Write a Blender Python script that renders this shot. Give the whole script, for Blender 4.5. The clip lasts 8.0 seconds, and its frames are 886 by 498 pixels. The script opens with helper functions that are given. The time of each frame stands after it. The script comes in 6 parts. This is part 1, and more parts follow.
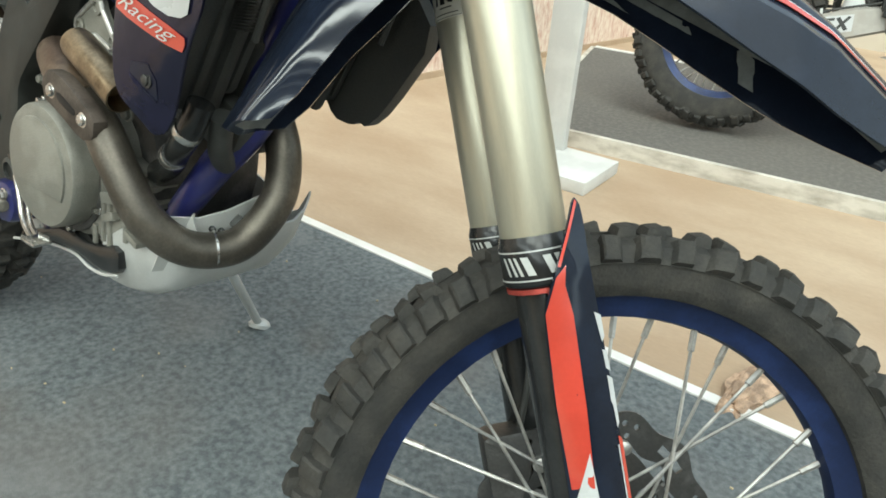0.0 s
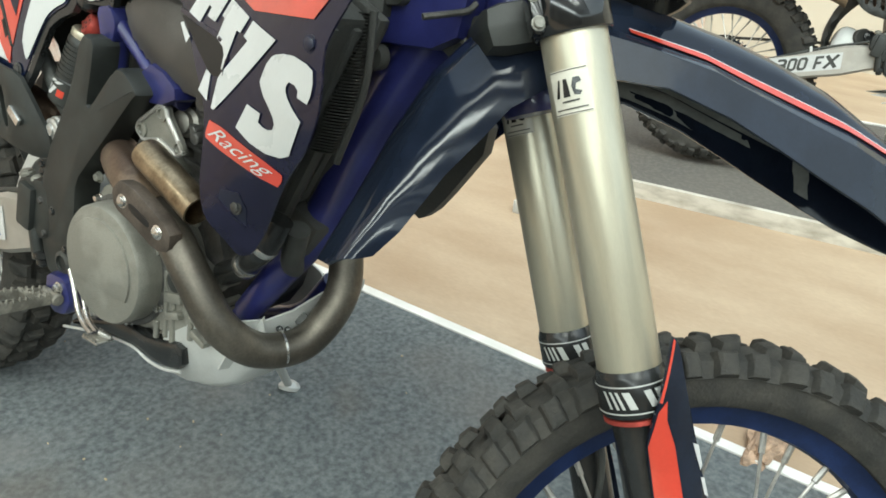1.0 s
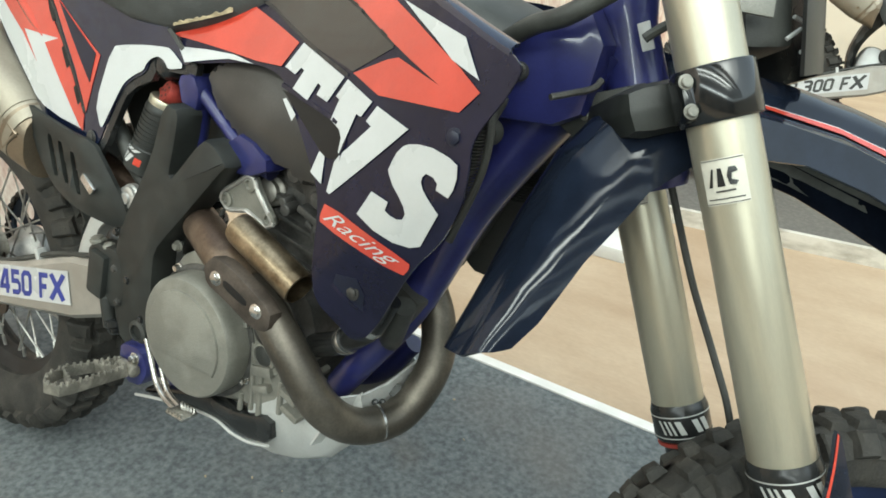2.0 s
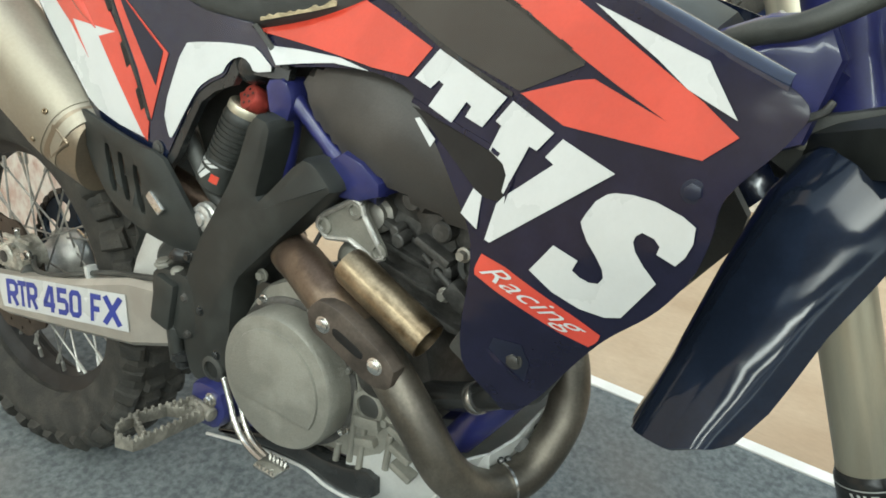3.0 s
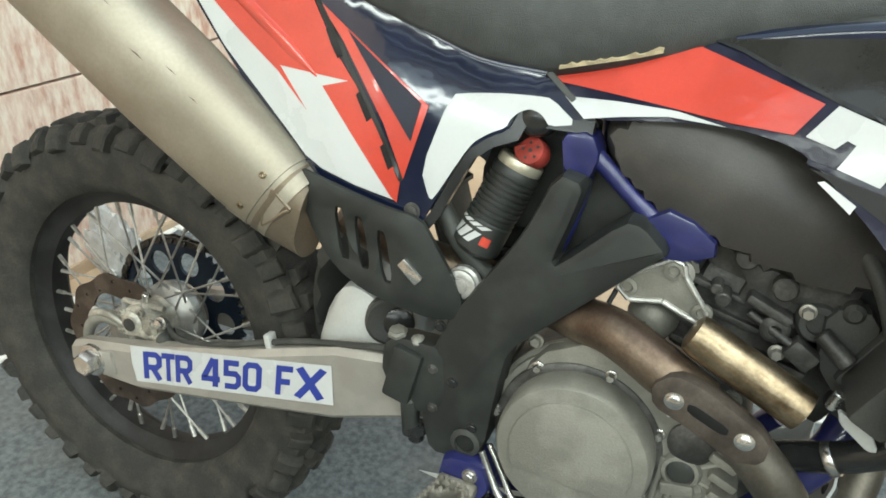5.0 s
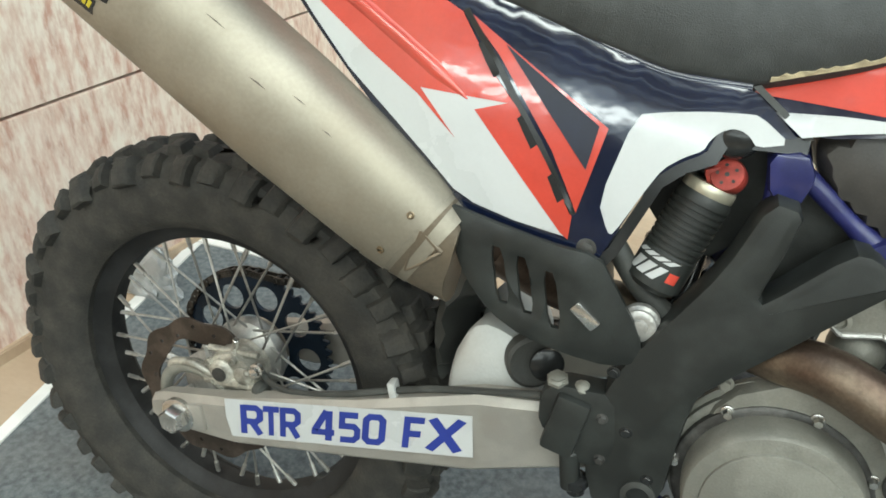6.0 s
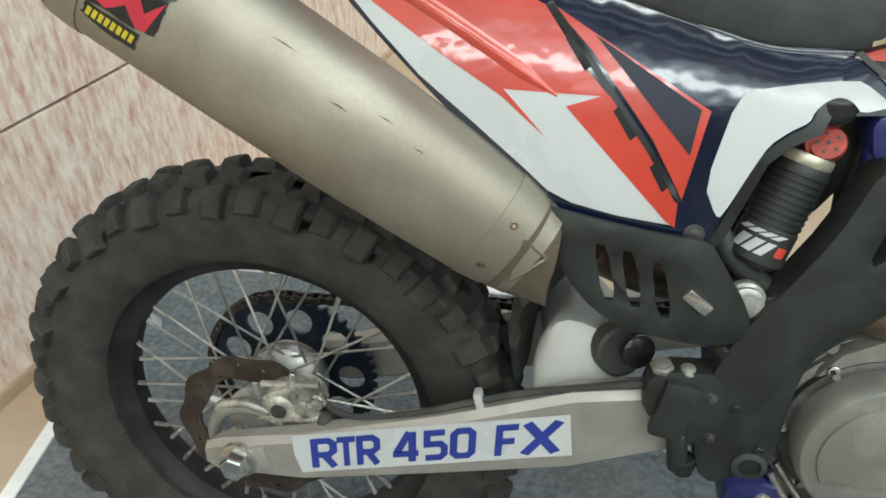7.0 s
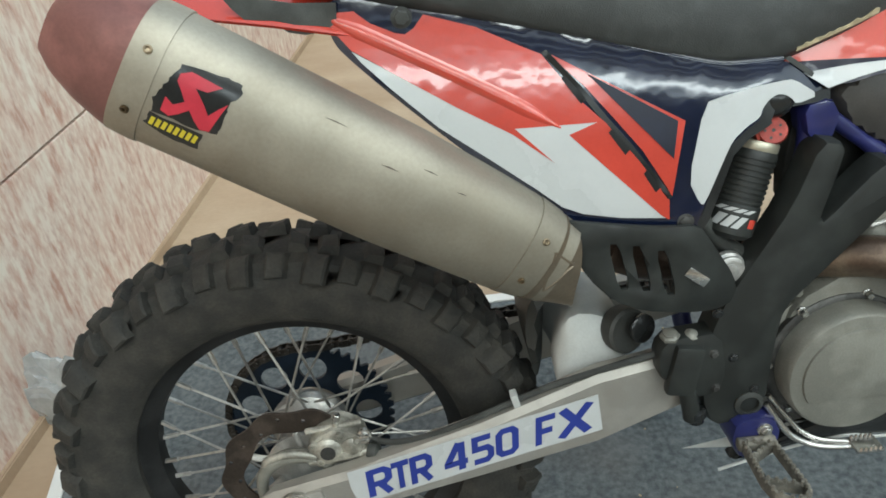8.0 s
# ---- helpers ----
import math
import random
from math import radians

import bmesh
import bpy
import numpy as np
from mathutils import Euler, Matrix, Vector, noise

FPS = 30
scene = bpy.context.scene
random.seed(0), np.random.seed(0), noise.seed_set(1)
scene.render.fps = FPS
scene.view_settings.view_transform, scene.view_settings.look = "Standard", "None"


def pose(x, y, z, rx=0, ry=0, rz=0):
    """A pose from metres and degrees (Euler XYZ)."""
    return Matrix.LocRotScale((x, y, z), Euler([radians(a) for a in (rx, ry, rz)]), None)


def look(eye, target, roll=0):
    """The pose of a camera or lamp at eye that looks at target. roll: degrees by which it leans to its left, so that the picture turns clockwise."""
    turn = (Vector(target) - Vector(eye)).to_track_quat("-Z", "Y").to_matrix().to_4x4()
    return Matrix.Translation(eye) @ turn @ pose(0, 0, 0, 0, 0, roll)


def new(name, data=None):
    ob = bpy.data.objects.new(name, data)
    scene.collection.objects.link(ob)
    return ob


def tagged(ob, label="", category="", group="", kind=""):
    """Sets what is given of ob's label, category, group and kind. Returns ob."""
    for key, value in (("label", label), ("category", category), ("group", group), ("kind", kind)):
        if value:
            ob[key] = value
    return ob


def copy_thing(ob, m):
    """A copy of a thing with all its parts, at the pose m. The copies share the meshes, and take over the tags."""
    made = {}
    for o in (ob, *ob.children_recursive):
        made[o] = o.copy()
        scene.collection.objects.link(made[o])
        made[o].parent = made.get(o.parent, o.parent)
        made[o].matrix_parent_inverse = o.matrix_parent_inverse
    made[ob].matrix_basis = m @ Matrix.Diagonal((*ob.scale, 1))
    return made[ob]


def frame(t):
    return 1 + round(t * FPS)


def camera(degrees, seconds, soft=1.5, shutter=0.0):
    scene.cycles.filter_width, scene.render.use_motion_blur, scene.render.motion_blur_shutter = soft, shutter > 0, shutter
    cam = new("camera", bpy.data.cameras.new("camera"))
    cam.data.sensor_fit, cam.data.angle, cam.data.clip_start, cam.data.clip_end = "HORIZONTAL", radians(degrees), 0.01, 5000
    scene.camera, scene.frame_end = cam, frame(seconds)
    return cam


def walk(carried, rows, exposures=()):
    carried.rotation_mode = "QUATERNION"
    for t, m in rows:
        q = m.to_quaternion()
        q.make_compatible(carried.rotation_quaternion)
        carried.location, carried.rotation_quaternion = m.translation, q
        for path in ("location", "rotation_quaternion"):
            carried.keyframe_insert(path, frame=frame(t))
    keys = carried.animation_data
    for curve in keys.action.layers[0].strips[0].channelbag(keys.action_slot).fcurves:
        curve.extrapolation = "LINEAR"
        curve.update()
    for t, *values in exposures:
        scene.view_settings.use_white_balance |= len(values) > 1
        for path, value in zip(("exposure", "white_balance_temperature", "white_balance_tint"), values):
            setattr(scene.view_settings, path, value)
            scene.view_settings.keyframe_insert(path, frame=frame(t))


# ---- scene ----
from mathutils import geometry

cam = camera(61.96, 8.0, soft=1.7)
# seconds; place in metres; turn in degrees
ROWS = [
    (0.0, 1.6646, -0.4361, 0.9079, 62.30, -3.93, 37.06),
    (0.5, 1.6149, -0.4544, 0.9631, 64.19, -3.68, 36.72),
    (1.0, 1.5534, -0.4844, 1.0144, 62.94, -3.78, 34.72),
    (1.5, 1.4962, -0.5136, 1.0472, 64.11, -2.86, 33.67),
    (1.7, 1.4679, -0.5165, 1.0533, 64.43, -2.82, 33.88),
    (2.8, 1.2440, -0.4791, 1.0745, 60.64, -2.67, 32.70),
    (3.0, 1.2047, -0.4686, 1.0657, 60.79, -2.74, 33.36),
    (3.5, 1.1200, -0.4774, 1.0814, 59.70, -2.36, 32.72),
    (4.0, 0.9889, -0.4984, 1.0842, 58.87, -1.97, 28.79),
    (4.5, 0.8762, -0.5409, 1.0904, 58.91, -3.06, 25.58),
    (5.0, 0.7837, -0.5818, 1.0952, 59.05, -2.88, 24.16),
    (5.2, 0.7524, -0.5868, 1.0947, 58.89, -2.89, 24.93),
    (6.3, 0.5061, -0.5352, 1.0874, 56.33, -0.65, 19.15),
    (6.5, 0.4826, -0.5316, 1.0844, 55.54, -0.30, 18.52),
    (7.0, 0.3779, -0.5482, 1.1074, 55.03, 1.50, 10.43),
    (7.5, 0.2752, -0.5912, 1.1538, 56.39, 3.81, 2.12),
    (8.0, 0.2189, -0.6257, 1.1834, 55.39, 4.85, -3.88),
]
walk(cam, [(t, pose(x, y, z, rx, ry, rz)) for t, x, y, z, rx, ry, rz in ROWS], [(0, 1.46, 6150, -5), (3, 1.42, 6150, -5), (4, 1.42, 6150, -5), (5.2, 1.44, 6150, -5), (6.3, 1.28, 6050, -4), (7.5, 1.00, 5950, -3), (8, 0.96, 5900, -3)])
# ---- light ----
world = bpy.data.worlds.new("sky")
scene.world = world
world.use_nodes = True
wn = world.node_tree.nodes
sky = wn.new("ShaderNodeTexSky")
sky.sky_type = "NISHITA"
sky.sun_disc = False
sky.sun_elevation, sky.sun_rotation = radians(55), radians(140)
sky.air_density, sky.dust_density = 1.2, 3.0
wn["Background"].inputs["Strength"].default_value = 0.13
veil = wn.new("ShaderNodeHueSaturation")
veil.inputs["Saturation"].default_value = 0.35
world.node_tree.links.new(sky.outputs["Color"], veil.inputs["Color"])
world.node_tree.links.new(veil.outputs["Color"], wn["Background"].inputs["Color"])
sun = new("sun", bpy.data.lights.new("sun", "SUN"))
sun.data.energy, sun.data.angle, sun.data.color = 0.3, radians(55), (1.0, 0.95, 0.87)
sun.matrix_basis = look((3.6, -2.6, 6.4), (0.6, 0.3, 0.0))
# unseen strip lamps, added in two roof gaps for crisp highlights in the gloss
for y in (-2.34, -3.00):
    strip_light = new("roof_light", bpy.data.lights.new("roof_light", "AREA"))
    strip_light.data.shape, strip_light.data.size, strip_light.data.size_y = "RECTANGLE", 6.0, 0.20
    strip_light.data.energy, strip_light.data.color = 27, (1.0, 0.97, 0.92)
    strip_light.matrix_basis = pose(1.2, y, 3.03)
# unseen lamp, added over the hall wall for the bright band mirrored in the panels
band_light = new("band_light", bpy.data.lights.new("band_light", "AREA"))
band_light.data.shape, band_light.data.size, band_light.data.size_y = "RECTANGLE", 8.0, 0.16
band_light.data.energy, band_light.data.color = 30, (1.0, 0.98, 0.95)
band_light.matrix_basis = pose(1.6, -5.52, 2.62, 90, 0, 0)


# ---- materials ----
def material(name, base, rough=0.5, metal=0.0, vary=0.12, scale=9.0, bump=0.0, grain=300.0, coat=0.0, wave=0.0, ripple=26.0, second=None, mix=(0.45, 0.6), stretch=(1, 1, 1), rough_vary=0.1):
    """A principled surface with colour and roughness that vary at two scales, and fine relief."""
    m = bpy.data.materials.new(name)
    m.use_nodes = True
    nt, L = m.node_tree.nodes, m.node_tree.links
    b = nt["Principled BSDF"]
    co = nt.new("ShaderNodeTexCoord")
    mp = nt.new("ShaderNodeMapping")
    mp.inputs["Scale"].default_value = stretch
    L.new(co.outputs["Object"], mp.inputs["Vector"])
    n1 = nt.new("ShaderNodeTexNoise")
    n1.inputs["Scale"].default_value, n1.inputs["Detail"].default_value = scale, 6
    n2 = nt.new("ShaderNodeTexNoise")
    n2.inputs["Scale"].default_value, n2.inputs["Detail"].default_value = grain, 3
    for n in (n1, n2):
        L.new(mp.outputs["Vector"], n.inputs["Vector"])
    r1 = nt.new("ShaderNodeValToRGB")
    r1.color_ramp.elements[0].position, r1.color_ramp.elements[1].position = mix
    lo = [max(0, c * (1 - vary)) for c in base]
    hi = second if second else [min(1, c * (1 + vary)) for c in base]
    r1.color_ramp.elements[0].color, r1.color_ramp.elements[1].color = (*lo, 1), (*hi, 1)
    L.new(n1.outputs["Fac"], r1.inputs["Fac"])
    mx = nt.new("ShaderNodeMixRGB")
    mx.blend_type = "OVERLAY"
    mx.inputs["Fac"].default_value = min(0.5, vary * 1.5)
    L.new(r1.outputs["Color"], mx.inputs["Color1"])
    L.new(n2.outputs["Color"], mx.inputs["Color2"])
    hs = nt.new("ShaderNodeRGBToBW")
    L.new(n2.outputs["Color"], hs.inputs["Color"])
    L.new(hs.outputs["Val"], mx.inputs["Color2"])
    L.new(mx.outputs["Color"], b.inputs["Base Color"])
    rr = nt.new("ShaderNodeMapRange")
    rr.inputs["To Min"].default_value, rr.inputs["To Max"].default_value = max(0.02, rough - rough_vary), min(1, rough + rough_vary)
    L.new(n1.outputs["Fac"], rr.inputs["Value"])
    L.new(rr.outputs["Result"], b.inputs["Roughness"])
    b.inputs["Metallic"].default_value = metal
    b.inputs["Coat Weight"].default_value, b.inputs["Coat Roughness"].default_value = coat, 0.06
    if wave:
        n3 = nt.new("ShaderNodeTexNoise")
        n3.inputs["Scale"].default_value, n3.inputs["Detail"].default_value = ripple, 2.5
        L.new(co.outputs["Object"], n3.inputs["Vector"])
        bw = nt.new("ShaderNodeBump")
        bw.inputs["Strength"].default_value, bw.inputs["Distance"].default_value = wave, 0.006
        L.new(n3.outputs["Fac"], bw.inputs["Height"])
        L.new(bw.outputs["Normal"], b.inputs["Normal"])
        L.new(bw.outputs["Normal"], b.inputs["Coat Normal"])
    if bump:
        bp = nt.new("ShaderNodeBump")
        bp.inputs["Strength"].default_value, bp.inputs["Distance"].default_value = bump, 0.002
        L.new(n2.outputs["Fac"], bp.inputs["Height"])
        L.new(bp.outputs["Normal"], b.inputs["Normal"])
    return m


CARPET = material("needle_felt_carpet", (0.110, 0.129, 0.137), 0.97, vary=0.28, scale=85, bump=1.0, grain=520, second=(0.174, 0.190, 0.193), mix=(0.34, 0.68))
CARPET_DARK = material("grey_felt_carpet", (0.120, 0.113, 0.102), 0.97, vary=0.10, scale=60, bump=0.8, grain=400, second=(0.142, 0.134, 0.120))
FLOOR = material("plywood_floor", (0.395, 0.286, 0.186), 0.6, vary=0.10, scale=1.7, bump=0.15, grain=60, second=(0.475, 0.372, 0.262), mix=(0.35, 0.7), stretch=(1, 2.2, 1))
WHITE_PAINT = material("white_paint", (0.72, 0.71, 0.675), 0.5, vary=0.05, scale=12, bump=0.1)
DIRTY_WHITE = material("scuffed_white_paint", (0.42, 0.385, 0.32), 0.6, vary=0.2, scale=9, bump=0.2, second=(0.60, 0.57, 0.50), mix=(0.3, 0.55), stretch=(1, 1, 3))
OFF_WHITE = material("greyed_white_paint", (0.56, 0.56, 0.535), 0.55, vary=0.06, scale=9, bump=0.1)
CREAM = material("cream_wall", (0.60, 0.55, 0.45), 0.8, vary=0.06, scale=2)
NAVY = material("navy_gloss_plastic", (0.007, 0.011, 0.030), 0.09, vary=0.15, scale=18, coat=0.6, wave=0.06, ripple=30.0, rough_vary=0.03)
NAVY_GUARD = material("deep_navy_plastic", (0.010, 0.014, 0.025), 0.09, vary=0.15, scale=18, coat=0.1, wave=0.012, ripple=40.0, rough_vary=0.04)
# grey raised to stand in for light bounced up under the mudguard
UNDERSIDE = material("lightened_underside_plastic", (0.155, 0.165, 0.160), 0.7, vary=0.15, scale=30, bump=0.1)
PEG = material("dirty_cast_peg", (0.24, 0.225, 0.19), 0.6, metal=0.5, vary=0.25, scale=40, bump=0.3)
NAVY_DARK = material("navy_recess_plastic", (0.008, 0.010, 0.024), 0.35, vary=0.15, scale=18)
BLACK = material("black_plastic", (0.045, 0.047, 0.043), 0.52, vary=0.25, scale=22, bump=0.15, grain=700)
# black lightened in its colour to lift the deep shade on inner parts
LIFTED_BLACK = material("lifted_black_rubber", (0.072, 0.072, 0.064), 0.62, vary=0.35, scale=30, bump=0.2, grain=500, second=(0.044, 0.045, 0.042), mix=(0.4, 0.62))
GUARD_BLACK = material("smooth_black_guard", (0.019, 0.021, 0.019), 0.50, vary=0.25, scale=22, bump=0.1, grain=700)
SCOOP_BLACK = material("black_scoop_plastic", (0.010, 0.010, 0.010), 0.45, vary=0.2, scale=20)
BLACK_GLOSS = material("black_gloss", (0.020, 0.021, 0.021), 0.22, vary=0.2, scale=20)
INSET = material("black_gloss_inset", (0.024, 0.024, 0.022), 0.14, vary=0.15, scale=14, coat=0.5, wave=0.05, rough_vary=0.04)
CLAMP_BLACK = material("black_anodised_clamp", (0.012, 0.013, 0.014), 0.14, vary=0.2, scale=20, coat=0.4)
BLACK_BROWN = material("airbox_plastic", (0.056, 0.052, 0.048), 0.40, vary=0.2, scale=10, bump=0.1, grain=500)
RUBBER = material("tyre_rubber", (0.040, 0.039, 0.034), 0.82, vary=0.40, scale=30, bump=0.6, grain=260, second=(0.060, 0.055, 0.046), mix=(0.40, 0.80))
SEAT_VINYL = material("seat_vinyl", (0.050, 0.053, 0.051), 0.60, vary=0.15, scale=30, bump=0.5, grain=900)
RED = material("red_film", (0.50, 0.051, 0.031), 0.22, vary=0.06, scale=14, coat=1.0, wave=0.11, ripple=26.0, rough_vary=0.04)
WHITE_FILM = material("white_film", (0.51, 0.52, 0.515), 0.28, vary=0.03, scale=14, coat=0.3, wave=0.06, rough_vary=0.05)
LABEL_FILM = material("clear_label_film", (0.60, 0.58, 0.50), 0.35, vary=0.04, scale=30)
BLUE_FILM = material("blue_lettering", (0.024, 0.040, 0.25), 0.4, vary=0.05)
BLUE_FRAME = material("blue_frame_paint", (0.019, 0.022, 0.110), 0.36, vary=0.18, scale=16, coat=0.4)
BLUE_RIM = material("blue_anodised_rim", (0.012, 0.024, 0.080), 0.42, metal=0.3, vary=0.2, scale=20)
BLUE_STEEL = material("blue_anodised_sprocket", (0.010, 0.019, 0.034), 0.42, metal=0.5, vary=0.25, scale=25)
BLACK_RIM = material("black_anodised_rim", (0.018, 0.018, 0.018), 0.50, metal=0.2, vary=0.3, scale=20)
CAST = material("cast_aluminium", (0.25, 0.245, 0.213), 0.52, metal=0.35, vary=0.14, scale=16, bump=0.3, grain=420)
CALIPER = material("road_worn_cast_caliper", (0.40, 0.385, 0.335), 0.42, metal=0.6, vary=0.3, scale=45, bump=0.3, grain=350)
CAST_DARK = material("dark_cast_alloy", (0.085, 0.083, 0.078), 0.5, metal=0.5, vary=0.35, scale=24, bump=0.3)
BRIGHT_HOUSING = material("dull_alloy_housing", (0.32, 0.305, 0.26), 0.5, metal=0.3, vary=0.15, scale=40, bump=0.2)
ALLOY = material("satin_alloy", (0.415, 0.395, 0.355), 0.48, metal=0.6, vary=0.05, scale=30, bump=0.12, grain=500, rough_vary=0.06)
BRIGHT_CAST = material("bright_cast_alloy", (0.52, 0.51, 0.48), 0.36, metal=0.6, vary=0.18, scale=30, bump=0.25, grain=350)
STEEL = material("bright_steel", (0.62, 0.61, 0.58), 0.25, metal=0.95, vary=0.15, scale=40)
SPOKE = material("dull_plated_spoke", (0.46, 0.45, 0.42), 0.42, metal=0.8, vary=0.2, scale=40)
SHEET = material("alloy_sheet", (0.56, 0.57, 0.55), 0.55, metal=0.35, vary=0.08, scale=9, bump=0.15)
FORK_GOLD = material("champagne_anodised_tube", (0.50, 0.47, 0.365), 0.33, metal=0.6, vary=0.07, scale=9, stretch=(6, 6, 0.6), rough_vary=0.05)
BRONZE_FRONT = material("bronze_tinted_titanium", (0.27, 0.22, 0.16), 0.40, metal=0.75, vary=0.14, scale=9, bump=0.08, grain=260)
TITAN = material("titanium_can", (0.40, 0.365, 0.295), 0.60, metal=0.95, vary=0.10, scale=5, bump=0.05, grain=260, second=(0.47, 0.435, 0.36), rough_vary=0.05)
BRONZE_CAP = material("red_brown_end_cap", (0.22, 0.095, 0.082), 0.42, metal=0.2, vary=0.15, scale=22)
PIPE = material("heat_browned_pipe", (0.125, 0.112, 0.092), 0.42, metal=0.7, vary=0.25, scale=14, bump=0.1)
COPPER = material("heat_copper_pipe", (0.15, 0.105, 0.078), 0.40, metal=0.75, vary=0.3, scale=14, bump=0.12, second=(0.27, 0.215, 0.155), mix=(0.45, 0.7))
BRASS = material("brass_tinted_steel", (0.17, 0.125, 0.075), 0.34, metal=0.95, vary=0.35, scale=26, bump=0.12, second=(0.36, 0.29, 0.195), mix=(0.36, 0.62))
RUST = material("brown_shield", (0.085, 0.070, 0.058), 0.55, metal=0.5, vary=0.25, scale=25, bump=0.2)
SHROUD_INK = material("purple_navy_film", (0.010, 0.010, 0.025), 0.18, vary=0.15, scale=18, coat=0.1, wave=0.2, rough_vary=0.05)
DISC_DARK = material("dark_disc_steel", (0.10, 0.10, 0.098), 0.4, metal=0.8, vary=0.2, scale=30)
# kept dim so that the gloss parts mirror something dark
HALL = material("dim_unseen_wall", (0.20, 0.175, 0.145), 0.8, vary=0.3, scale=1.2, bump=0.1, second=(0.30, 0.27, 0.23))
DISC_BROWN = material("browned_disc_steel", (0.085, 0.068, 0.056), 0.45, metal=0.7, vary=0.25, scale=30)
CHAIN_STEEL = material("oiled_chain", (0.065, 0.059, 0.052), 0.4, metal=0.85, vary=0.3, scale=60)
RED_CAP = material("red_anodised_cap", (0.36, 0.055, 0.042), 0.42, metal=0.3, vary=0.25, scale=60)
CRIMSON = material("crimson_film", (0.50, 0.030, 0.052), 0.35, vary=0.08, scale=30)
YELLOW = material("yellow_film", (0.62, 0.50, 0.03), 0.4, vary=0.05)
FOAM = material("torn_foam", (0.42, 0.35, 0.22), 0.9, vary=0.2, scale=60, bump=0.6)
PAPER = material("brown_paper", (0.36, 0.25, 0.17), 0.85, vary=0.3, scale=30, bump=0.5)
FILM_BAG = material("clear_plastic_bag", (0.72, 0.74, 0.74), 0.2, vary=0.1, scale=30)
FILM_BAG.node_tree.nodes["Principled BSDF"].inputs["Transmission Weight"].default_value = 0.6


def stain(m, colour, scale, span, amount):
    """Broad worn stains laid into a surface's own colour."""
    nt, L = m.node_tree.nodes, m.node_tree.links
    b = nt["Principled BSDF"]
    old = b.inputs["Base Color"].links[0].from_socket
    co = nt.new("ShaderNodeTexCoord")
    n = nt.new("ShaderNodeTexNoise")
    n.inputs["Scale"].default_value, n.inputs["Detail"].default_value = scale, 5
    L.new(co.outputs["Object"], n.inputs["Vector"])
    r = nt.new("ShaderNodeMapRange")
    r.inputs["From Min"].default_value, r.inputs["From Max"].default_value = span
    r.inputs["To Max"].default_value = amount
    L.new(n.outputs["Fac"], r.inputs["Value"])
    mx = nt.new("ShaderNodeMixRGB")
    mx.inputs["Color2"].default_value = (*colour, 1)
    L.new(r.outputs["Result"], mx.inputs["Fac"])
    L.new(old, mx.inputs["Color1"])
    L.new(mx.outputs["Color"], b.inputs["Base Color"])


for m_ in (NAVY_GUARD, SHROUD_INK, SCOOP_BLACK):
    m_.node_tree.nodes["Principled BSDF"].inputs["Specular IOR Level"].default_value = 0.3
stain(CARPET, (0.165, 0.150, 0.136), 2.3, (0.48, 0.68), 0.45)
stain(CARPET, (0.205, 0.210, 0.206), 4.2, (0.56, 0.70), 0.35)
stain(CARPET, (0.130, 0.112, 0.092), 3.1, (0.60, 0.74), 0.45)
stain(FLOOR, (0.34, 0.235, 0.155), 1.3, (0.52, 0.72), 0.5)
stain(ALLOY, (0.36, 0.33, 0.285), 16.0, (0.50, 0.70), 0.5)
stain(TITAN, (0.31, 0.26, 0.195), 7.0, (0.54, 0.72), 0.45)
stain(CARPET_DARK, (0.165, 0.150, 0.128), 1.1, (0.45, 0.70), 0.5)
stain(DIRTY_WHITE, (0.27, 0.225, 0.165), 9.0, (0.52, 0.70), 0.6)


def stone_print():
    """Pale panel printed with long pink and brown flecks."""
    m = bpy.data.materials.new("printed_stone_panel")
    m.use_nodes = True
    nt, L = m.node_tree.nodes, m.node_tree.links
    b = nt["Principled BSDF"]
    co = nt.new("ShaderNodeTexCoord")
    out = []
    for sc, st in ((19.0, (1, 1.7, 0.50)), (42.0, (1, 1.6, 0.50)), (5.0, (1, 1, 0.8))):
        mp = nt.new("ShaderNodeMapping")
        mp.inputs["Scale"].default_value = st
        L.new(co.outputs["Object"], mp.inputs["Vector"])
        n = nt.new("ShaderNodeTexNoise")
        n.inputs["Scale"].default_value, n.inputs["Detail"].default_value, n.inputs["Roughness"].default_value = sc, 4, 0.6
        L.new(mp.outputs["Vector"], n.inputs["Vector"])
        out.append(n.outputs["Fac"])
    r1 = nt.new("ShaderNodeValToRGB")
    e = r1.color_ramp.elements
    e[0].position, e[0].color = 0.36, (0.44, 0.25, 0.19, 1)
    e[1].position, e[1].color = 0.62, (0.72, 0.63, 0.53, 1)
    mid = e.new(0.47)
    mid.color = (0.67, 0.51, 0.42, 1)
    L.new(out[0], r1.inputs["Fac"])
    r2 = nt.new("ShaderNodeValToRGB")
    r2.color_ramp.elements[0].position, r2.color_ramp.elements[0].color = 0.38, (0.48, 0.29, 0.22, 1)
    r2.color_ramp.elements[1].position, r2.color_ramp.elements[1].color = 0.60, (0.74, 0.68, 0.585, 1)
    L.new(out[1], r2.inputs["Fac"])
    mx = nt.new("ShaderNodeMixRGB")
    L.new(out[2], mx.inputs["Fac"])
    L.new(r1.outputs["Color"], mx.inputs["Color1"])
    L.new(r2.outputs["Color"], mx.inputs["Color2"])
    L.new(mx.outputs["Color"], b.inputs["Base Color"])
    b.inputs["Roughness"].default_value = 0.55
    return m


STONE = stone_print()


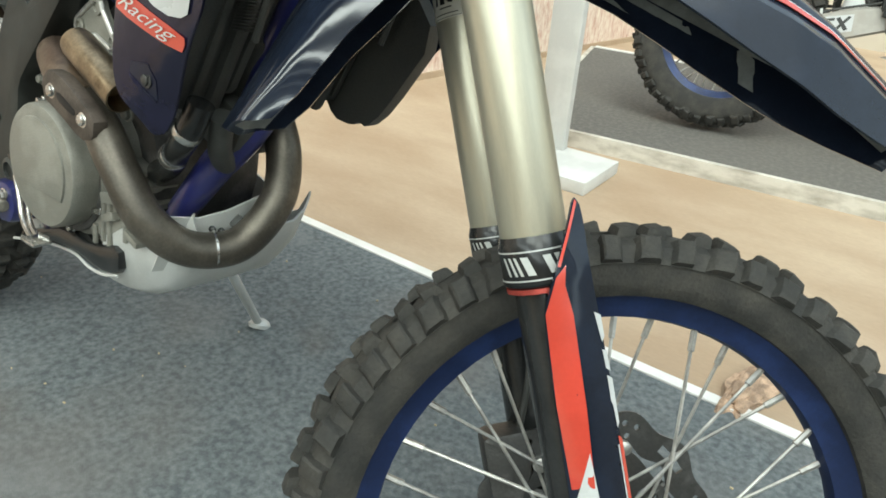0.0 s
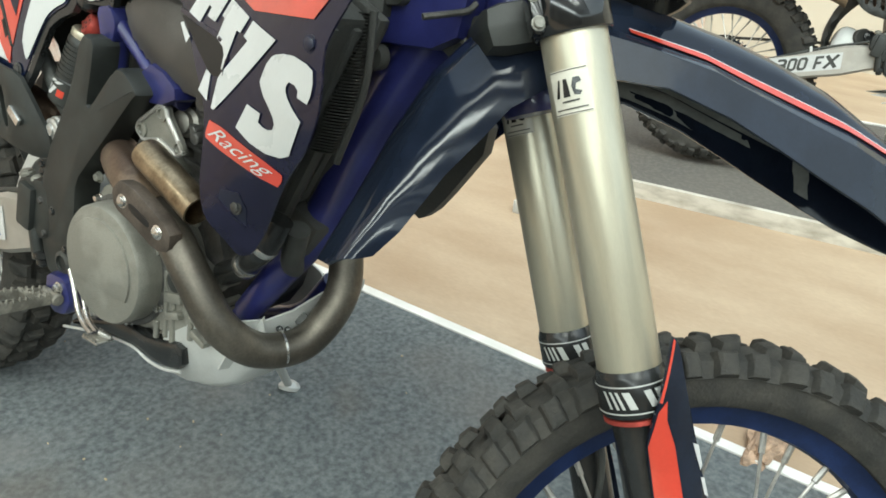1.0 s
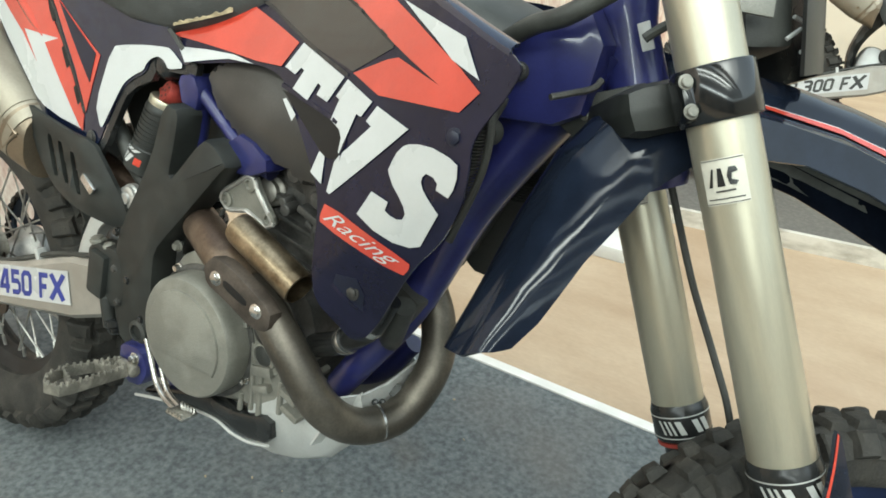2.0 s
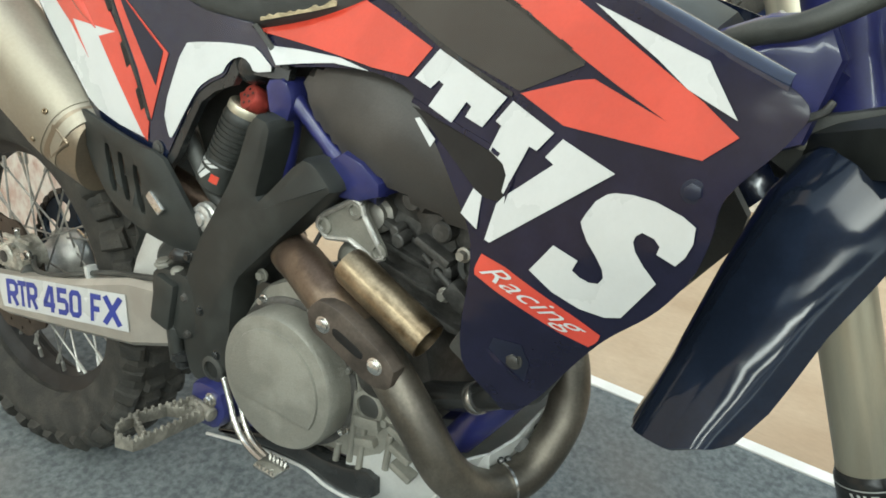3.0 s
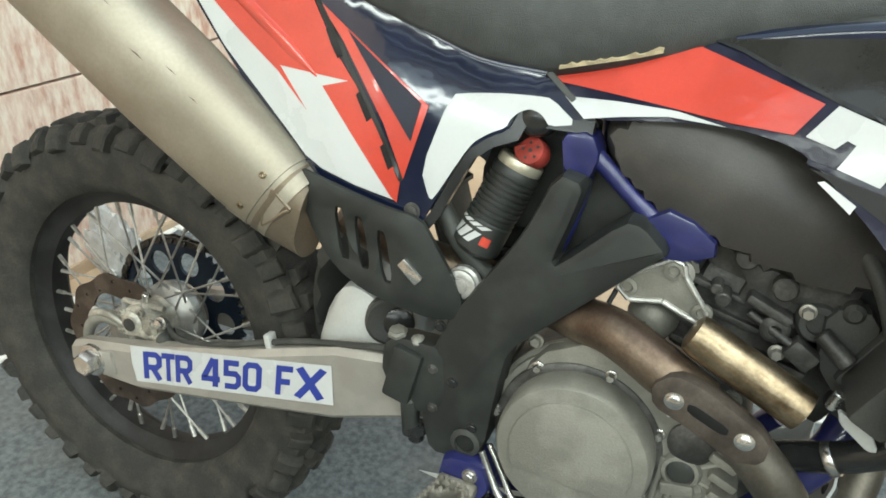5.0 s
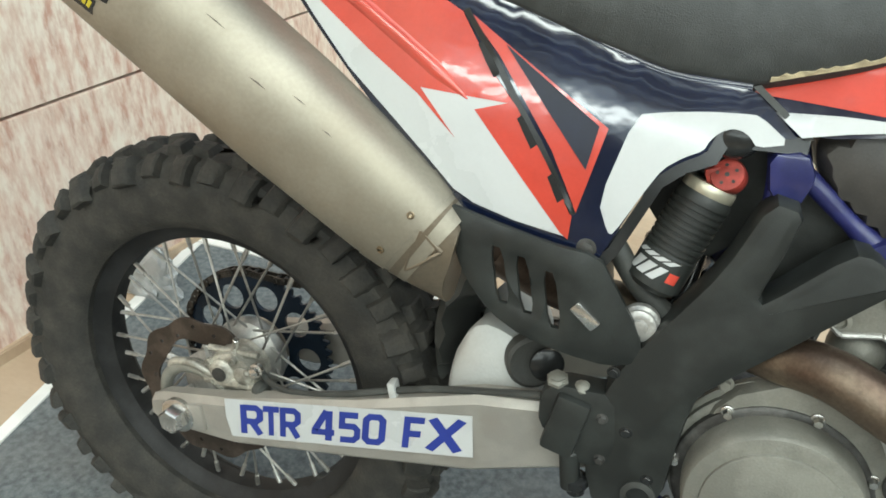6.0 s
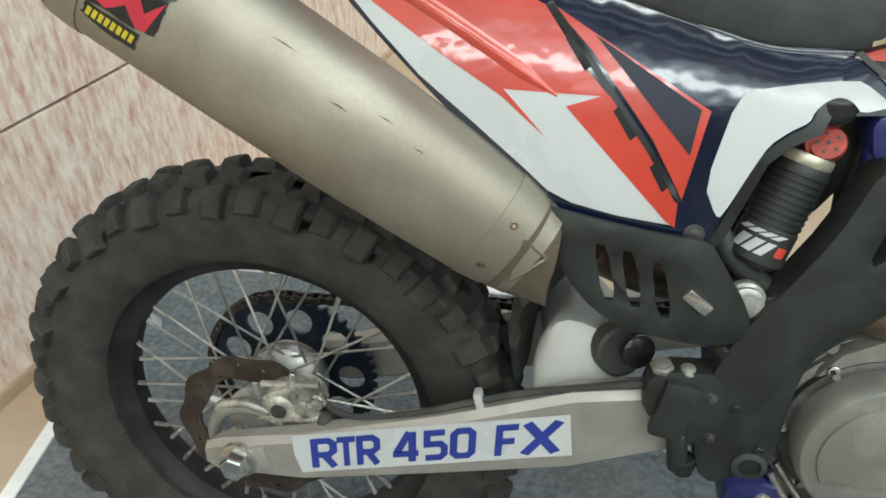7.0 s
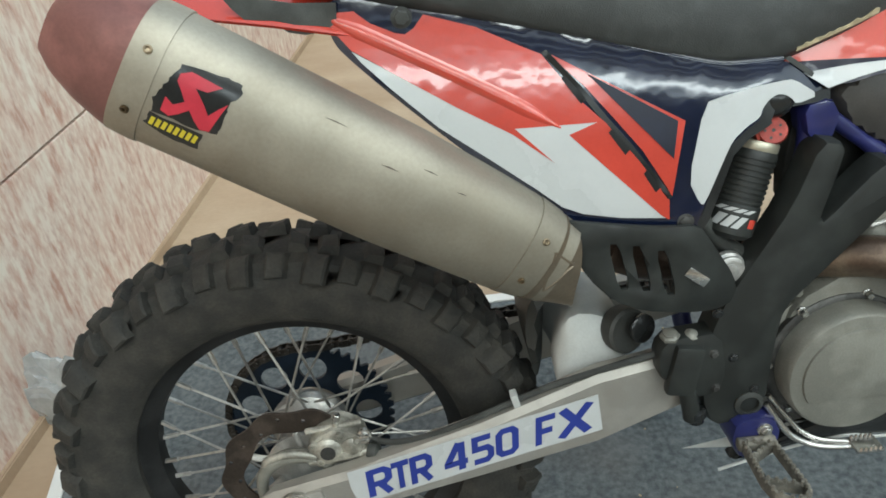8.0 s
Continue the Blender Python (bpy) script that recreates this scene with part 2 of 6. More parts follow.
# ---- mesh tools ----
def part(name, bm, mat, parent=None, label="", m=None, sharp=38):
    """Links a bmesh as one mesh object, under its parent where one is given."""
    bmesh.ops.recalc_face_normals(bm, faces=bm.faces)
    me = bpy.data.meshes.new(name)
    bm.to_mesh(me)
    bm.free()
    me.polygons.foreach_set("use_smooth", [True] * len(me.polygons))
    me.set_sharp_from_angle(angle=radians(sharp))
    me.materials.append(mat)
    ob = new(name, me)
    if parent is not None:
        ob.parent = parent
    if m is not None:
        ob.matrix_basis = m
    return tagged(ob, label) if label else ob


def R3(x, lat, z):
    """A point of the machine: ahead, to its right, up."""
    return Vector((x, -lat, z))


def add_box(bm, c, size, rot=None, bev=0.0):
    m = Matrix.Translation(c) @ (rot.to_4x4() if rot else Matrix.Identity(4)) @ Matrix.Diagonal((*size, 1))
    made = bmesh.ops.create_cube(bm, size=1, matrix=m)["verts"]
    if bev:
        edges = list({e for v in made for e in v.link_edges})
        bmesh.ops.bevel(bm, geom=edges, offset=bev, segments=2, affect="EDGES", profile=0.6)
    return bm


def box(c, size, rot=None, bev=0.0):
    return add_box(bmesh.new(), c, size, rot, bev)


def add_rings(bm, rings, cap=True, loop=False):
    """Joins rings of points into a skin."""
    vs = [[bm.verts.new(p) for p in r] for r in rings]
    n = len(vs[0])
    pairs = list(zip(vs, vs[1:])) + ([(vs[-1], vs[0])] if loop else [])
    for a, b in pairs:
        for i in range(n):
            j = (i + 1) % n
            bm.faces.new((a[i], a[j], b[j], b[i]))
    if cap and not loop:
        bm.faces.new(vs[0])
        bm.faces.new(vs[-1][::-1])
    return bm


def basis(axis):
    z = Vector(axis).normalized()
    x = z.orthogonal().normalized()
    return x, z.cross(x), z


def add_turned(bm, p0, axis, profile, seg=32, cap=True):
    """A turned body: profile of (radius, distance along the axis)."""
    x, y, z = basis(axis)
    rings = [[Vector(p0) + z * h + (x * math.cos(k * math.tau / seg) + y * math.sin(k * math.tau / seg)) * max(r, 1e-4) for k in range(seg)] for r, h in profile]
    return add_rings(bm, rings, cap)


def turned(p0, axis, profile, seg=32, cap=True):
    return add_turned(bmesh.new(), p0, axis, profile, seg, cap)


def add_rod(bm, a, b, r, seg=12, r2=None):
    a, b = Vector(a), Vector(b)
    d = (b - a).length
    c = min(r, d) * 0.18
    r2 = r if r2 is None else r2
    return add_turned(bm, a, b - a, [(r - c, 0), (r, c), (r2, d - c), (r2 - c, d)], seg)


def rod(a, b, r, seg=12, r2=None):
    return add_rod(bmesh.new(), a, b, r, seg, r2)


def flow(points, steps=8):
    """A smooth line through the points."""
    p = [Vector(q) for q in points]
    p = [2 * p[0] - p[1]] + p + [2 * p[-1] - p[-2]]
    out = []
    for i in range(1, len(p) - 2):
        a, b, c, d = p[i - 1:i + 3]
        for k in range(steps):
            t = k / steps
            out.append(0.5 * ((2 * b) + (c - a) * t + (2 * a - 5 * b + 4 * c - d) * t * t + (3 * b - a - 3 * c + d) * t ** 3))
    return out + [p[-2]]


def add_pipe(bm, points, r, seg=14, steps=8, cap=True):
    """A pipe along a smooth line; r is a radius or one for each point."""
    line = flow(points, steps)
    n = len(line)
    rs = [r] * n if isinstance(r, (int, float)) else [float(np.interp(i / (n - 1), np.linspace(0, 1, len(r)), r)) for i in range(n)]
    up = Vector((0.123, 0.97, 0.2))
    rings = []
    for i, p in enumerate(line):
        t = (line[min(i + 1, n - 1)] - line[max(i - 1, 0)]).normalized()
        x = (up - t * up.dot(t)).normalized()
        y = t.cross(x)
        up = x
        rings.append([p + (x * math.cos(k * math.tau / seg) + y * math.sin(k * math.tau / seg)) * rs[i] for k in range(seg)])
    return add_rings(bm, rings, cap)


def pipe(points, r, seg=14, steps=8, cap=True):
    return add_pipe(bmesh.new(), points, r, seg, steps, cap)


def soften(outline, times=1):
    """Cuts the corners of an outline."""
    for _ in range(times):
        out = []
        for a, b in zip(outline, outline[1:] + outline[:1]):
            out += [(a[0] * 0.8 + b[0] * 0.2, a[1] * 0.8 + b[1] * 0.2), (a[0] * 0.2 + b[0] * 0.8, a[1] * 0.2 + b[1] * 0.8)]
        outline = out
    return outline


def within(x, y, poly):
    hit = False
    for (x0, y0), (x1, y1) in zip(poly, poly[1:] + poly[:1]):
        if (y0 > y) != (y1 > y) and x < (x1 - x0) * (y - y0) / (y1 - y0) + x0:
            hit = not hit
    return hit


def flat_mesh(outline, holes=(), step=0.02):
    """Triangles that fill an outline with holes, fine enough to be bent."""
    pts, edges = [], []
    for ring in (outline, *holes):
        dense = []
        for a, b in zip(ring, ring[1:] + ring[:1]):
            n = max(1, int(math.dist(a, b) / step))
            dense += [(a[0] + (b[0] - a[0]) * k / n, a[1] + (b[1] - a[1]) * k / n) for k in range(n)]
        s = len(pts)
        pts += dense
        edges += [(s + i, s + (i + 1) % len(dense)) for i in range(len(dense))]
    xs, ys = [p[0] for p in outline], [p[1] for p in outline]
    border = list(pts)
    for i in range(int((max(xs) - min(xs)) / step) + 1):
        for j in range(int((max(ys) - min(ys)) / step) + 1):
            p = (min(xs) + (i + 0.5 + 0.25 * (j % 2)) * step, min(ys) + (j + 0.5) * step)
            if within(*p, outline) and not any(within(*p, h) for h in holes) and min(math.dist(p, q) for q in border) > step * 0.45:
                pts.append(p)
    v, _, f, *_ = geometry.delaunay_2d_cdt([Vector(p) for p in pts], edges, [], 0, 1e-6)
    v = [tuple(p) for p in v]
    keep = []
    for t in f:
        c = (sum(v[i][0] for i in t) / 3, sum(v[i][1] for i in t) / 3)
        if within(*c, outline) and not any(within(*c, h) for h in holes):
            keep.append(tuple(t))
    return v, keep


def add_sheet(bm, verts, faces, front, back, rim=0.0):
    """A closed sheet: front and back give the place of each flat point; rim draws the front's edge back."""
    count = {}
    for f in faces:
        for a, b in zip(f, f[1:] + f[:1]):
            count[(a, b)] = count.get((a, b), 0) + 1
    edge = [(a, b) for a, b in count if (b, a) not in count]
    on_edge = {i for e in edge for i in e}
    F, Bk = [], []
    for i, p in enumerate(verts):
        a, b = Vector(front(*p)), Vector(back(*p))
        F.append(bm.verts.new(a.lerp(b, rim) if i in on_edge else a))
        Bk.append(bm.verts.new(b))
    for f in faces:
        bm.faces.new([F[i] for i in f])
        bm.faces.new([Bk[i] for i in reversed(f)])
    for a, b in edge:
        bm.faces.new((F[b], F[a], Bk[a], Bk[b]))
    return bm


def skin(outline, lat, thick=0.004, off=0.0, step=0.02, holes=(), side=1, rim=0.35):
    """A bent panel on the machine's side; outline in (ahead, up), lat gives how far out it lies."""
    v, f = flat_mesh(outline, holes, step)
    return add_sheet(bmesh.new(), v, f, lambda x, z: R3(x, side * (lat(x, z) + off), z), lambda x, z: R3(x, side * (lat(x, z) + off - thick), z), rim)


def plate(outline, lat0, lat1, bev=0.004, side=1):
    """A straight block cut to an outline in (ahead, up), from lat0 out to lat1."""
    bm = bmesh.new()
    a = [bm.verts.new(R3(x, side * lat0, z)) for x, z in outline]
    b = [bm.verts.new(R3(x, side * lat1, z)) for x, z in outline]
    n = len(a)
    fs = [bm.faces.new(a), bm.faces.new(b[::-1])]
    for i in range(n):
        fs.append(bm.faces.new((a[i], b[i], b[(i + 1) % n], a[(i + 1) % n])))
    bmesh.ops.recalc_face_normals(bm, faces=bm.faces)
    if bev:
        bmesh.ops.bevel(bm, geom=list(fs[1].edges), offset=bev, segments=2, affect="EDGES", profile=0.6)
    return bm


def grid_shell(rows, thick=0.003):
    """A sheet with thickness from rows of points."""
    bm = bmesh.new()
    vs = [[bm.verts.new(p) for p in r] for r in rows]
    for a, b in zip(vs, vs[1:]):
        for i in range(len(a) - 1):
            bm.faces.new((a[i], a[i + 1], b[i + 1], b[i]))
    bmesh.ops.recalc_face_normals(bm, faces=bm.faces)
    bm.normal_update()
    bmesh.ops.solidify(bm, geom=list(bm.faces), thickness=thick)
    return bm


def lettering(words, size, shear=0.0, bold=0.012):
    """Flat outlines of words in the built-in font, as points and faces."""
    cu = bpy.data.curves.new("words", "FONT")
    cu.body, cu.size, cu.shear, cu.resolution_u, cu.offset = words, size, shear, 3, size * bold
    ob = bpy.data.objects.new("words", cu)
    scene.collection.objects.link(ob)
    bpy.context.view_layer.update()
    me = bpy.data.meshes.new_from_object(ob.evaluated_get(bpy.context.evaluated_depsgraph_get()))
    v = [(p.co.x, p.co.y) for p in me.vertices]
    f = [tuple(p.vertices) for p in me.polygons]
    bpy.data.objects.remove(ob)
    bpy.data.meshes.remove(me)
    return v, f


def fit_words(words, place, shear=0.0, bold=0.012):
    """Words laid on a surface: place(s, t) for s and t from 0 to 1 over their box."""
    v, f = lettering(words, 1.0, shear, bold)
    x0, x1 = min(p[0] for p in v), max(p[0] for p in v)
    y0, y1 = min(p[1] for p in v), max(p[1] for p in v)
    bm = bmesh.new()
    vs = [bm.verts.new(place((x - x0) / (x1 - x0), (y - y0) / (y1 - y0))) for x, y in v]
    for t in f:
        bm.faces.new([vs[i] for i in t])
    return bm


def bolt(p, axis, r, h, seg=6):
    p, axis = Vector(p), Vector(axis).normalized()
    bm = turned(p, axis, [(r * 1.35, 0), (r * 1.35, h * 0.25), (r * 1.2, h * 0.3)], 16)
    return add_turned(bm, p, axis, [(r, 0.0), (r, h * 0.85), (r * 0.85, h)], seg)


OUT = Vector((0, -1, 0))


# ---- the setting ----
def slab(name, corners, z0, z1, mat, label, category, bev=0.0):
    bm = bmesh.new()
    a = [bm.verts.new((x, y, z0)) for x, y in corners]
    b = [bm.verts.new((x, y, z1)) for x, y in corners]
    n = len(a)
    bm.faces.new(a)
    top = bm.faces.new(b)
    for i in range(n):
        bm.faces.new((a[i], a[(i + 1) % n], b[(i + 1) % n], b[i]))
    bmesh.ops.recalc_face_normals(bm, faces=bm.faces)
    if bev:
        bmesh.ops.bevel(bm, geom=list(top.edges), offset=bev, segments=2, affect="EDGES")
    return tagged(part(name, bm, mat), label, category, kind="structure")


def strip(name, a, b, width, z0, z1, mat, label):
    a, b = Vector((*a, 0)), Vector((*b, 0))
    n = (b - a).normalized().cross(Vector((0, 0, 1))) * width
    return slab(name, [tuple(p)[:2] for p in (a, b, b + n, a + n)], z0, z1, mat, label, "edge strip", 0.0015)


def wall_x(y):
    return -0.784 + 0.153 * y


slab("floor", [(-60, -60), (60, -60), (60, 60), (-60, 60)], -0.3, 0.0, FLOOR, "stained beige plywood floor between the carpets", "floor")
CARPET_EDGE = 0.845
slab("carpet", [(-0.63, CARPET_EDGE - 0.02), (-0.29, -2.2), (3.6, -2.2), (3.6, CARPET_EDGE - 0.02)], 0.0, 0.008, CARPET, "mottled blue-grey felt carpet under the motorcycle", "carpet")
strip("trim_1", (-0.66, CARPET_EDGE - 0.018), (3.62, CARPET_EDGE - 0.018), -0.030, 0.0, 0.011, WHITE_PAINT, "white painted edge strip along the blue carpet")
strip("trim_2", (-0.632, CARPET_EDGE - 0.02), (-0.292, -2.2), 0.030, 0.0, 0.0105, WHITE_PAINT, "white painted edge strip at the carpet's end")

# panelled wall beside the rear wheel: two courses with an open joint
SEAM = 0.505
for name, z0, z1 in (("wall_west", 0.03, SEAM - 0.004), ("wall_west_upper", SEAM + 0.004, 2.7)):
    slab(name, [(wall_x(-4), -4), (wall_x(5.2), 5.2), (wall_x(5.2) - 0.05, 5.2), (wall_x(-4) - 0.05, -4)], z0, z1, STONE, "pale wall panel printed with pink and brown stone flecks", "wall", 0.002)
slab("wall_west_backing", [(wall_x(-4) - 0.05, -4), (wall_x(5.2) - 0.05, 5.2), (wall_x(5.2) - 0.16, 5.2), (wall_x(-4) - 0.16, -4)], 0.0, 2.75, BLACK, "dark backing behind the printed wall panels", "wall")
slab("baseboard", [(wall_x(-4) + 0.012, -4), (wall_x(5.2) + 0.012, 5.2), (wall_x(5.2) - 0.049, 5.2), (wall_x(-4) - 0.049, -4)], 0.0, 0.03, FLOOR, "low plywood plinth under the printed wall panels", "baseboard", 0.003)
slab("wall_north", [(-0.2, 5.25), (9.0, 5.25), (9.0, 5.35), (-0.2, 5.35)], 0.0, 2.7, CREAM, "plain cream back wall of the hall", "wall")
# unseen wall, added to give the side panels dark reflections
slab("wall_south", [(-2.2, -5.6), (9.0, -5.6), (9.0, -5.5), (-2.2, -5.5)], 0.0, 2.35, HALL, "unseen dim wall added to darken reflections, open above", "wall")
# unseen roof slats with gaps, added to streak reflections and shade the near carpet
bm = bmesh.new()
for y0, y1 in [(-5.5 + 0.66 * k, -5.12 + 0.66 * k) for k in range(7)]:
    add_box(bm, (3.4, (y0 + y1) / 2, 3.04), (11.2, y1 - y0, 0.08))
tagged(part("ceiling", bm, HALL), "unseen dim roof slats added to streak reflections and shade the carpet", "ceiling", kind="structure")
slab("wall_east", [(9.0, -7), (9.1, -7), (9.1, 5.35), (9.0, 5.35)], 0.0, 2.7, CREAM, "plain cream side wall of the hall", "wall")

# low stage with a dark carpet for the second machine
STAGE = [(0.31, 1.972), (4.6, 2.534), (4.6, 4.05), (-0.12, 3.43)]
slab("stage", STAGE, 0.0, 0.052, CARPET_DARK, "low stage covered with worn grey carpet", "platform")
strip("stage_trim_1", STAGE[0], STAGE[1], 0.022, 0.0, 0.060, DIRTY_WHITE, "scuffed white painted board along the stage front")
strip("stage_trim_2", STAGE[3], STAGE[0], 0.022, 0.0, 0.058, DIRTY_WHITE, "scuffed white painted board at the stage side")
strip("stage_trim_3", STAGE[2], STAGE[3], 0.030, 0.0, 0.058, WHITE_PAINT, "white painted board along the stage back")


def sign_stand(m):
    root = tagged(new("sign_stand"), "white painted wooden sign stand with a square foot on the floor", "stand")
    root.matrix_basis = m
    part("foot", box((-0.02, 0, 0.0225), (0.28, 0.27, 0.045), bev=0.004), OFF_WHITE, root)
    part("post", box((-0.125, 0.10, 0.66), (0.11, 0.035, 1.23), bev=0.003), OFF_WHITE, root)
    return root


sign_stand(pose(0.65, 1.715, 0, 0, 0, 2))


def crumple(name, c, size, seed, mat, label, category):
    """A crumpled sheet: a dented, creased lump."""
    rnd = random.Random(seed)
    bm = bmesh.new()
    bmesh.ops.create_icosphere(bm, subdivisions=4, radius=1)
    for v in bm.verts:
        p = v.co.copy()
        k = 1 + 0.35 * noise.noise(p * 1.7 + Vector((seed, 0, 0))) + 0.28 * abs(noise.noise(p * 4 + Vector((0, seed, 0))))
        v.co = Vector((p.x * size[0], p.y * size[1], max(0, p.z * 0.9 + 0.45) * size[2])) * k
    ob = part(name, bm, mat, sharp=12)
    ob.matrix_basis = pose(*c, 0, 0, rnd.uniform(0, 360))
    return tagged(ob, label, category)


crumple("plastic_bag", (-0.650, 0.60, 0.0), (0.040, 0.11, 0.11), 3, FILM_BAG, "crumpled clear plastic bag lying by the wall", "plastic bag")
crumple("paper_scrap", (1.495, 0.918, 0.0), (0.100, 0.036, 0.020), 8, PAPER, "crumpled brown paper scrap beside the carpet edge", "paper")
rng = random.Random(4)
bm = bmesh.new()
for k in range(60):
    add_box(bm, (rng.uniform(-0.4, 2.4), rng.uniform(-0.9, 0.8), 0.0095), [rng.uniform(0.002, 0.006), rng.uniform(0.001, 0.004), 0.002], Euler((0, 0, rng.uniform(0, 3))).to_matrix())
tagged(part("crumbs", bm, FOAM), "pale crumbs and lint scattered on the carpet", "litter", kind="stuff")


# ---- the motorcycle ----
LEAN_LEFT = 8.5
bike = tagged(new("motorcycle"), "navy, red and white enduro motorcycle leaning on its side stand", "motorcycle")
bike.matrix_basis = pose(0.0, 0.067, 0.008, -LEAN_LEFT, 0, 0)

# the steered front: along the fork, ahead and to the right with the bars turned left
fu = Vector((-0.41, 0.03, 0.911)).normalized()
r0 = (Vector((0, -1, 0)) - fu * fu.dot(Vector((0, -1, 0)))).normalized()
h0 = fu.cross(r0)
TURNED = radians(42)
s_right = r0 * math.cos(TURNED) + h0 * math.sin(TURNED)
s_front = h0 * math.cos(TURNED) - r0 * math.sin(TURNED)
FORK_MID = Vector((1.412, -0.091, 0.60)) - s_right * 0.1
STEER = Matrix((s_front, -s_right, fu)).transposed().to_4x4()
STEER.translation = FORK_MID
WHEEL_AT = Vector((0.045, 0, -0.322))
FRONT_HUB = STEER @ Matrix.Translation(WHEEL_AT)
REAR_HUB = Matrix.Translation((0, 0, 0.35))


def tyre_mesh(R, half, bead, count, deep):
    """A knobbly tyre round the y axis: a smooth carcass and a block for each knob."""
    rnd = random.Random(count)
    bm = bmesh.new()
    seg = 72
    c = R - deep
    prof = [(bead - 0.004, 0.62), (bead + 0.005, 0.80), (bead + 0.012, 0.86), (bead + 0.030, 0.96), ((bead + R) / 2 - 0.004, 1.0), (c - 0.026, 0.985), (c - 0.011, 0.84), (c - 0.003, 0.56), (c, 0.20)]
    ring = [(r, half * w) for r, w in prof] + [(r, -half * w) for r, w in prof[::-1]]
    add_rings(bm, [[Vector((r * math.cos(a), w, r * math.sin(a))) for r, w in ring] for a in (k * math.tau / seg for k in range(seg))], loop=True)
    run = [(R * 0.5 + bead * 0.5 - 0.004, 1.0), (c - 0.026, 0.985), (c - 0.011, 0.84), (c - 0.003, 0.56), (c, 0.20), (c, 0.0)]
    steps = [0.0, 0.32, 0.50, 0.68, 0.88, 1.0]

    def tread(s, a, up):
        """On the tread: s from -1 to 1 across it (0 in the middle), a round it, up off it."""
        q = 1 - abs(s)
        r, w = (float(np.interp(q, steps, [p[i] for p in run])) for i in (0, 1))
        r2, w2 = (float(np.interp(min(1, q + 0.04), steps, [p[i] for p in run])) for i in (0, 1))
        r1, w1 = (float(np.interp(max(0, q - 0.04), steps, [p[i] for p in run])) for i in (0, 1))
        n = Vector((-(w2 - w1) * half, r2 - r1)).normalized()
        sg = 1 if s >= 0 else -1
        r, y = r + up * n.x, (w * half + up * n.y) * sg
        return Vector((r * math.cos(a), y, r * math.sin(a)))

    def knob(s0, s1, a0, a1, up, skew=0.0):
        sm, am = (s0 + s1) / 2, (a0 + a1) / 2
        layers = []
        tilt = rnd.uniform(-0.10, 0.10)
        for f, h in ((1.20, -0.002), (0.98, up * 0.45), (0.84, up * 0.86), (0.60, up)):
            pts = []
            for i in range(3):
                pts.append((s0 + (s1 - s0) * i / 2, a0))
            for i in range(3):
                pts.append((s1 + (s0 - s1) * i / 2, a1))
            layers.append([bm.verts.new(tread(sm + (s - sm) * f, am + (a - am) * f + skew * (s - sm) + tilt * (a1 - a0) * h / up, h * (1 + 2 * tilt * (1 if a > am else -1)))) for s, a in pts])
        for lo, hi in zip(layers, layers[1:]):
            for i in range(6):
                j = (i + 1) % 6
                bm.faces.new((lo[i], lo[j], hi[j], hi[i]))
        # moulded onto the carcass
        p = layers[0][1].co
        root_ = min(shell, key=lambda v: (v.co - p).length_squared)
        bm.faces.new((layers[0][0], layers[0][1], root_))
        t = layers[-1]
        bm.faces.new((t[0], t[1], t[4], t[5]))
        bm.faces.new((t[1], t[2], t[3], t[4]))

    shell = list(bm.verts)
    step = math.tau / count
    for k in range(count):
        for sd in (1, -1):
            j = rnd.uniform(-0.05, 0.05)
            a = (k + j + (0.5 if sd < 0 else 0.0)) * step
            low = 0.80 if k % 2 else 0.70
            knob(sd * 0.40, sd * low, a - (0.33 if k % 2 else 0.27) * step, a + (0.33 if k % 2 else 0.27) * step, deep * rnd.uniform(0.80, 1.06), 0.03 * sd)
            knob(sd * 0.07, sd * 0.33, a + (0.27 if k % 2 else 0.42) * step, a + (0.73 if k % 2 else 0.92) * step, deep * rnd.uniform(0.92, 1.06), -0.02 * sd)
    bmesh.ops.recalc_face_normals(bm, faces=bm.faces)
    return bm


def rim_mesh(r, half):
    prof = [(r + 0.004, half), (r + 0.006, half * 0.9), (r - 0.006, half * 0.82), (r - 0.010, half * 0.55), (r - 0.022, half * 0.42), (r - 0.024, 0), (r - 0.022, -half * 0.42), (r - 0.010, -half * 0.55), (r - 0.006, -half * 0.82), (r + 0.006, -half * 0.9), (r + 0.004, -half), (r - 0.002, -half * 0.96), (r - 0.012, -half * 0.66), (r - 0.027, -half * 0.44), (r - 0.029, 0), (r - 0.027, half * 0.44), (r - 0.012, half * 0.66), (r - 0.002, half * 0.96)]
    seg = 72
    rings = [[Vector((q * math.cos(a), w, q * math.sin(a))) for q, w in prof] for a in (k * math.tau / seg for k in range(seg))]
    return add_rings(bmesh.new(), rings, loop=True)


def ring_plate(outer, holes, y, thick):
    """A flat disc in the wheel's plane with cut-outs."""
    v, f = flat_mesh(outer, holes, 0.03)
    return add_sheet(bmesh.new(), v, f, lambda x, z: (x, y - thick / 2, z), lambda x, z: (x, y + thick / 2, z), 0.0)


def circle(r, n, cx=0.0, cz=0.0, wave=0.0, waves=0, shift=0.0):
    return [(cx + (r + wave * math.cos(waves * a)) * math.cos(a + shift), cz + (r + wave * math.cos(waves * a)) * math.sin(a + shift)) for a in (k * math.tau / n for k in range(n))]


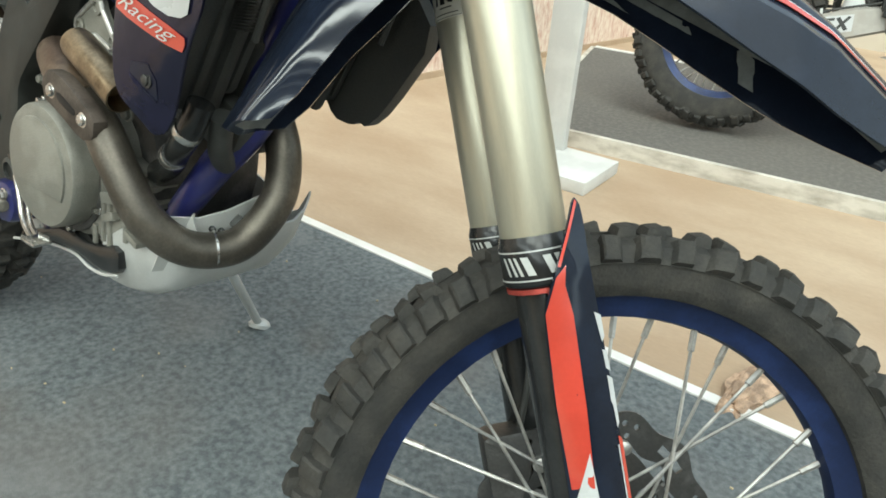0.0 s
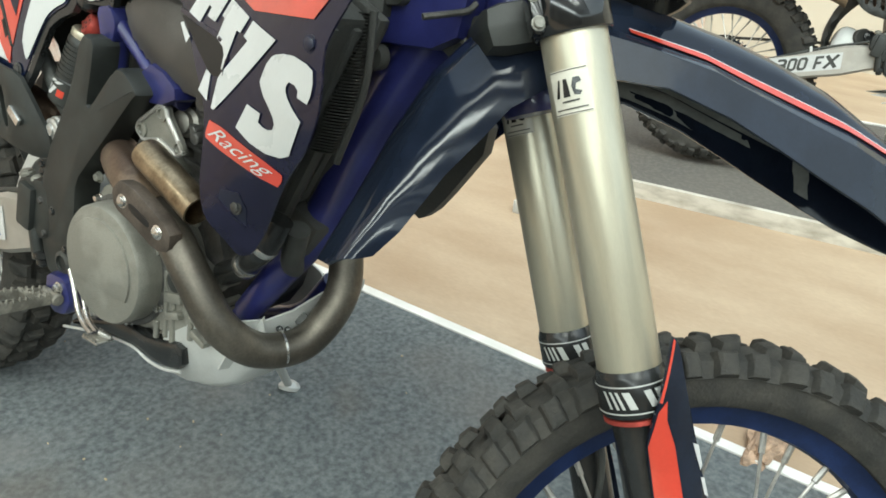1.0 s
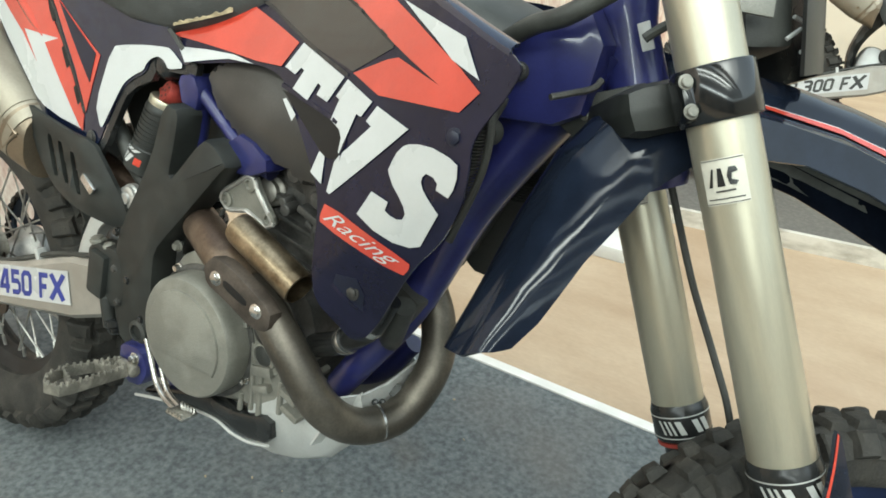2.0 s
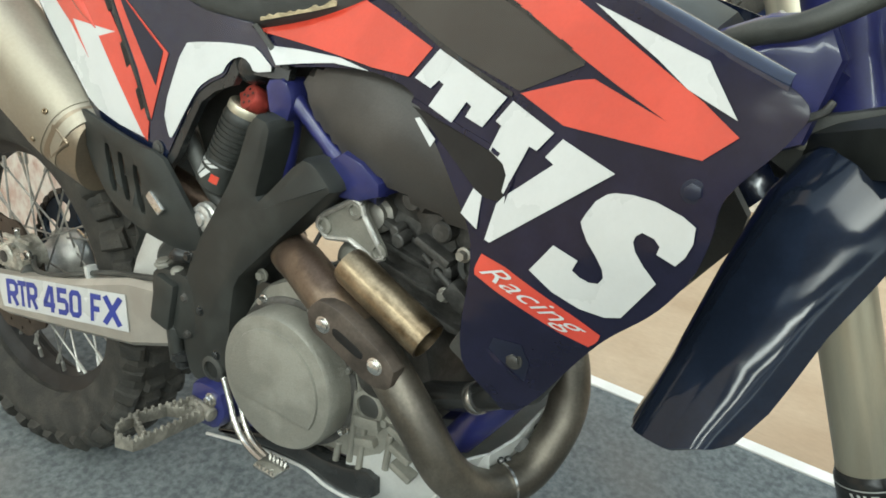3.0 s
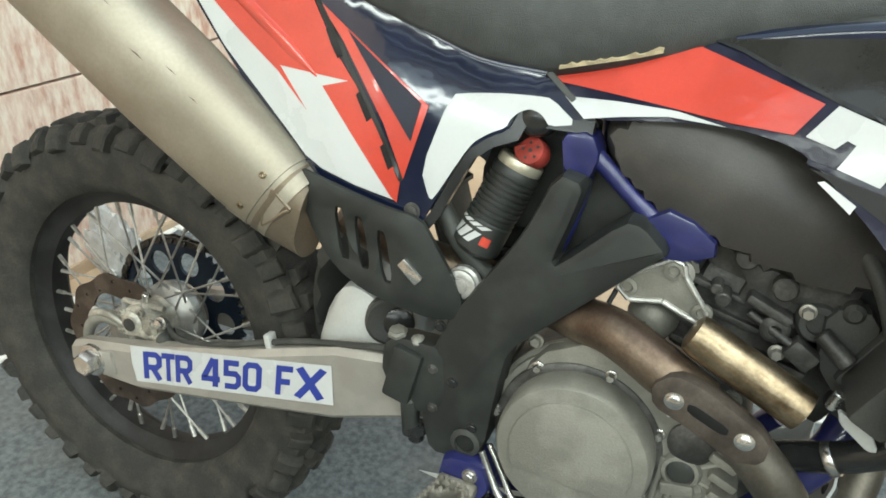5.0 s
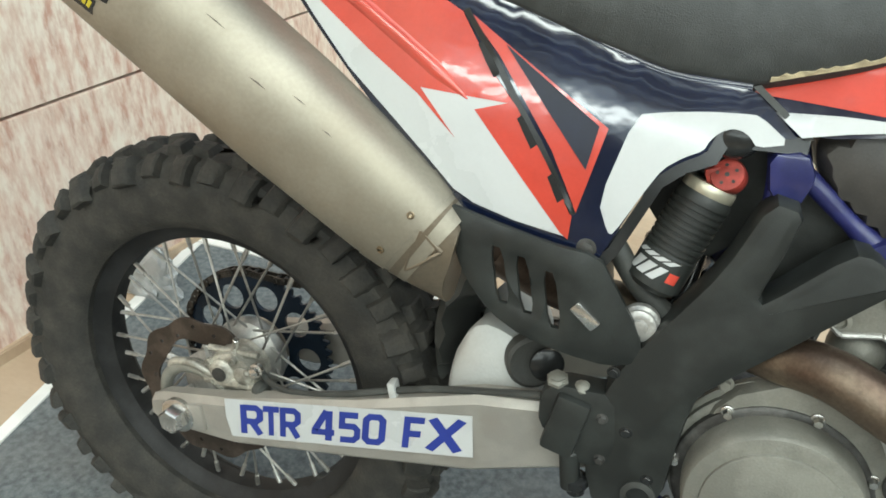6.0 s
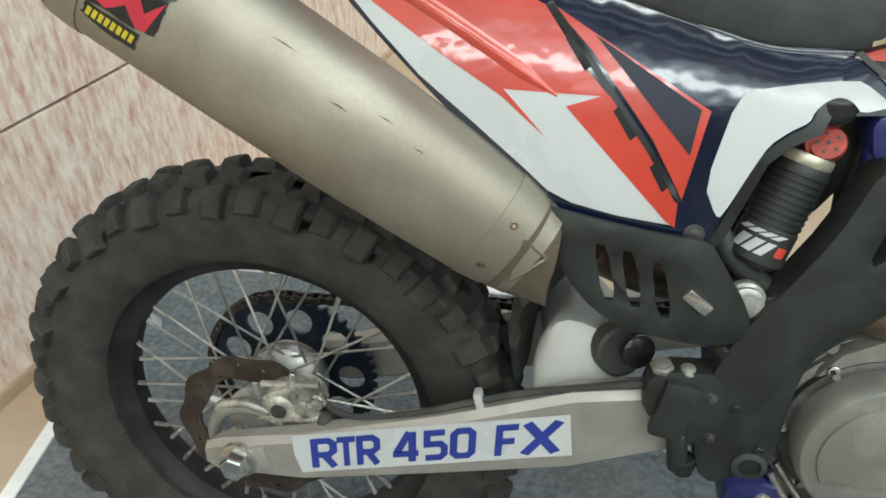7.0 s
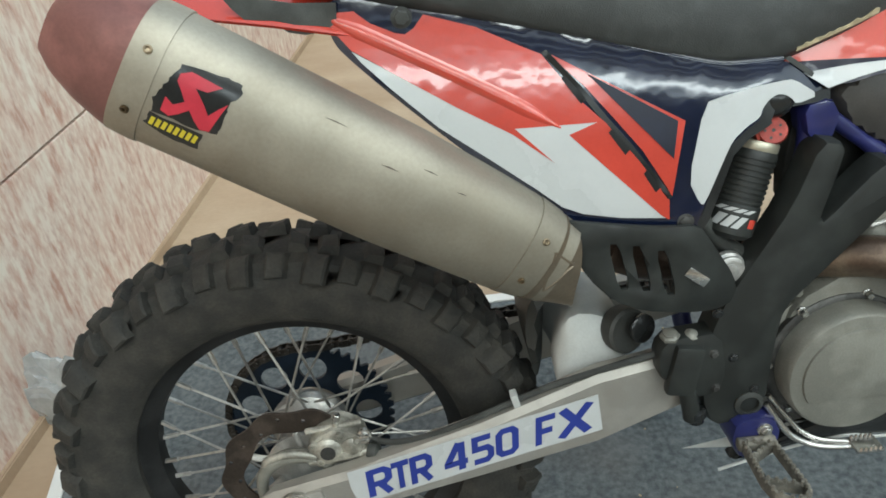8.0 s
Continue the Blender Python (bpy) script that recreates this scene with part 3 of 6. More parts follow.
def spoke_mesh(hub_r, rim_r, hub_y, lead):
    """One spoke with its nipple, from the hub's flange to the rim."""
    a = Vector((hub_r * math.cos(lead), hub_y, hub_r * math.sin(lead)))
    b = Vector((rim_r, hub_y * 0.12, 0))
    d = (b - a).normalized()
    bm = rod(a, b, 0.0019, 6)
    add_rod(bm, b - d * 0.024, b + d * 0.004, 0.0036, 6)
    return bm


def wheel(name, m, R, half, bead, rim_mat, hub_mat, knobs, deep, label, rim_label, hub_profile, flange, flange_y):
    hub = part(name, turned((0, flange_y + 0.012, 0), (0, -1, 0), hub_profile, 32), hub_mat, bike, label, m)
    part("tyre", tyre_mesh(R, half, bead, knobs, deep), RUBBER, hub, "black knobbly off-road tyre", sharp=30)
    part("rim", rim_mesh(bead, 0.024 if half < 0.05 else 0.031), rim_mat, hub, rim_label)
    data = {}
    for k in range(36):
        side, way = (1 if k % 2 else -1), (1 if k % 4 < 2 else -1)
        if (side, way) not in data:
            ob = part("spoke", spoke_mesh(flange, bead - 0.026, flange_y * side, 1.15 * way), SPOKE, hub, "bright steel spoke")
            data[(side, way)] = ob.data
        else:
            ob = new("spoke", data[(side, way)])
            ob.parent = hub
        ob.matrix_basis = Matrix.Rotation(k * math.tau / 36, 4, "Y")
    return hub


rear = wheel("rear_wheel", REAR_HUB, 0.347, 0.060, 0.236, BLACK_RIM, BRIGHT_CAST, 44, 0.0125, "rear wheel with a cast alloy hub", "black rim", [(0.034, -0.014), (0.056, -0.010), (0.060, 0.000), (0.058, 0.012), (0.046, 0.022), (0.036, 0.045), (0.038, 0.070), (0.050, 0.080), (0.052, 0.090), (0.034, 0.096), (0.018, 0.102)], 0.044, 0.034)
front = wheel("front_wheel", FRONT_HUB, 0.3375, 0.047, 0.271, BLUE_RIM, CAST_DARK, 54, 0.0100, "front wheel with a dark hub", "blue anodised rim", [(0.016, 0), (0.038, 0.004), (0.040, 0.012), (0.022, 0.020), (0.019, 0.045), (0.022, 0.075), (0.038, 0.085), (0.040, 0.093), (0.020, 0.097), (0.014, 0.102)], 0.037, 0.034)

holes = [circle(0.0032, 8, r * math.cos(a), r * math.sin(a)) for i in range(18) for r, a in ((0.087 + 0.012 * (i % 3) / 2, i * math.tau / 18),)]
part("brake_disc", ring_plate(circle(0.109, 96, wave=0.0035, waves=10), [circle(0.078, 60, wave=0.004, waves=6), *holes], -0.062, 0.004), DISC_BROWN, rear, "browned wave brake disc")
bm = bmesh.new()
for k in range(6):
    a = k * math.tau / 6 + 0.2
    add_rod(bm, (0.03 * math.cos(a), -0.06, 0.03 * math.sin(a)), (0.074 * math.cos(a + 0.3), -0.062, 0.074 * math.sin(a + 0.3)), 0.005, 8)
part("disc_carrier", bm, BRIGHT_CAST, rear)
teeth = [((0.127 if k % 4 in (1, 2) else 0.119) * math.cos(k * math.tau / 192), (0.127 if k % 4 in (1, 2) else 0.119) * math.sin(k * math.tau / 192)) for k in range(192)]
cut = [circle(0.0205, 16, 0.088 * math.cos(a), 0.088 * math.sin(a)) for a in (k * math.tau / 9 for k in range(9))]
part("sprocket", ring_plate(teeth, [circle(0.055, 40), *cut], 0.066, 0.006), BLUE_STEEL, rear, "dark blue drilled sprocket")

holes = []
for i in range(12):
    a = i * math.tau / 12
    if i % 2:
        holes.append([((0.1135 + q * 0.0045) * math.cos(a + b), (0.1135 + q * 0.0045) * math.sin(a + b)) for q, b in ((1, -0.16), (1, -0.06), (1, 0.06), (1, 0.16), (-1, 0.16), (-1, 0.06), (-1, -0.06), (-1, -0.16))])
    else:
        holes += [circle(0.0036, 8, r * math.cos(a + b), r * math.sin(a + b)) for r, b in ((0.120, -0.06), (0.107, 0.0), (0.120, 0.06))]
part("brake_disc", ring_plate(circle(0.130, 144, wave=0.0045, waves=12), [circle(0.097, 96, wave=0.004, waves=12), *holes], 0.055, 0.004), DISC_DARK, front, "dark steel wave brake disc")
part("disc_rotor", ring_plate(circle(0.090, 72, wave=0.004, waves=6), [circle(0.046, 40), *[circle(0.013, 14, 0.067 * math.cos(a), 0.067 * math.sin(a)) for a in (k * math.tau / 6 + 0.3 for k in range(6))]], 0.052, 0.005), DISC_DARK, front, "dark disc carrier with round holes")
for k in range(6):
    a = k * math.tau / 6
    part("disc_button", turned((0.0945 * math.cos(a), 0.048, 0.0945 * math.sin(a)), (0, -1, 0), [(0.008, -0.012), (0.008, 0.002), (0.005, 0.004), (0.0, 0.004)], 14), SPOKE, front)
bm = bmesh.new()
for k in range(6):
    a = k * math.tau / 6
    add_rod(bm, (0.03 * math.cos(a), 0.05, 0.03 * math.sin(a)), (0.093 * math.cos(a + 0.35), 0.055, 0.093 * math.sin(a + 0.35)), 0.005, 8)
part("disc_carrier", bm, CAST_DARK, front)

# axle ends of the rear wheel
bm = bolt(R3(0.0, 0.122, 0.35), OUT, 0.0185, 0.024)
part("axle_nut", bm, STEEL, bike, "bright steel axle nut")
part("axle_block", box(R3(0.008, 0.121, 0.35), (0.064, 0.012, 0.038), Euler((0, radians(-12), 0)).to_matrix(), 0.004), ALLOY, bike)


# swing arm: two tapered box beams joined by a bridge
def beam(side):
    rows = []
    for x, lo, hi, a, b in ((-0.048, 0.327, 0.362, 0.104, 0.119), (-0.03, 0.318, 0.370, 0.092, 0.121), (0.08, 0.324, 0.395, 0.088, 0.1225), (0.25, 0.362, 0.447, 0.086, 0.1225), (0.40, 0.397, 0.502, 0.083, 0.1215), (0.49, 0.430, 0.516, 0.078, 0.117), (0.585, 0.455, 0.52, 0.075, 0.105)):
        c = 0.008
        ring = [(a + c, lo), (b - c, lo), (b, lo + c), (b, hi - c), (b - c, hi), (a + c, hi), (a, hi - c), (a, lo + c)]
        rows.append([R3(x, side * l, z) for l, z in ring])
    return rows


bm = bmesh.new()
for sd in (1, -1):
    add_rings(bm, beam(sd))
arm = part("swing_arm", bm, ALLOY, bike, "brushed alloy swing arm with a model sticker")


def label_at(s, t, off):
    """The sticker's plane on the swing arm: s along it, t up it."""
    a, b = Vector((0.082, 0.342)), Vector((0.404, 0.423))
    p = a.lerp(b, s) + Vector((-0.006 - 0.004 * (1 - s), 0.0555)) * t
    return R3(p.x, 0.1228 + off, p.y)


bm = bmesh.new()
f = [[bm.verts.new(label_at(s, t, o)) for s, t in ((0.0, 0), (1, 0), (1, 1), (0, 1), (-0.01, 0.5))] for o in (0.0, 0.0006)]
bm.faces.new(f[0])
bm.faces.new(f[1])
for i in range(5):
    bm.faces.new((f[0][i], f[0][(i + 1) % 5], f[1][(i + 1) % 5], f[1][i]))
rows = []
for k in range(17):
    l = -0.085 + 0.17 * k / 16
    dip = 0.012 * math.cos(math.pi * k / 8)
    ring = flow([Vector((x - dip + 0.018 * (l / 0.085) ** 2, 0, z)) for x, z in ((0.370, 0.44), (0.43, 0.44), (0.448, 0.475), (0.438, 0.530), (0.414, 0.558), (0.374, 0.560), (0.350, 0.50), (0.370, 0.44))], 3)[:-1]
    sink = 1 - 0.60 * max(0.0, (abs(l) - 0.058) / 0.027) ** 2
    rows.append([R3(p.x, l, 0.44 + (p.z - 0.44) * sink) for p in ring])
part("arm_bridge", add_rings(bmesh.new(), rows), SHEET, arm, "pale cast bridge of the swing arm")
part("link_cover", turned(R3(0.440, 0.058, 0.532), R3(0.45, 1, 0.2), [(0.030, 0), (0.030, 0.020), (0.026, 0.023), (0.018, 0.020), (0, 0.018)], 28), LIFTED_BLACK, arm, "black rubber cover of the linkage")
part("link_ring", turned(R3(0.462, 0.076, 0.540), R3(0.45, 1, 0.2), [(0.017, 0), (0.019, 0.003), (0.019, 0.008), (0.016, 0.010)], 24), BLACK_GLOSS, arm)
sticker = part("sticker", bm, WHITE_FILM, arm, "white sticker with blue model lettering")
# square-cut letters drawn as broad strokes, each in a box one high
STROKES = {
    "R": [[(0.09, 0), (0.09, 1)], [(0.09, 0.91), (0.48, 0.91), (0.61, 0.80), (0.61, 0.55), (0.48, 0.44), (0.09, 0.44)], [(0.34, 0.44), (0.62, 0)]],
    "T": [[(0, 0.91), (0.62, 0.91)], [(0.31, 0.91), (0.31, 0)]],
    "F": [[(0.09, 0), (0.09, 0.91), (0.60, 0.91)], [(0.09, 0.47), (0.52, 0.47)]],
    "X": [[(0.05, 1), (0.65, 0)], [(0.65, 1), (0.05, 0)]],
    "0": [[(0.33, 0.91), (0.20, 0.91), (0.09, 0.80), (0.09, 0.20), (0.20, 0.09), (0.48, 0.09), (0.59, 0.20), (0.59, 0.80), (0.48, 0.91), (0.33, 0.91)]],
    "3": [[(0.05, 0.91), (0.48, 0.91), (0.60, 0.80), (0.60, 0.62), (0.48, 0.51), (0.20, 0.51)], [(0.44, 0.51), (0.60, 0.40), (0.60, 0.20), (0.48, 0.09), (0.05, 0.09)]],
    "4": [[(0.49, 0), (0.49, 1)], [(0.42, 1), (0.08, 0.34), (0.08, 0.28), (0.66, 0.28)]],
    "5": [[(0.60, 0.91), (0.09, 0.91), (0.09, 0.54), (0.48, 0.54), (0.60, 0.43), (0.60, 0.20), (0.48, 0.09), (0.05, 0.09)]],
}
SPACING = ((0.048, 0.146), (0.150, 0.228), (0.226, 0.312), (0.366, 0.462), (0.478, 0.563), (0.574, 0.664), (0.734, 0.820), (0.828, 0.950))


def add_stroke(bm, line, wide, place):
    """A flat band along a line of points, mitred at its corners."""
    line = [Vector(p) for p in line]
    sides = []
    for i, p in enumerate(line):
        a = (p - line[i - 1]).normalized() if i else (line[1] - p).normalized()
        b = (line[i + 1] - p).normalized() if i + 1 < len(line) else a
        n = Vector((-a.y - b.y, a.x + b.x)).normalized()
        n *= wide / 2 / max(0.5, n.dot(Vector((-a.y, a.x))))
        sides.append([bm.verts.new(place(*(p + n))), bm.verts.new(place(*(p - n)))])
    for a, b in zip(sides, sides[1:]):
        bm.faces.new((a[0], a[1], b[1], b[0]))


def model_letters(words):
    bm = bmesh.new()
    for char, (s0, s1) in zip(words.replace(" ", ""), SPACING):
        for k, line in enumerate(STROKES[char]):
            add_stroke(bm, line, 0.205, lambda x, y: label_at(s0 + (s1 - s0) * x / 0.68 + 0.022 * y, 0.11 + 0.77 * y, 0.0010 + 0.00012 * k))
    return bm


part("model_lettering", model_letters("RTR 450 FX"), BLUE_FILM, arm, "blue lettering")

# exhaust can: rounded body along its own axis
AX, AN = Vector((-0.8228, 0.5683)), Vector((0.5683, 0.8228))


def can_point(s, ang, grow=0.0):
    """A point on the can: s metres along it from the front, ang round it (0 faces out, 90 up)."""
    stations = [0.03, 0.10, 0.16, 0.30, 0.550, 0.568, 0.600, 0.626, 0.640]
    h = float(np.interp(s, stations, [0.038, 0.050, 0.058, 0.0640, 0.0640, 0.0625, 0.052, 0.039, 0.027])) + grow
    w = float(np.interp(s, stations, [0.030, 0.041, 0.047, 0.053, 0.0545, 0.053, 0.045, 0.034, 0.024])) + grow
    c = AX * s + AN * 0.7550
    l = float(np.interp(s, [0.03, 0.13, 0.57, 0.68], [0.128, 0.134, 0.162, 0.166]))
    e = 0.80
    u = math.copysign(abs(math.cos(ang)) ** e, math.cos(ang)) * w
    v = math.copysign(abs(math.sin(ang)) ** e, math.sin(ang)) * h
    p = c + AN * v
    return R3(p.x, l + u, p.y)


def can_piece(s0, s1, n, grow=0.0, cap=True):
    rings = [[can_point(s0 + (s1 - s0) * i / n, k * math.tau / 48, grow) for k in range(48)] for i in range(n + 1)]
    return add_rings(bmesh.new(), rings, cap)


can = part("exhaust_can", can_piece(0.10, 0.568, 24), TITAN, bike, "dull titanium exhaust can with a red-brown end cap")
bm = can_piece(0.566, 0.640, 12, 0.0006, False)
add_rings(bm, [[can_point(0.640, k * math.tau / 48, -0.002 * j) for k in range(48)] for j in range(2)] + [[can_point(0.605, k * math.tau / 48, -0.012) for k in range(48)]], False)
part("end_cap", bm, BRONZE_CAP, can, "red-brown tapered end cap")
rings = []
for i in range(7):
    f = i / 6
    ring = []
    for k in range(48):
        a = k * math.tau / 48
        end = 0.076 + 0.022 * math.sin(a)
        ring.append(can_point(0.119 + (end - 0.119) * f, a, 0.0008 - 0.005 * f))
    rings.append(ring)
part("front_cone", add_rings(bmesh.new(), rings), BRONZE_FRONT, can, "darker bronze front section")
for s in (0.138, 0.551):
    part("strap", can_piece(s - 0.013, s + 0.015, 3, 0.0012), TITAN, can)
    for ang in (25, -17):
        a = radians(ang)
        p = can_point(s, a, 0.001)
        n = (can_point(s, a, 0.01) - p)
        part("rivet", turned(p, n, [(0.0040, 0), (0.0040, 0.0020), (0.0028, 0.0026), (0.0017, 0.0020), (0.0016, 0.0002), (0.0, 0.0002)], 12), BRASS, can, "dull brass rivet")


def decal(outline, off, thick=0.0005):
    """A film on the can; outline as (distance along it, degrees round it)."""
    flat = [(s, a / 1100) for s, a in outline]
    v, f = flat_mesh(flat, (), 0.006)
    return add_sheet(bmesh.new(), v, f, lambda s, a: can_point(s, radians(a * 1100), off), lambda s, a: can_point(s, radians(a * 1100), off - thick), 0.0)


def torn(outline, seed, amount=0.0012):
    """The outline with small ragged steps put into its edges."""
    rnd_ = random.Random(seed)
    out = []
    for (s0, a0), (s1, a1) in zip(outline, outline[1:] + outline[:1]):
        for k in range(4):
            f = k / 4
            out.append((s0 + (s1 - s0) * f + rnd_.uniform(-amount, amount), a0 + (a1 - a0) * f + rnd_.uniform(-amount, amount) * 700))
    return out


badge = part("badge", decal(torn([(0.522, 26), (0.482, 33), (0.472, 33), (0.467, 27), (0.474, 11), (0.472, 3), (0.474, -6), (0.490, -8), (0.531, -10), (0.533, -2), (0.529, 6), (0.526, 14)], 5), 0.0008), BLACK_GLOSS, can, "torn black badge with a red and yellow mark")
part("badge", decal(torn([(0.531, -11), (0.484, -11), (0.484, -25), (0.508, -27), (0.533, -21)], 6), 0.0007), BLACK_GLOSS, can)
part("badge_mark", decal([(0.520, 13), (0.520, 19), (0.512, 24), (0.484, 22.5), (0.494, 14.5), (0.504, 13.5), (0.486, 1), (0.474, 13), (0.480, -6), (0.488, -7.5), (0.502, 0), (0.516, -7.5), (0.524, -6), (0.524, 1), (0.516, -0.5), (0.508, 2.5)], 0.0014), CRIMSON, can, "crimson angular mark")
for i in range(8):
    s = 0.5285 - 0.0055 * i
    part("badge_bar", decal([(s, -13.0), (s - 0.0036, -13.5), (s - 0.0024, -20.5), (s + 0.0012, -20)], 0.0013), YELLOW, can, "small yellow bar")
# stamped three-sided relief on the front section
bm = bmesh.new()
loop_ = [(0.122, 20), (0.094, 16), (0.108, -24), (0.122, 20)]
for a, b in zip(loop_, loop_[1:]):
    add_pipe(bm, [can_point(a[0] + (b[0] - a[0]) * k / 4, radians(a[1] + (b[1] - a[1]) * k / 4), -0.0022) for k in range(5)], 0.0027, 8, 3)
part("stamped_relief", bm, BRONZE_FRONT, can, "stamped three-sided relief")
# dents and scratches in the metal
for s, a, d, w in ((0.330, 22, 0.020, 1.2), (0.250, 30, 0.012, 1.0), (0.290, 36, 0.016, 0.8), (0.395, 40, 0.022, 0.8)):
    part("scratch", decal([(s, a), (s - d * 0.5, a + w + 0.6), (s - d, a + 1.0), (s - d * 0.5, a + 0.2)], 0.0005, 0.0003), DISC_BROWN, can, "dark scratch")


# ---- body panels ----
def shroud_lat(x, z):
    """How far out the tank shroud lies."""
    flat = 5.2632 - 6.1432 * x - 10.5748 * z + 1.4057 * x * x + 10.6085 * x * z + 6.2131 * z * z
    return flat - 0.9059 * x ** 3 + 1.4735 * x * x * z - 7.1119 * x * z * z - 0.1073 * z ** 3


def panel_lat(x, z):
    """How far out the rear side panel lies."""
    return -0.0606 + 0.3618 * x + 0.4485 * z - 0.2803 * x * x - 0.1794 * x * z - 0.3334 * z * z


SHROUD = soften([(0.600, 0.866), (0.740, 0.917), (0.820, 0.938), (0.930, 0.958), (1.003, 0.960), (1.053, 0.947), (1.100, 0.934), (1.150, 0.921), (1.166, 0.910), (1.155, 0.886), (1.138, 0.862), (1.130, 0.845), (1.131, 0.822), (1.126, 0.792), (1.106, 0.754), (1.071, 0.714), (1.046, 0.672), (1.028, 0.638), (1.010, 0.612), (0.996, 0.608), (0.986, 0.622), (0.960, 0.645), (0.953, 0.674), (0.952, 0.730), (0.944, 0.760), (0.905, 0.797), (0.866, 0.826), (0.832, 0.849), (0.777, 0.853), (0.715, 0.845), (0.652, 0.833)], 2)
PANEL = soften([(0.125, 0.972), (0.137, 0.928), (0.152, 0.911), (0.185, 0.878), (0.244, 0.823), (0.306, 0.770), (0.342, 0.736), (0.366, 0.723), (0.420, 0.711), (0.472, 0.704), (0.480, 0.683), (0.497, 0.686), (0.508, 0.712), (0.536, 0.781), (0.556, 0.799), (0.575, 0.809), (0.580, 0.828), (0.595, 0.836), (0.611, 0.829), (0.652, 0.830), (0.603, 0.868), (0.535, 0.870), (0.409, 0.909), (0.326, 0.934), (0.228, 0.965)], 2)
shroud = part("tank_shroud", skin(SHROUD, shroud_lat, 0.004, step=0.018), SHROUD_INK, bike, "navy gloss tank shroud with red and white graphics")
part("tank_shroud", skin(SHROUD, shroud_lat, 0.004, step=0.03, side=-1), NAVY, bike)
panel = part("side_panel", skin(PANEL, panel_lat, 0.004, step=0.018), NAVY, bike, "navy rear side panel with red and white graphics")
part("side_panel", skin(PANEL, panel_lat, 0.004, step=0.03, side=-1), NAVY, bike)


def graphic(outline, lat, mat, parent, name, label, off=0.0008):
    return part(name, skin(outline, lat, 0.0005, off, step=0.012, rim=0.0), mat, parent, label, sharp=60)


graphic([(0.154, 0.920), (0.204, 0.889), (0.254, 0.857), (0.310, 0.824), (0.352, 0.790), (0.363, 0.779), (0.312, 0.830), (0.398, 0.828), (0.368, 0.818), (0.471, 0.717), (0.421, 0.723), (0.379, 0.732), (0.357, 0.742), (0.332, 0.763), (0.286, 0.799), (0.234, 0.838), (0.188, 0.882), (0.163, 0.908)], panel_lat, WHITE_FILM, panel, "white_flash", "white pointed flash", 0.0008)
graphic([(0.130, 0.958), (0.161, 0.958), (0.175, 0.946), (0.200, 0.934), (0.210, 0.932), (0.219, 0.937), (0.230, 0.949), (0.280, 0.933), (0.327, 0.909), (0.344, 0.901), (0.381, 0.852), (0.407, 0.826), (0.440, 0.784), (0.473, 0.737), (0.473, 0.715), (0.465, 0.720), (0.368, 0.818), (0.398, 0.828), (0.312, 0.830), (0.363, 0.779), (0.352, 0.790), (0.310, 0.824), (0.254, 0.857), (0.204, 0.889), (0.154, 0.921), (0.138, 0.941)], panel_lat, RED, panel, "red_flash", "glossy red flash", 0.0012)
graphic([(0.348, 0.903), (0.491, 0.819), (0.476, 0.741), (0.465, 0.760), (0.445, 0.793), (0.413, 0.833), (0.385, 0.867)], panel_lat, RED, panel, "red_wedge", "red wedge frame", 0.001)
graphic([(0.389, 0.878), (0.483, 0.820), (0.478, 0.781)], panel_lat, NAVY_DARK, panel, "vent_wedge", "dark vent wedge", 0.0018)
# long rounded fold along the red field
rows = []
for k in range(25):
    f = k / 24
    x = 0.134 + 0.226 * f
    z = float(np.interp(x, [0.132, 0.199, 0.253, 0.308, 0.360], [0.9550, 0.9199, 0.8906, 0.8588, 0.8262]))
    w = 0.0075 * min(1, 6 * f + 0.3, 6 * (1 - f) + 0.1)
    rows.append([R3(x + q * w * 0.5, panel_lat(x + q * w * 0.5, z + q * w * 0.86) + 0.0012 + 0.0026 * (1 - q * q) * w / 0.0075, z + q * w * 0.86) for q in (-1, -0.7, -0.35, 0, 0.35, 0.7, 1)])
part("panel_fold", grid_shell(rows, 0.001), RED, panel, "rounded glossy fold in the red field")
graphic(soften([(0.512, 0.834), (0.534, 0.839), (0.568, 0.844), (0.597, 0.846), (0.611, 0.846), (0.640, 0.826), (0.614, 0.820), (0.607, 0.828), (0.600, 0.832), (0.592, 0.833), (0.583, 0.829), (0.576, 0.821), (0.573, 0.812), (0.558, 0.804), (0.543, 0.792), (0.533, 0.773), (0.512, 0.727), (0.507, 0.728), (0.494, 0.755)]), panel_lat, WHITE_FILM, panel, "white_band", "white band round the shock opening", 0.0008)
graphic([(0.622, 0.850), (0.674, 0.854), (0.728, 0.856), (0.772, 0.852), (0.721, 0.850), (0.680, 0.842), (0.646, 0.834)], shroud_lat, WHITE_FILM, shroud, "white_taper", "tapering white band", 0.0008)
graphic([(0.598, 0.862), (0.733, 0.912), (0.842, 0.886), (0.825, 0.858), (0.774, 0.856)], shroud_lat, RED, shroud, "red_flash", "red wedge", 0.0008)
graphic([(0.744, 0.920), (0.885, 0.944), (0.932, 0.931), (1.006, 0.904), (0.954, 0.874), (0.867, 0.887), (0.811, 0.902)], shroud_lat, INSET, shroud, "dark_inset", "glossy black inset", 0.0006)
graphic([(0.882, 0.945), (0.955, 0.955), (1.026, 0.930), (1.068, 0.914), (1.102, 0.901), (1.130, 0.887), (1.112, 0.868), (1.004, 0.861), (0.956, 0.873), (1.003, 0.893), (1.018, 0.897), (1.082, 0.884), (1.038, 0.897), (1.006, 0.907), (0.932, 0.932)], shroud_lat, RED, shroud, "red_flash", "large red pointed flash", 0.0012)
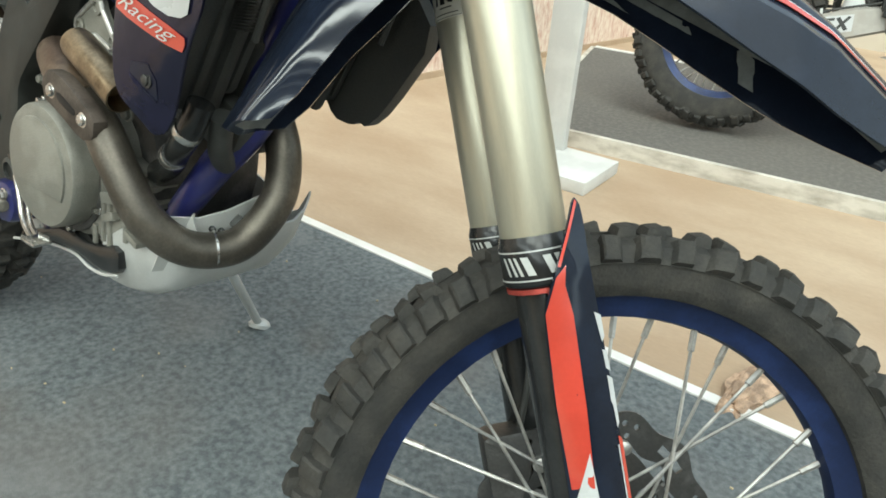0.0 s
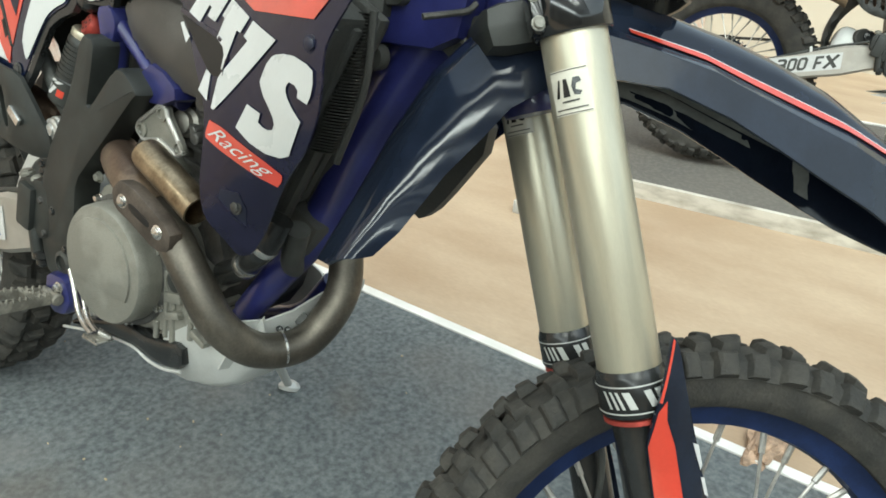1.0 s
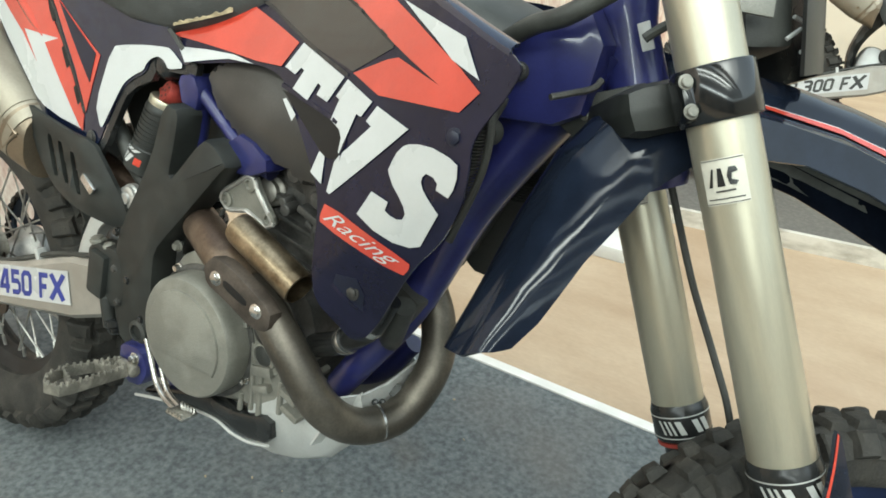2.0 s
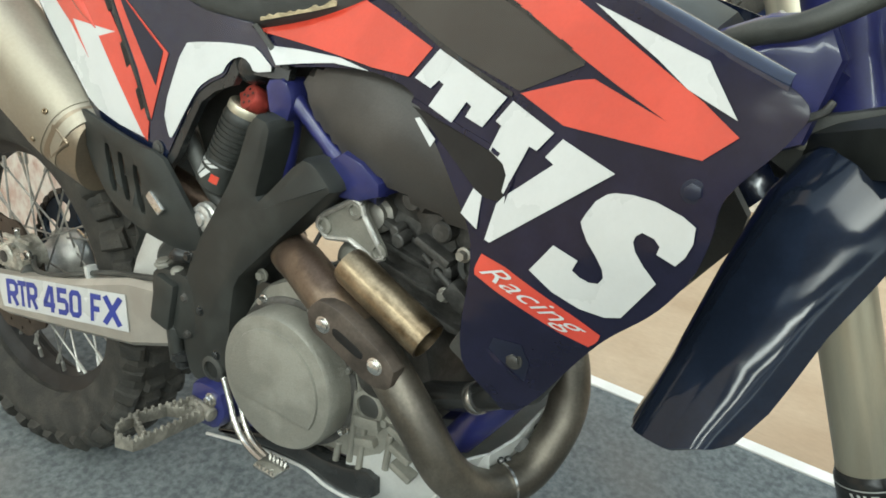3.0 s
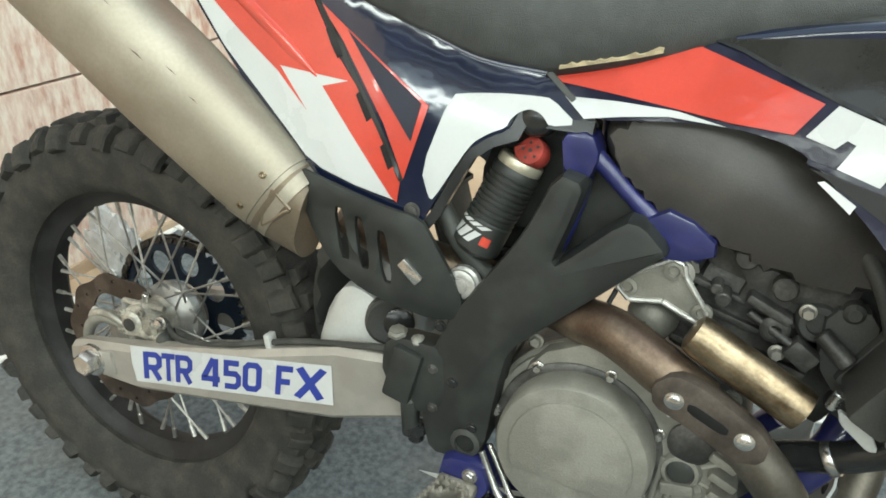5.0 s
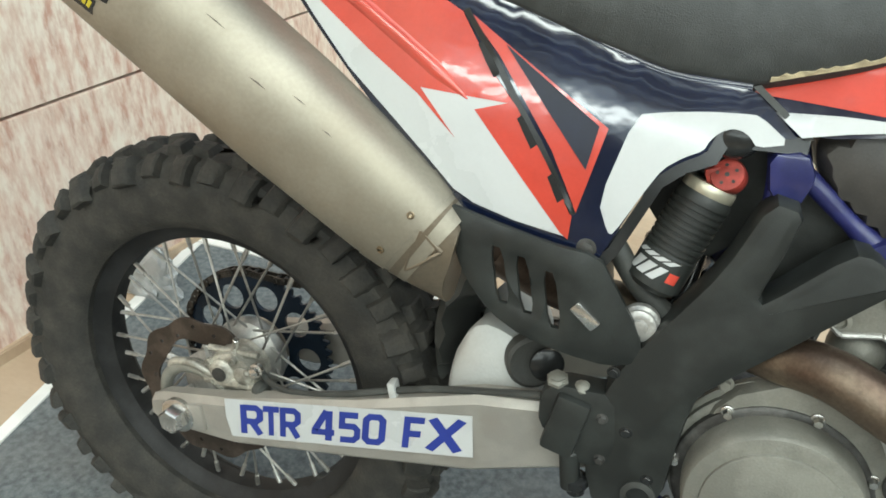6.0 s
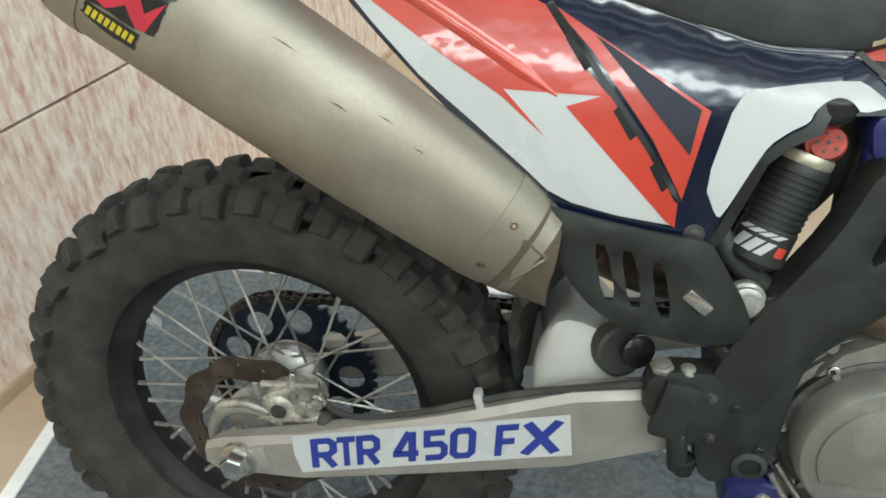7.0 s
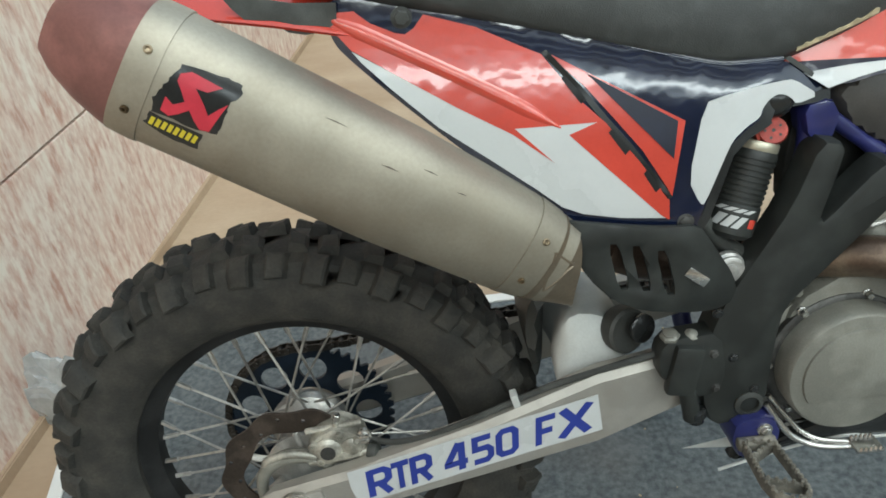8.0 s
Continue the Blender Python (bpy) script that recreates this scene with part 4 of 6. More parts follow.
graphic([(0.997, 0.946), (1.097, 0.925), (1.126, 0.896), (1.089, 0.906), (1.062, 0.919), (1.030, 0.932)], shroud_lat, WHITE_FILM, shroud, "white_spear", "white spear", 0.0016)
graphic([(0.852, 0.887), (0.944, 0.867), (0.928, 0.840), (0.907, 0.843), (0.910, 0.852), (0.903, 0.854), (0.894, 0.835), (0.862, 0.841), (0.871, 0.861), (0.864, 0.863), (0.857, 0.855), (0.834, 0.859)], shroud_lat, WHITE_FILM, shroud, "white_block", "white notched block", 0.0016)
graphic([(0.951, 0.866), (0.998, 0.854), (0.987, 0.838), (0.979, 0.839), (0.967, 0.799), (0.965, 0.800), (0.965, 0.813), (0.959, 0.820), (0.942, 0.826), (0.947, 0.846), (0.940, 0.848)], shroud_lat, WHITE_FILM, shroud, "white_wedge", "white wedge", 0.0016)
graphic([(1.007, 0.852), (1.056, 0.842), (0.965, 0.759), (0.960, 0.760), (0.963, 0.790), (0.968, 0.797), (1.005, 0.833), (0.996, 0.836)], shroud_lat, WHITE_FILM, shroud, "white_wedge", "white wedge", 0.0016)
graphic([(1.060, 0.830), (1.073, 0.833), (1.090, 0.834), (1.110, 0.831), (1.120, 0.827), (1.121, 0.816), (1.118, 0.805), (1.113, 0.797), (1.099, 0.800), (1.100, 0.806), (1.095, 0.810), (1.086, 0.811), (1.082, 0.807), (1.081, 0.802), (1.084, 0.796), (1.092, 0.788), (1.103, 0.779), (1.083, 0.742), (1.071, 0.737), (1.051, 0.736), (1.027, 0.741), (1.005, 0.751), (1.021, 0.777), (1.043, 0.773), (1.040, 0.764), (1.047, 0.761), (1.055, 0.760), (1.062, 0.762), (1.065, 0.768), (1.063, 0.774), (1.056, 0.782), (1.047, 0.790), (1.041, 0.798), (1.039, 0.802), (1.042, 0.810), (1.047, 0.820), (1.054, 0.827)], shroud_lat, WHITE_FILM, shroud, "white_curl", "white curled shape", 0.0016)
graphic([(0.851, 0.828), (0.856, 0.830), (0.882, 0.818), (0.879, 0.811)], shroud_lat, WHITE_FILM, shroud, "small_dash", "small white dash", 0.0014)
graphic([(0.937, 0.794), (0.947, 0.791), (0.950, 0.765), (0.931, 0.772)], shroud_lat, WHITE_FILM, shroud, "small_dash", "small white dash", 0.0014)
graphic(soften([(0.838, 0.838), (0.944, 0.825), (0.964, 0.820), (0.968, 0.812), (0.966, 0.792), (0.948, 0.790), (0.936, 0.795), (0.914, 0.806), (0.884, 0.820), (0.859, 0.831)]), shroud_lat, SCOOP_BLACK, shroud, "scoop", "black air scoop", 0.0008)
# raised lip along the scoop
part("scoop_lip", skin([(0.840, 0.843), (0.944, 0.830), (0.967, 0.824), (0.973, 0.812), (0.970, 0.790), (0.967, 0.790), (0.969, 0.811), (0.964, 0.820), (0.943, 0.826), (0.840, 0.839)], shroud_lat, 0.005, 0.0030, step=0.01), SHROUD_INK, shroud)
part("shroud_ridge", skin([(0.742, 0.9225), (0.770, 0.9165), (0.800, 0.9065), (0.845, 0.8935), (0.895, 0.8815), (0.948, 0.8715), (0.948, 0.8685), (0.895, 0.8780), (0.845, 0.8900), (0.800, 0.9030), (0.770, 0.9130), (0.742, 0.9190)], shroud_lat, 0.005, 0.0030, step=0.01), BLACK_GLOSS, shroud, "raised black ridge")
part("shroud_ridge", skin([(0.884, 0.9460), (0.932, 0.9330), (1.006, 0.9080), (1.005, 0.9045), (0.931, 0.9290), (0.883, 0.9425)], shroud_lat, 0.005, 0.0024, step=0.01), BLACK_GLOSS, shroud)
graphic([(0.981, 0.671), (1.013, 0.648), (1.016, 0.668), (1.008, 0.684), (0.984, 0.682)], shroud_lat, NAVY_DARK, shroud, "slot", "dark recessed slot", 0.0008)
part("slot_edge", skin([(0.981, 0.671), (1.013, 0.648), (1.0110, 0.6455), (0.9785, 0.6685)], shroud_lat, 0.003, 0.0025, step=0.01), SHROUD_INK, shroud)
graphic(soften([(0.961, 0.751), (1.070, 0.721), (1.068, 0.712), (1.060, 0.703), (0.958, 0.728), (0.956, 0.735)]), shroud_lat, RED, shroud, "word_bar", "red bar with a white word", 0.0008)


def bar_at(s, t):
    """On the red bar: s along it, t up it."""
    a, b = Vector((0.9575, 0.7290)), Vector((1.0600, 0.7040))
    p = a.lerp(b, s) + Vector((0.005, 0.0195)) * t
    return R3(p.x, shroud_lat(p.x, p.y) + 0.0024, p.y)


part("word", fit_words("Racing", lambda s, t: bar_at(0.03 + 0.93 * s, 0.05 + 0.90 * t), 0.75, -0.004), WHITE_FILM, shroud, "white slanted word")
part("shroud_bolt", bolt(R3(1.003, shroud_lat(1.003, 0.667), 0.667), OUT, 0.006, 0.004), CAST_DARK, shroud)
part("shroud_bolt", bolt(R3(1.112, shroud_lat(1.112, 0.848), 0.848), OUT, 0.006, 0.003), NAVY_DARK, shroud)
part("panel_bolt", bolt(R3(0.491, 0.137, 0.710), OUT, 0.007, 0.004), CAST_DARK, panel)
part("panel_bolt", bolt(R3(0.208, panel_lat(0.208, 0.948) + 0.001, 0.948), OUT, 0.008, 0.006), BLACK, panel)
part("panel_joint", skin([(0.600, 0.868), (0.606, 0.870), (0.657, 0.832), (0.651, 0.830)], panel_lat, 0.003, 0.002), BLACK, panel)
# raised spine between the two red fields
spine = [(0.3465, 0.9030), (0.3800, 0.8640), (0.4060, 0.8300), (0.4300, 0.8000), (0.4560, 0.7640), (0.4735, 0.7385)]
part("panel_spine", skin([(x - 0.0022, z - 0.0012) for x, z in spine] + [(x + 0.0030, z + 0.0018) for x, z in spine[::-1]], panel_lat, 0.006, 0.003, step=0.012), BLACK_GLOSS, panel)
# three vent slits along the spine
for a, b in (((0.366, 0.878), (0.386, 0.852)), ((0.412, 0.819), (0.430, 0.795)), ((0.448, 0.772), (0.462, 0.751))):
    part("spine_slit", skin([(a[0] - 0.003, a[1] - 0.003), (a[0] + 0.001, a[1] + 0.001), (b[0] + 0.001, b[1] + 0.001), (b[0] - 0.004, b[1] - 0.004)], panel_lat, 0.004, 0.0028, step=0.012), SCOOP_BLACK, panel, "dark vent slit")

# rolled upper edges of shroud and panel
def rolled_edge(line, lat, deep, up):
    fine = flow([Vector((x, z, 0)) for x, z in line], 6)
    rows = []
    for p in fine:
        l = lat(p.x, p.y)
        rows.append([R3(p.x, l - d, p.y + h) for d, h in ((0.0005, -0.004), (0.0005, 0.0), (deep * 0.2, up * 0.55), (deep * 0.6, up), (deep, up * 1.05))])
    return grid_shell(rows, 0.003)


part("shroud_edge", rolled_edge([(0.760, 0.921), (0.850, 0.943), (0.930, 0.956), (1.000, 0.958), (1.053, 0.946), (1.100, 0.933), (1.148, 0.920)], shroud_lat, 0.016, 0.007), NAVY, shroud, "rolled navy shroud edge")
part("panel_edge", rolled_edge([(0.240, 0.961), (0.326, 0.933), (0.409, 0.908), (0.480, 0.886), (0.535, 0.871), (0.600, 0.868)], panel_lat, 0.020, 0.009), NAVY, panel, "rolled navy panel edge")

# seat: a padded loaf
bm = bmesh.new()
rows = []
for x, lo, hi, w in ((0.10, 0.985, 1.020, 0.085), (0.16, 0.972, 1.036, 0.098), (0.26, 0.944, 1.030, 0.106), (0.36, 0.914, 1.005, 0.110), (0.46, 0.884, 0.982, 0.112), (0.535, 0.866, 0.968, 0.110), (0.60, 0.862, 0.962, 0.102), (0.68, 0.886, 0.970, 0.090), (0.76, 0.915, 0.985, 0.078), (0.84, 0.938, 0.995, 0.066), (0.88, 0.948, 0.990, 0.050)):
    m = (lo + hi) / 2
    ring = [(-w * 0.9, lo), (-w, lo + 0.012), (-w, m), (-w * 0.93, hi - 0.022), (-w * 0.75, hi - 0.006), (-w * 0.4, hi), (0, hi + 0.002), (w * 0.4, hi), (w * 0.75, hi - 0.006), (w * 0.93, hi - 0.022), (w, m), (w, lo + 0.012), (w * 0.9, lo)]
    rows.append([R3(x, l, z) for l, z in ring])
seat = part("seat", add_rings(bm, rows), SEAT_VINYL, bike, "dark grey textured vinyl seat with a torn edge", sharp=50)
bm = bmesh.new()
rnd = random.Random(7)
edge = []
for k in range(19):
    x = 0.612 + 0.005 * k
    z = float(np.interp(x, [0.60, 0.68, 0.76], [0.866, 0.890, 0.918]))
    w = float(np.interp(x, [0.60, 0.68, 0.76], [0.102, 0.090, 0.078]))
    edge.append([R3(x, w + 0.0008, z + 0.004), R3(x, w + 0.0012, z + 0.005 + rnd.uniform(0.001, 0.006)), R3(x, w - 0.004, z + 0.010)])
part("torn_edge", grid_shell(edge, 0.001), FOAM, seat, "frayed pale foam edge")

# fuel tank top between the shrouds
bm = bmesh.new()
rows = []
for x, w, hi in ((0.78, 0.060, 0.935), (0.86, 0.095, 0.958), (0.95, 0.115, 0.966), (1.03, 0.100, 0.957), (1.065, 0.070, 0.945)):
    ring = [(-w, hi - 0.075), (-w, hi - 0.022), (-w * 0.8, hi - 0.006), (0, hi + 0.006), (w * 0.8, hi - 0.006), (w, hi - 0.022), (w, hi - 0.075)]
    rows.append([R3(x, l, z) for l, z in ring])
part("fuel_tank", add_rings(bm, rows), BLACK, bike, "black plastic fuel tank")
part("tank_cap", turned(R3(0.97, 0, 0.965), (0, 0, 1), [(0.035, 0), (0.038, 0.006), (0.036, 0.02), (0.02, 0.024)], 24), BLACK, bike)

# tail: rear mudguard
rows = []
for x, z, w, d in ((0.42, 0.885, 0.085, 0.03), (0.30, 0.925, 0.090, 0.035), (0.18, 0.965, 0.092, 0.035), (0.08, 0.985, 0.092, 0.032), (-0.02, 1.000, 0.086, 0.028), (-0.10, 1.010, 0.070, 0.018)):
    rows.append([R3(x, l * w, z - d * abs(l) ** 3) for l in (-1, -0.9, -0.6, -0.2, 0.2, 0.6, 0.9, 1)])
part("rear_mudguard", grid_shell(rows, 0.004), RED, bike, "red rear mudguard")
skirt = [(0.145, 0.968), (0.142, 0.938), (0.124, 0.941), (0.110, 0.940), (0.094, 0.944), (0.086, 0.950), (0.077, 0.954), (0.064, 0.955), (0.053, 0.960), (0.042, 0.972), (0.034, 0.984), (0.060, 0.982), (0.100, 0.972)]
for sd in (1, -1):
    part("tail_skirt", skin(skirt, lambda x, z: 0.089, 0.004, side=sd), BLACK, bike, "black lower skirt of the rear mudguard")
rows = []
for x, z, w in ((0.52, 0.56, 0.05), (0.50, 0.66, 0.055), (0.46, 0.76, 0.06), (0.38, 0.835, 0.068), (0.30, 0.875, 0.075)):
    rows.append([R3(x, l * w, z - 0.02 * abs(l) ** 2) for l in (-1, -0.7, -0.3, 0, 0.3, 0.7, 1)])
part("inner_mudguard", grid_shell(rows, 0.004), BLACK, bike, "black inner mudguard")

# airbox cover, bulging out under the shroud
AIR = soften([(0.662, 0.834), (0.713, 0.852), (0.775, 0.860), (0.832, 0.856), (0.890, 0.812), (0.945, 0.775), (0.960, 0.735), (0.915, 0.716), (0.861, 0.716), (0.812, 0.729), (0.761, 0.743), (0.701, 0.768), (0.668, 0.800)], 2)


def air_lat(x, z):
    u, v = (x - 0.80) / 0.19, (z - 0.785 + 0.25 * (x - 0.80)) / 0.085
    return 0.058 + 0.050 * (1 - 0.62 * min(1.6, u * u + v * v))


part("airbox_cover", skin(AIR, air_lat, 0.03, step=0.009, rim=0.5), BLACK_BROWN, bike, "black-brown bulged airbox cover")
part("airbox", plate(soften([(0.660, 0.835), (0.780, 0.865), (0.940, 0.800), (0.965, 0.735), (0.900, 0.700), (0.780, 0.715), (0.690, 0.760)]), -0.060, 0.045, 0.01), BLACK, bike, "black airbox")
# dark liner round the shock opening, with a domed hood over the reservoir
liner = part("shock_liner", skin([(0.494, 0.690), (0.510, 0.712), (0.538, 0.783), (0.557, 0.800), (0.576, 0.811), (0.582, 0.829), (0.596, 0.837), (0.611, 0.830), (0.655, 0.832), (0.655, 0.818), (0.612, 0.817), (0.603, 0.823), (0.594, 0.823), (0.586, 0.801), (0.563, 0.790), (0.546, 0.775), (0.519, 0.707), (0.504, 0.685)], panel_lat, 0.010, -0.003, step=0.02, rim=0.0), BLACK_GLOSS, bike, "black liner round the shock opening")
part("hood", turned(R3(0.597, 0.078, 0.822), R3(0.0, 1.0, 0.15), [(0.021, 0), (0.021, 0.020), (0.018, 0.027), (0.011, 0.031), (0.0, 0.032)], 24), BLACK_GLOSS, liner)


# plate added in black for the shade behind the reservoir
part("shock_wall", plate(soften([(0.528, 0.735), (0.545, 0.790), (0.590, 0.835), (0.650, 0.832), (0.655, 0.760), (0.610, 0.690), (0.575, 0.685), (0.548, 0.712)]), 0.030, 0.046, 0.004), BLACK, bike, "black plate added for the dark behind the shock reservoir")


# ---- frame ----
part("down_tube", pipe([R3(1.135, 0, 0.935), R3(1.105, 0, 0.885), R3(1.017, 0.004, 0.735), R3(0.976, 0.030, 0.610), R3(0.950, 0.064, 0.545), R3(0.912, 0.082, 0.480)], [0.044, 0.042, 0.033, 0.026, 0.021, 0.018]), BLUE_FRAME, bike, "blue painted down tube")
part("steering_head", turned(R3(1.222, 0.0, 0.80), fu, [(0.030, 0), (0.034, 0.01), (0.030, 0.03), (0.030, 0.16), (0.035, 0.18), (0.035, 0.20)], 28), BLUE_FRAME, bike, "blue steering head")
for sd in (1, -1):
    part("frame_spar", plate([(1.140, 0.962), (1.160, 0.930), (1.150, 0.862), (1.120, 0.846), (1.02, 0.840), (0.88, 0.770), (0.76, 0.715), (0.735, 0.725), (0.745, 0.755), (0.86, 0.815), (1.00, 0.905), (1.10, 0.955)], 0.022, 0.056, 0.010, sd), BLUE_FRAME, bike, "blue frame spar")
    part("cradle_tube", pipe([R3(0.912, sd * 0.082, 0.480), R3(0.850, sd * 0.086, 0.405), R3(0.74, sd * 0.09, 0.362), R3(0.64, sd * 0.092, 0.362), R3(0.585, sd * 0.095, 0.42), R3(0.575, sd * 0.095, 0.52)], 0.0145), BLUE_FRAME, bike)
    part("frame_strut", pipe([R3(0.642, sd * 0.090, 0.806), R3(0.670, sd * 0.092, 0.790), R3(0.704, sd * 0.092, 0.764), R3(0.745, sd * 0.090, 0.737), R3(0.780, sd * 0.082, 0.728)], [0.013, 0.009, 0.008, 0.013, 0.018]), BLUE_FRAME, bike, "blue frame strut")
    part("frame_upright", pipe([R3(0.643, sd * 0.086, 0.808), R3(0.646, sd * 0.088, 0.76), R3(0.632, sd * 0.088, 0.69), R3(0.60, sd * 0.088, 0.60)], 0.0155), BLUE_FRAME, bike)
part("strut_knuckle", plate([(0.722, 0.750), (0.742, 0.764), (0.766, 0.758), (0.790, 0.742), (0.792, 0.728), (0.766, 0.716), (0.740, 0.713)], 0.07, 0.108, 0.006), BLUE_FRAME, bike)
part("strut_knuckle", plate(soften([(0.625, 0.815), (0.655, 0.822), (0.668, 0.800), (0.660, 0.772), (0.634, 0.776)]), 0.07, 0.106, 0.006), BLUE_FRAME, bike)

GUARD = soften([(0.634, 0.784), (0.664, 0.778), (0.658, 0.742), (0.646, 0.694), (0.650, 0.690), (0.705, 0.752), (0.724, 0.752), (0.753, 0.728), (0.740, 0.716), (0.690, 0.660), (0.650, 0.616), (0.618, 0.580), (0.612, 0.535), (0.608, 0.440), (0.580, 0.420), (0.541, 0.416), (0.525, 0.460), (0.524, 0.535), (0.545, 0.600), (0.575, 0.650), (0.610, 0.712)])
guard = part("frame_guard", plate(GUARD, 0.095, 0.134, 0.009), GUARD_BLACK, bike, "matt black plastic frame guard")
for x, z in ((0.537, 0.585), (0.590, 0.470), (0.560, 0.520)):
    part("guard_screw", bolt(R3(x, 0.133, z), OUT, 0.005, 0.004), BLACK_GLOSS, guard)
part("frame_boss", turned(R3(0.585, 0.130, 0.448), OUT, [(0.018, 0), (0.018, 0.006), (0.012, 0.008), (0.012, 0.003), (0.004, 0.003)], 24), BLACK, guard)

part("frame_infill", plate(soften([(0.640, 0.800), (0.700, 0.770), (0.745, 0.735), (0.720, 0.690), (0.650, 0.660), (0.630, 0.700)]), 0.040, 0.060, 0.004), BLACK, bike, "black plastic infill between the frame tubes")

# slotted black shield between can and frame
SHIELD = soften([(0.352, 0.732), (0.400, 0.722), (0.455, 0.712), (0.504, 0.708), (0.524, 0.678), (0.552, 0.634), (0.562, 0.600), (0.530, 0.592), (0.490, 0.600), (0.445, 0.608), (0.410, 0.626), (0.380, 0.660), (0.362, 0.700)])
cuts = [soften([(x, z), (x + 0.012, z - 0.001), (x + 0.026, z - 0.058), (x + 0.013, z - 0.058)]) for x, z in ((0.403, 0.698), (0.428, 0.693), (0.456, 0.684))]
shield = part("exhaust_shield", skin(SHIELD, lambda x, z: 0.152 - 0.25 * max(0, x - 0.49) - 0.04 * max(0, 0.64 - z), 0.009, holes=cuts, step=0.014), GUARD_BLACK, bike, "black slotted exhaust shield")
part("shield_clip", box(R3(0.502, 0.151, 0.648), (0.030, 0.007, 0.013), Euler((0, radians(38), 0)).to_matrix(), 0.003), STEEL, shield, "bright metal clip")
part("subframe_tube", pipe([R3(0.63, 0.085, 0.60), R3(0.55, 0.10, 0.66), R3(0.48, 0.10, 0.74), R3(0.30, 0.08, 0.88)], 0.011), BLACK, bike)

# shock: remote reservoir and its spring leg
top, low = R3(0.587, 0.086, 0.776), R3(0.553, 0.104, 0.672)
ax = (low - top).normalized()
prof = [(0.018, 0.0), (0.0235, 0.003), (0.0240, 0.010), (0.0255, 0.013)]
for k in range(9):
    h = 0.016 + 0.0062 * k
    prof += [(0.0262, h), (0.0262, h + 0.0035), (0.0248, h + 0.0042), (0.0248, h + 0.006)]
prof += [(0.0265, 0.0735), (0.0265, 0.1060), (0.020, 0.1120)]
res = part("shock_reservoir", turned(top, ax, prof, 32), GUARD_BLACK, bike, "black finned shock reservoir with a red cap")
nrm = R3(-0.28, 0.84, 0.46).normalized()
face_at = R3(0.5967, 0.1005, 0.7906)
cap = part("reservoir_cap", turned(face_at - nrm * 0.012, nrm, [(0.011, -0.012), (0.0150, -0.004), (0.0155, 0.008), (0.0142, 0.0115), (0.0, 0.012)], 28), RED_CAP, res, "red anodised cap with dark holes")
e1, e2, _ = basis(nrm)
part("cap_hole", turned(face_at - nrm * 0.0004, nrm, [(0.0021, 0), (0.0021, 0.0009)], 10), CAST_DARK, cap)
for k in range(5):
    a = k * math.tau / 5 + 0.4
    part("cap_hole", turned(face_at - nrm * 0.0004 + (e1 * math.cos(a) + e2 * math.sin(a)) * 0.0086, nrm, [(0.0016, 0), (0.0016, 0.0009)], 8), CAST_DARK, cap)
part("cap_root", box(R3(0.588, 0.086, 0.786), (0.018, 0.022, 0.016), Euler((0, radians(-20), 0)).to_matrix(), 0.004), RED_CAP, res)
part("reservoir_band", turned(top + ax * 0.002, ax, [(0.0236, -0.002), (0.0246, 0.0), (0.0246, 0.007), (0.0236, 0.009)], 32), FORK_GOLD, res, "pale brass collar")
for k, (a0, a1, h0_, h1_) in enumerate(((-62, -44, 0.0755, 0.0805), (-38, -20, 0.0755, 0.0805), (-14, 4, 0.0755, 0.0805), (10, 28, 0.0755, 0.0805), (-62, -40, 0.0845, 0.0985), (-34, -14, 0.0845, 0.0985), (-8, 10, 0.0845, 0.0985))):
    rows = []
    for i in range(9):
        a = radians(a0 + (a1 - a0) * i / 8)
        d = (OUT * math.cos(a) + Vector((1, 0, 0)) * math.sin(a)).normalized()
        d = (d - ax * d.dot(ax)).normalized()
        rows.append([top + ax * h + (d + e_ * q).normalized() * 0.0270 for h, q in ((h0_, 0.0), (h1_, 0.35)) for e_ in (ax.cross(d),)])
    bm = bmesh.new()
    vs = [[bm.verts.new(p) for p in r] for r in rows]
    for a, b in zip(vs, vs[1:]):
        bm.faces.new((a[0], a[1], b[1], b[0]))
    part("reservoir_mark", bm, WHITE_FILM, res)
bm = bmesh.new()
vs = []
for i in range(7):
    a = radians(14 + 24 * i / 6)
    d = (OUT * math.cos(a) + Vector((1, 0, 0)) * math.sin(a)).normalized()
    d = (d - ax * d.dot(ax)).normalized()
    vs.append([bm.verts.new(top + ax * h + d * 0.0270) for h in (0.0860, 0.0960)])
for a, b in zip(vs, vs[1:]):
    bm.faces.new((a[0], a[1], b[1], b[0]))
part("reservoir_dash", bm, RED, res, "red dash")
part("shock_body", rod(R3(0.600, 0.0, 0.80), R3(0.545, 0.0, 0.52), 0.022, 20), BLACK, bike)
bm = bmesh.new()
add_pipe(bm, [R3(0.600 - 0.055 * t / 40 + 0.036 * math.cos(t * 0.9), 0.036 * math.sin(t * 0.9), 0.78 - 0.23 * t / 40) for t in range(41)], 0.0055, 8, 3)
part("shock_spring", bm, BLACK_GLOSS, bike)
part("shock_hose", pipe([low + Vector((0.0, 0, -0.01)), R3(0.56, 0.09, 0.640), R3(0.585, 0.06, 0.645), R3(0.595, 0.03, 0.70)], 0.007), BLACK_GLOSS, bike)
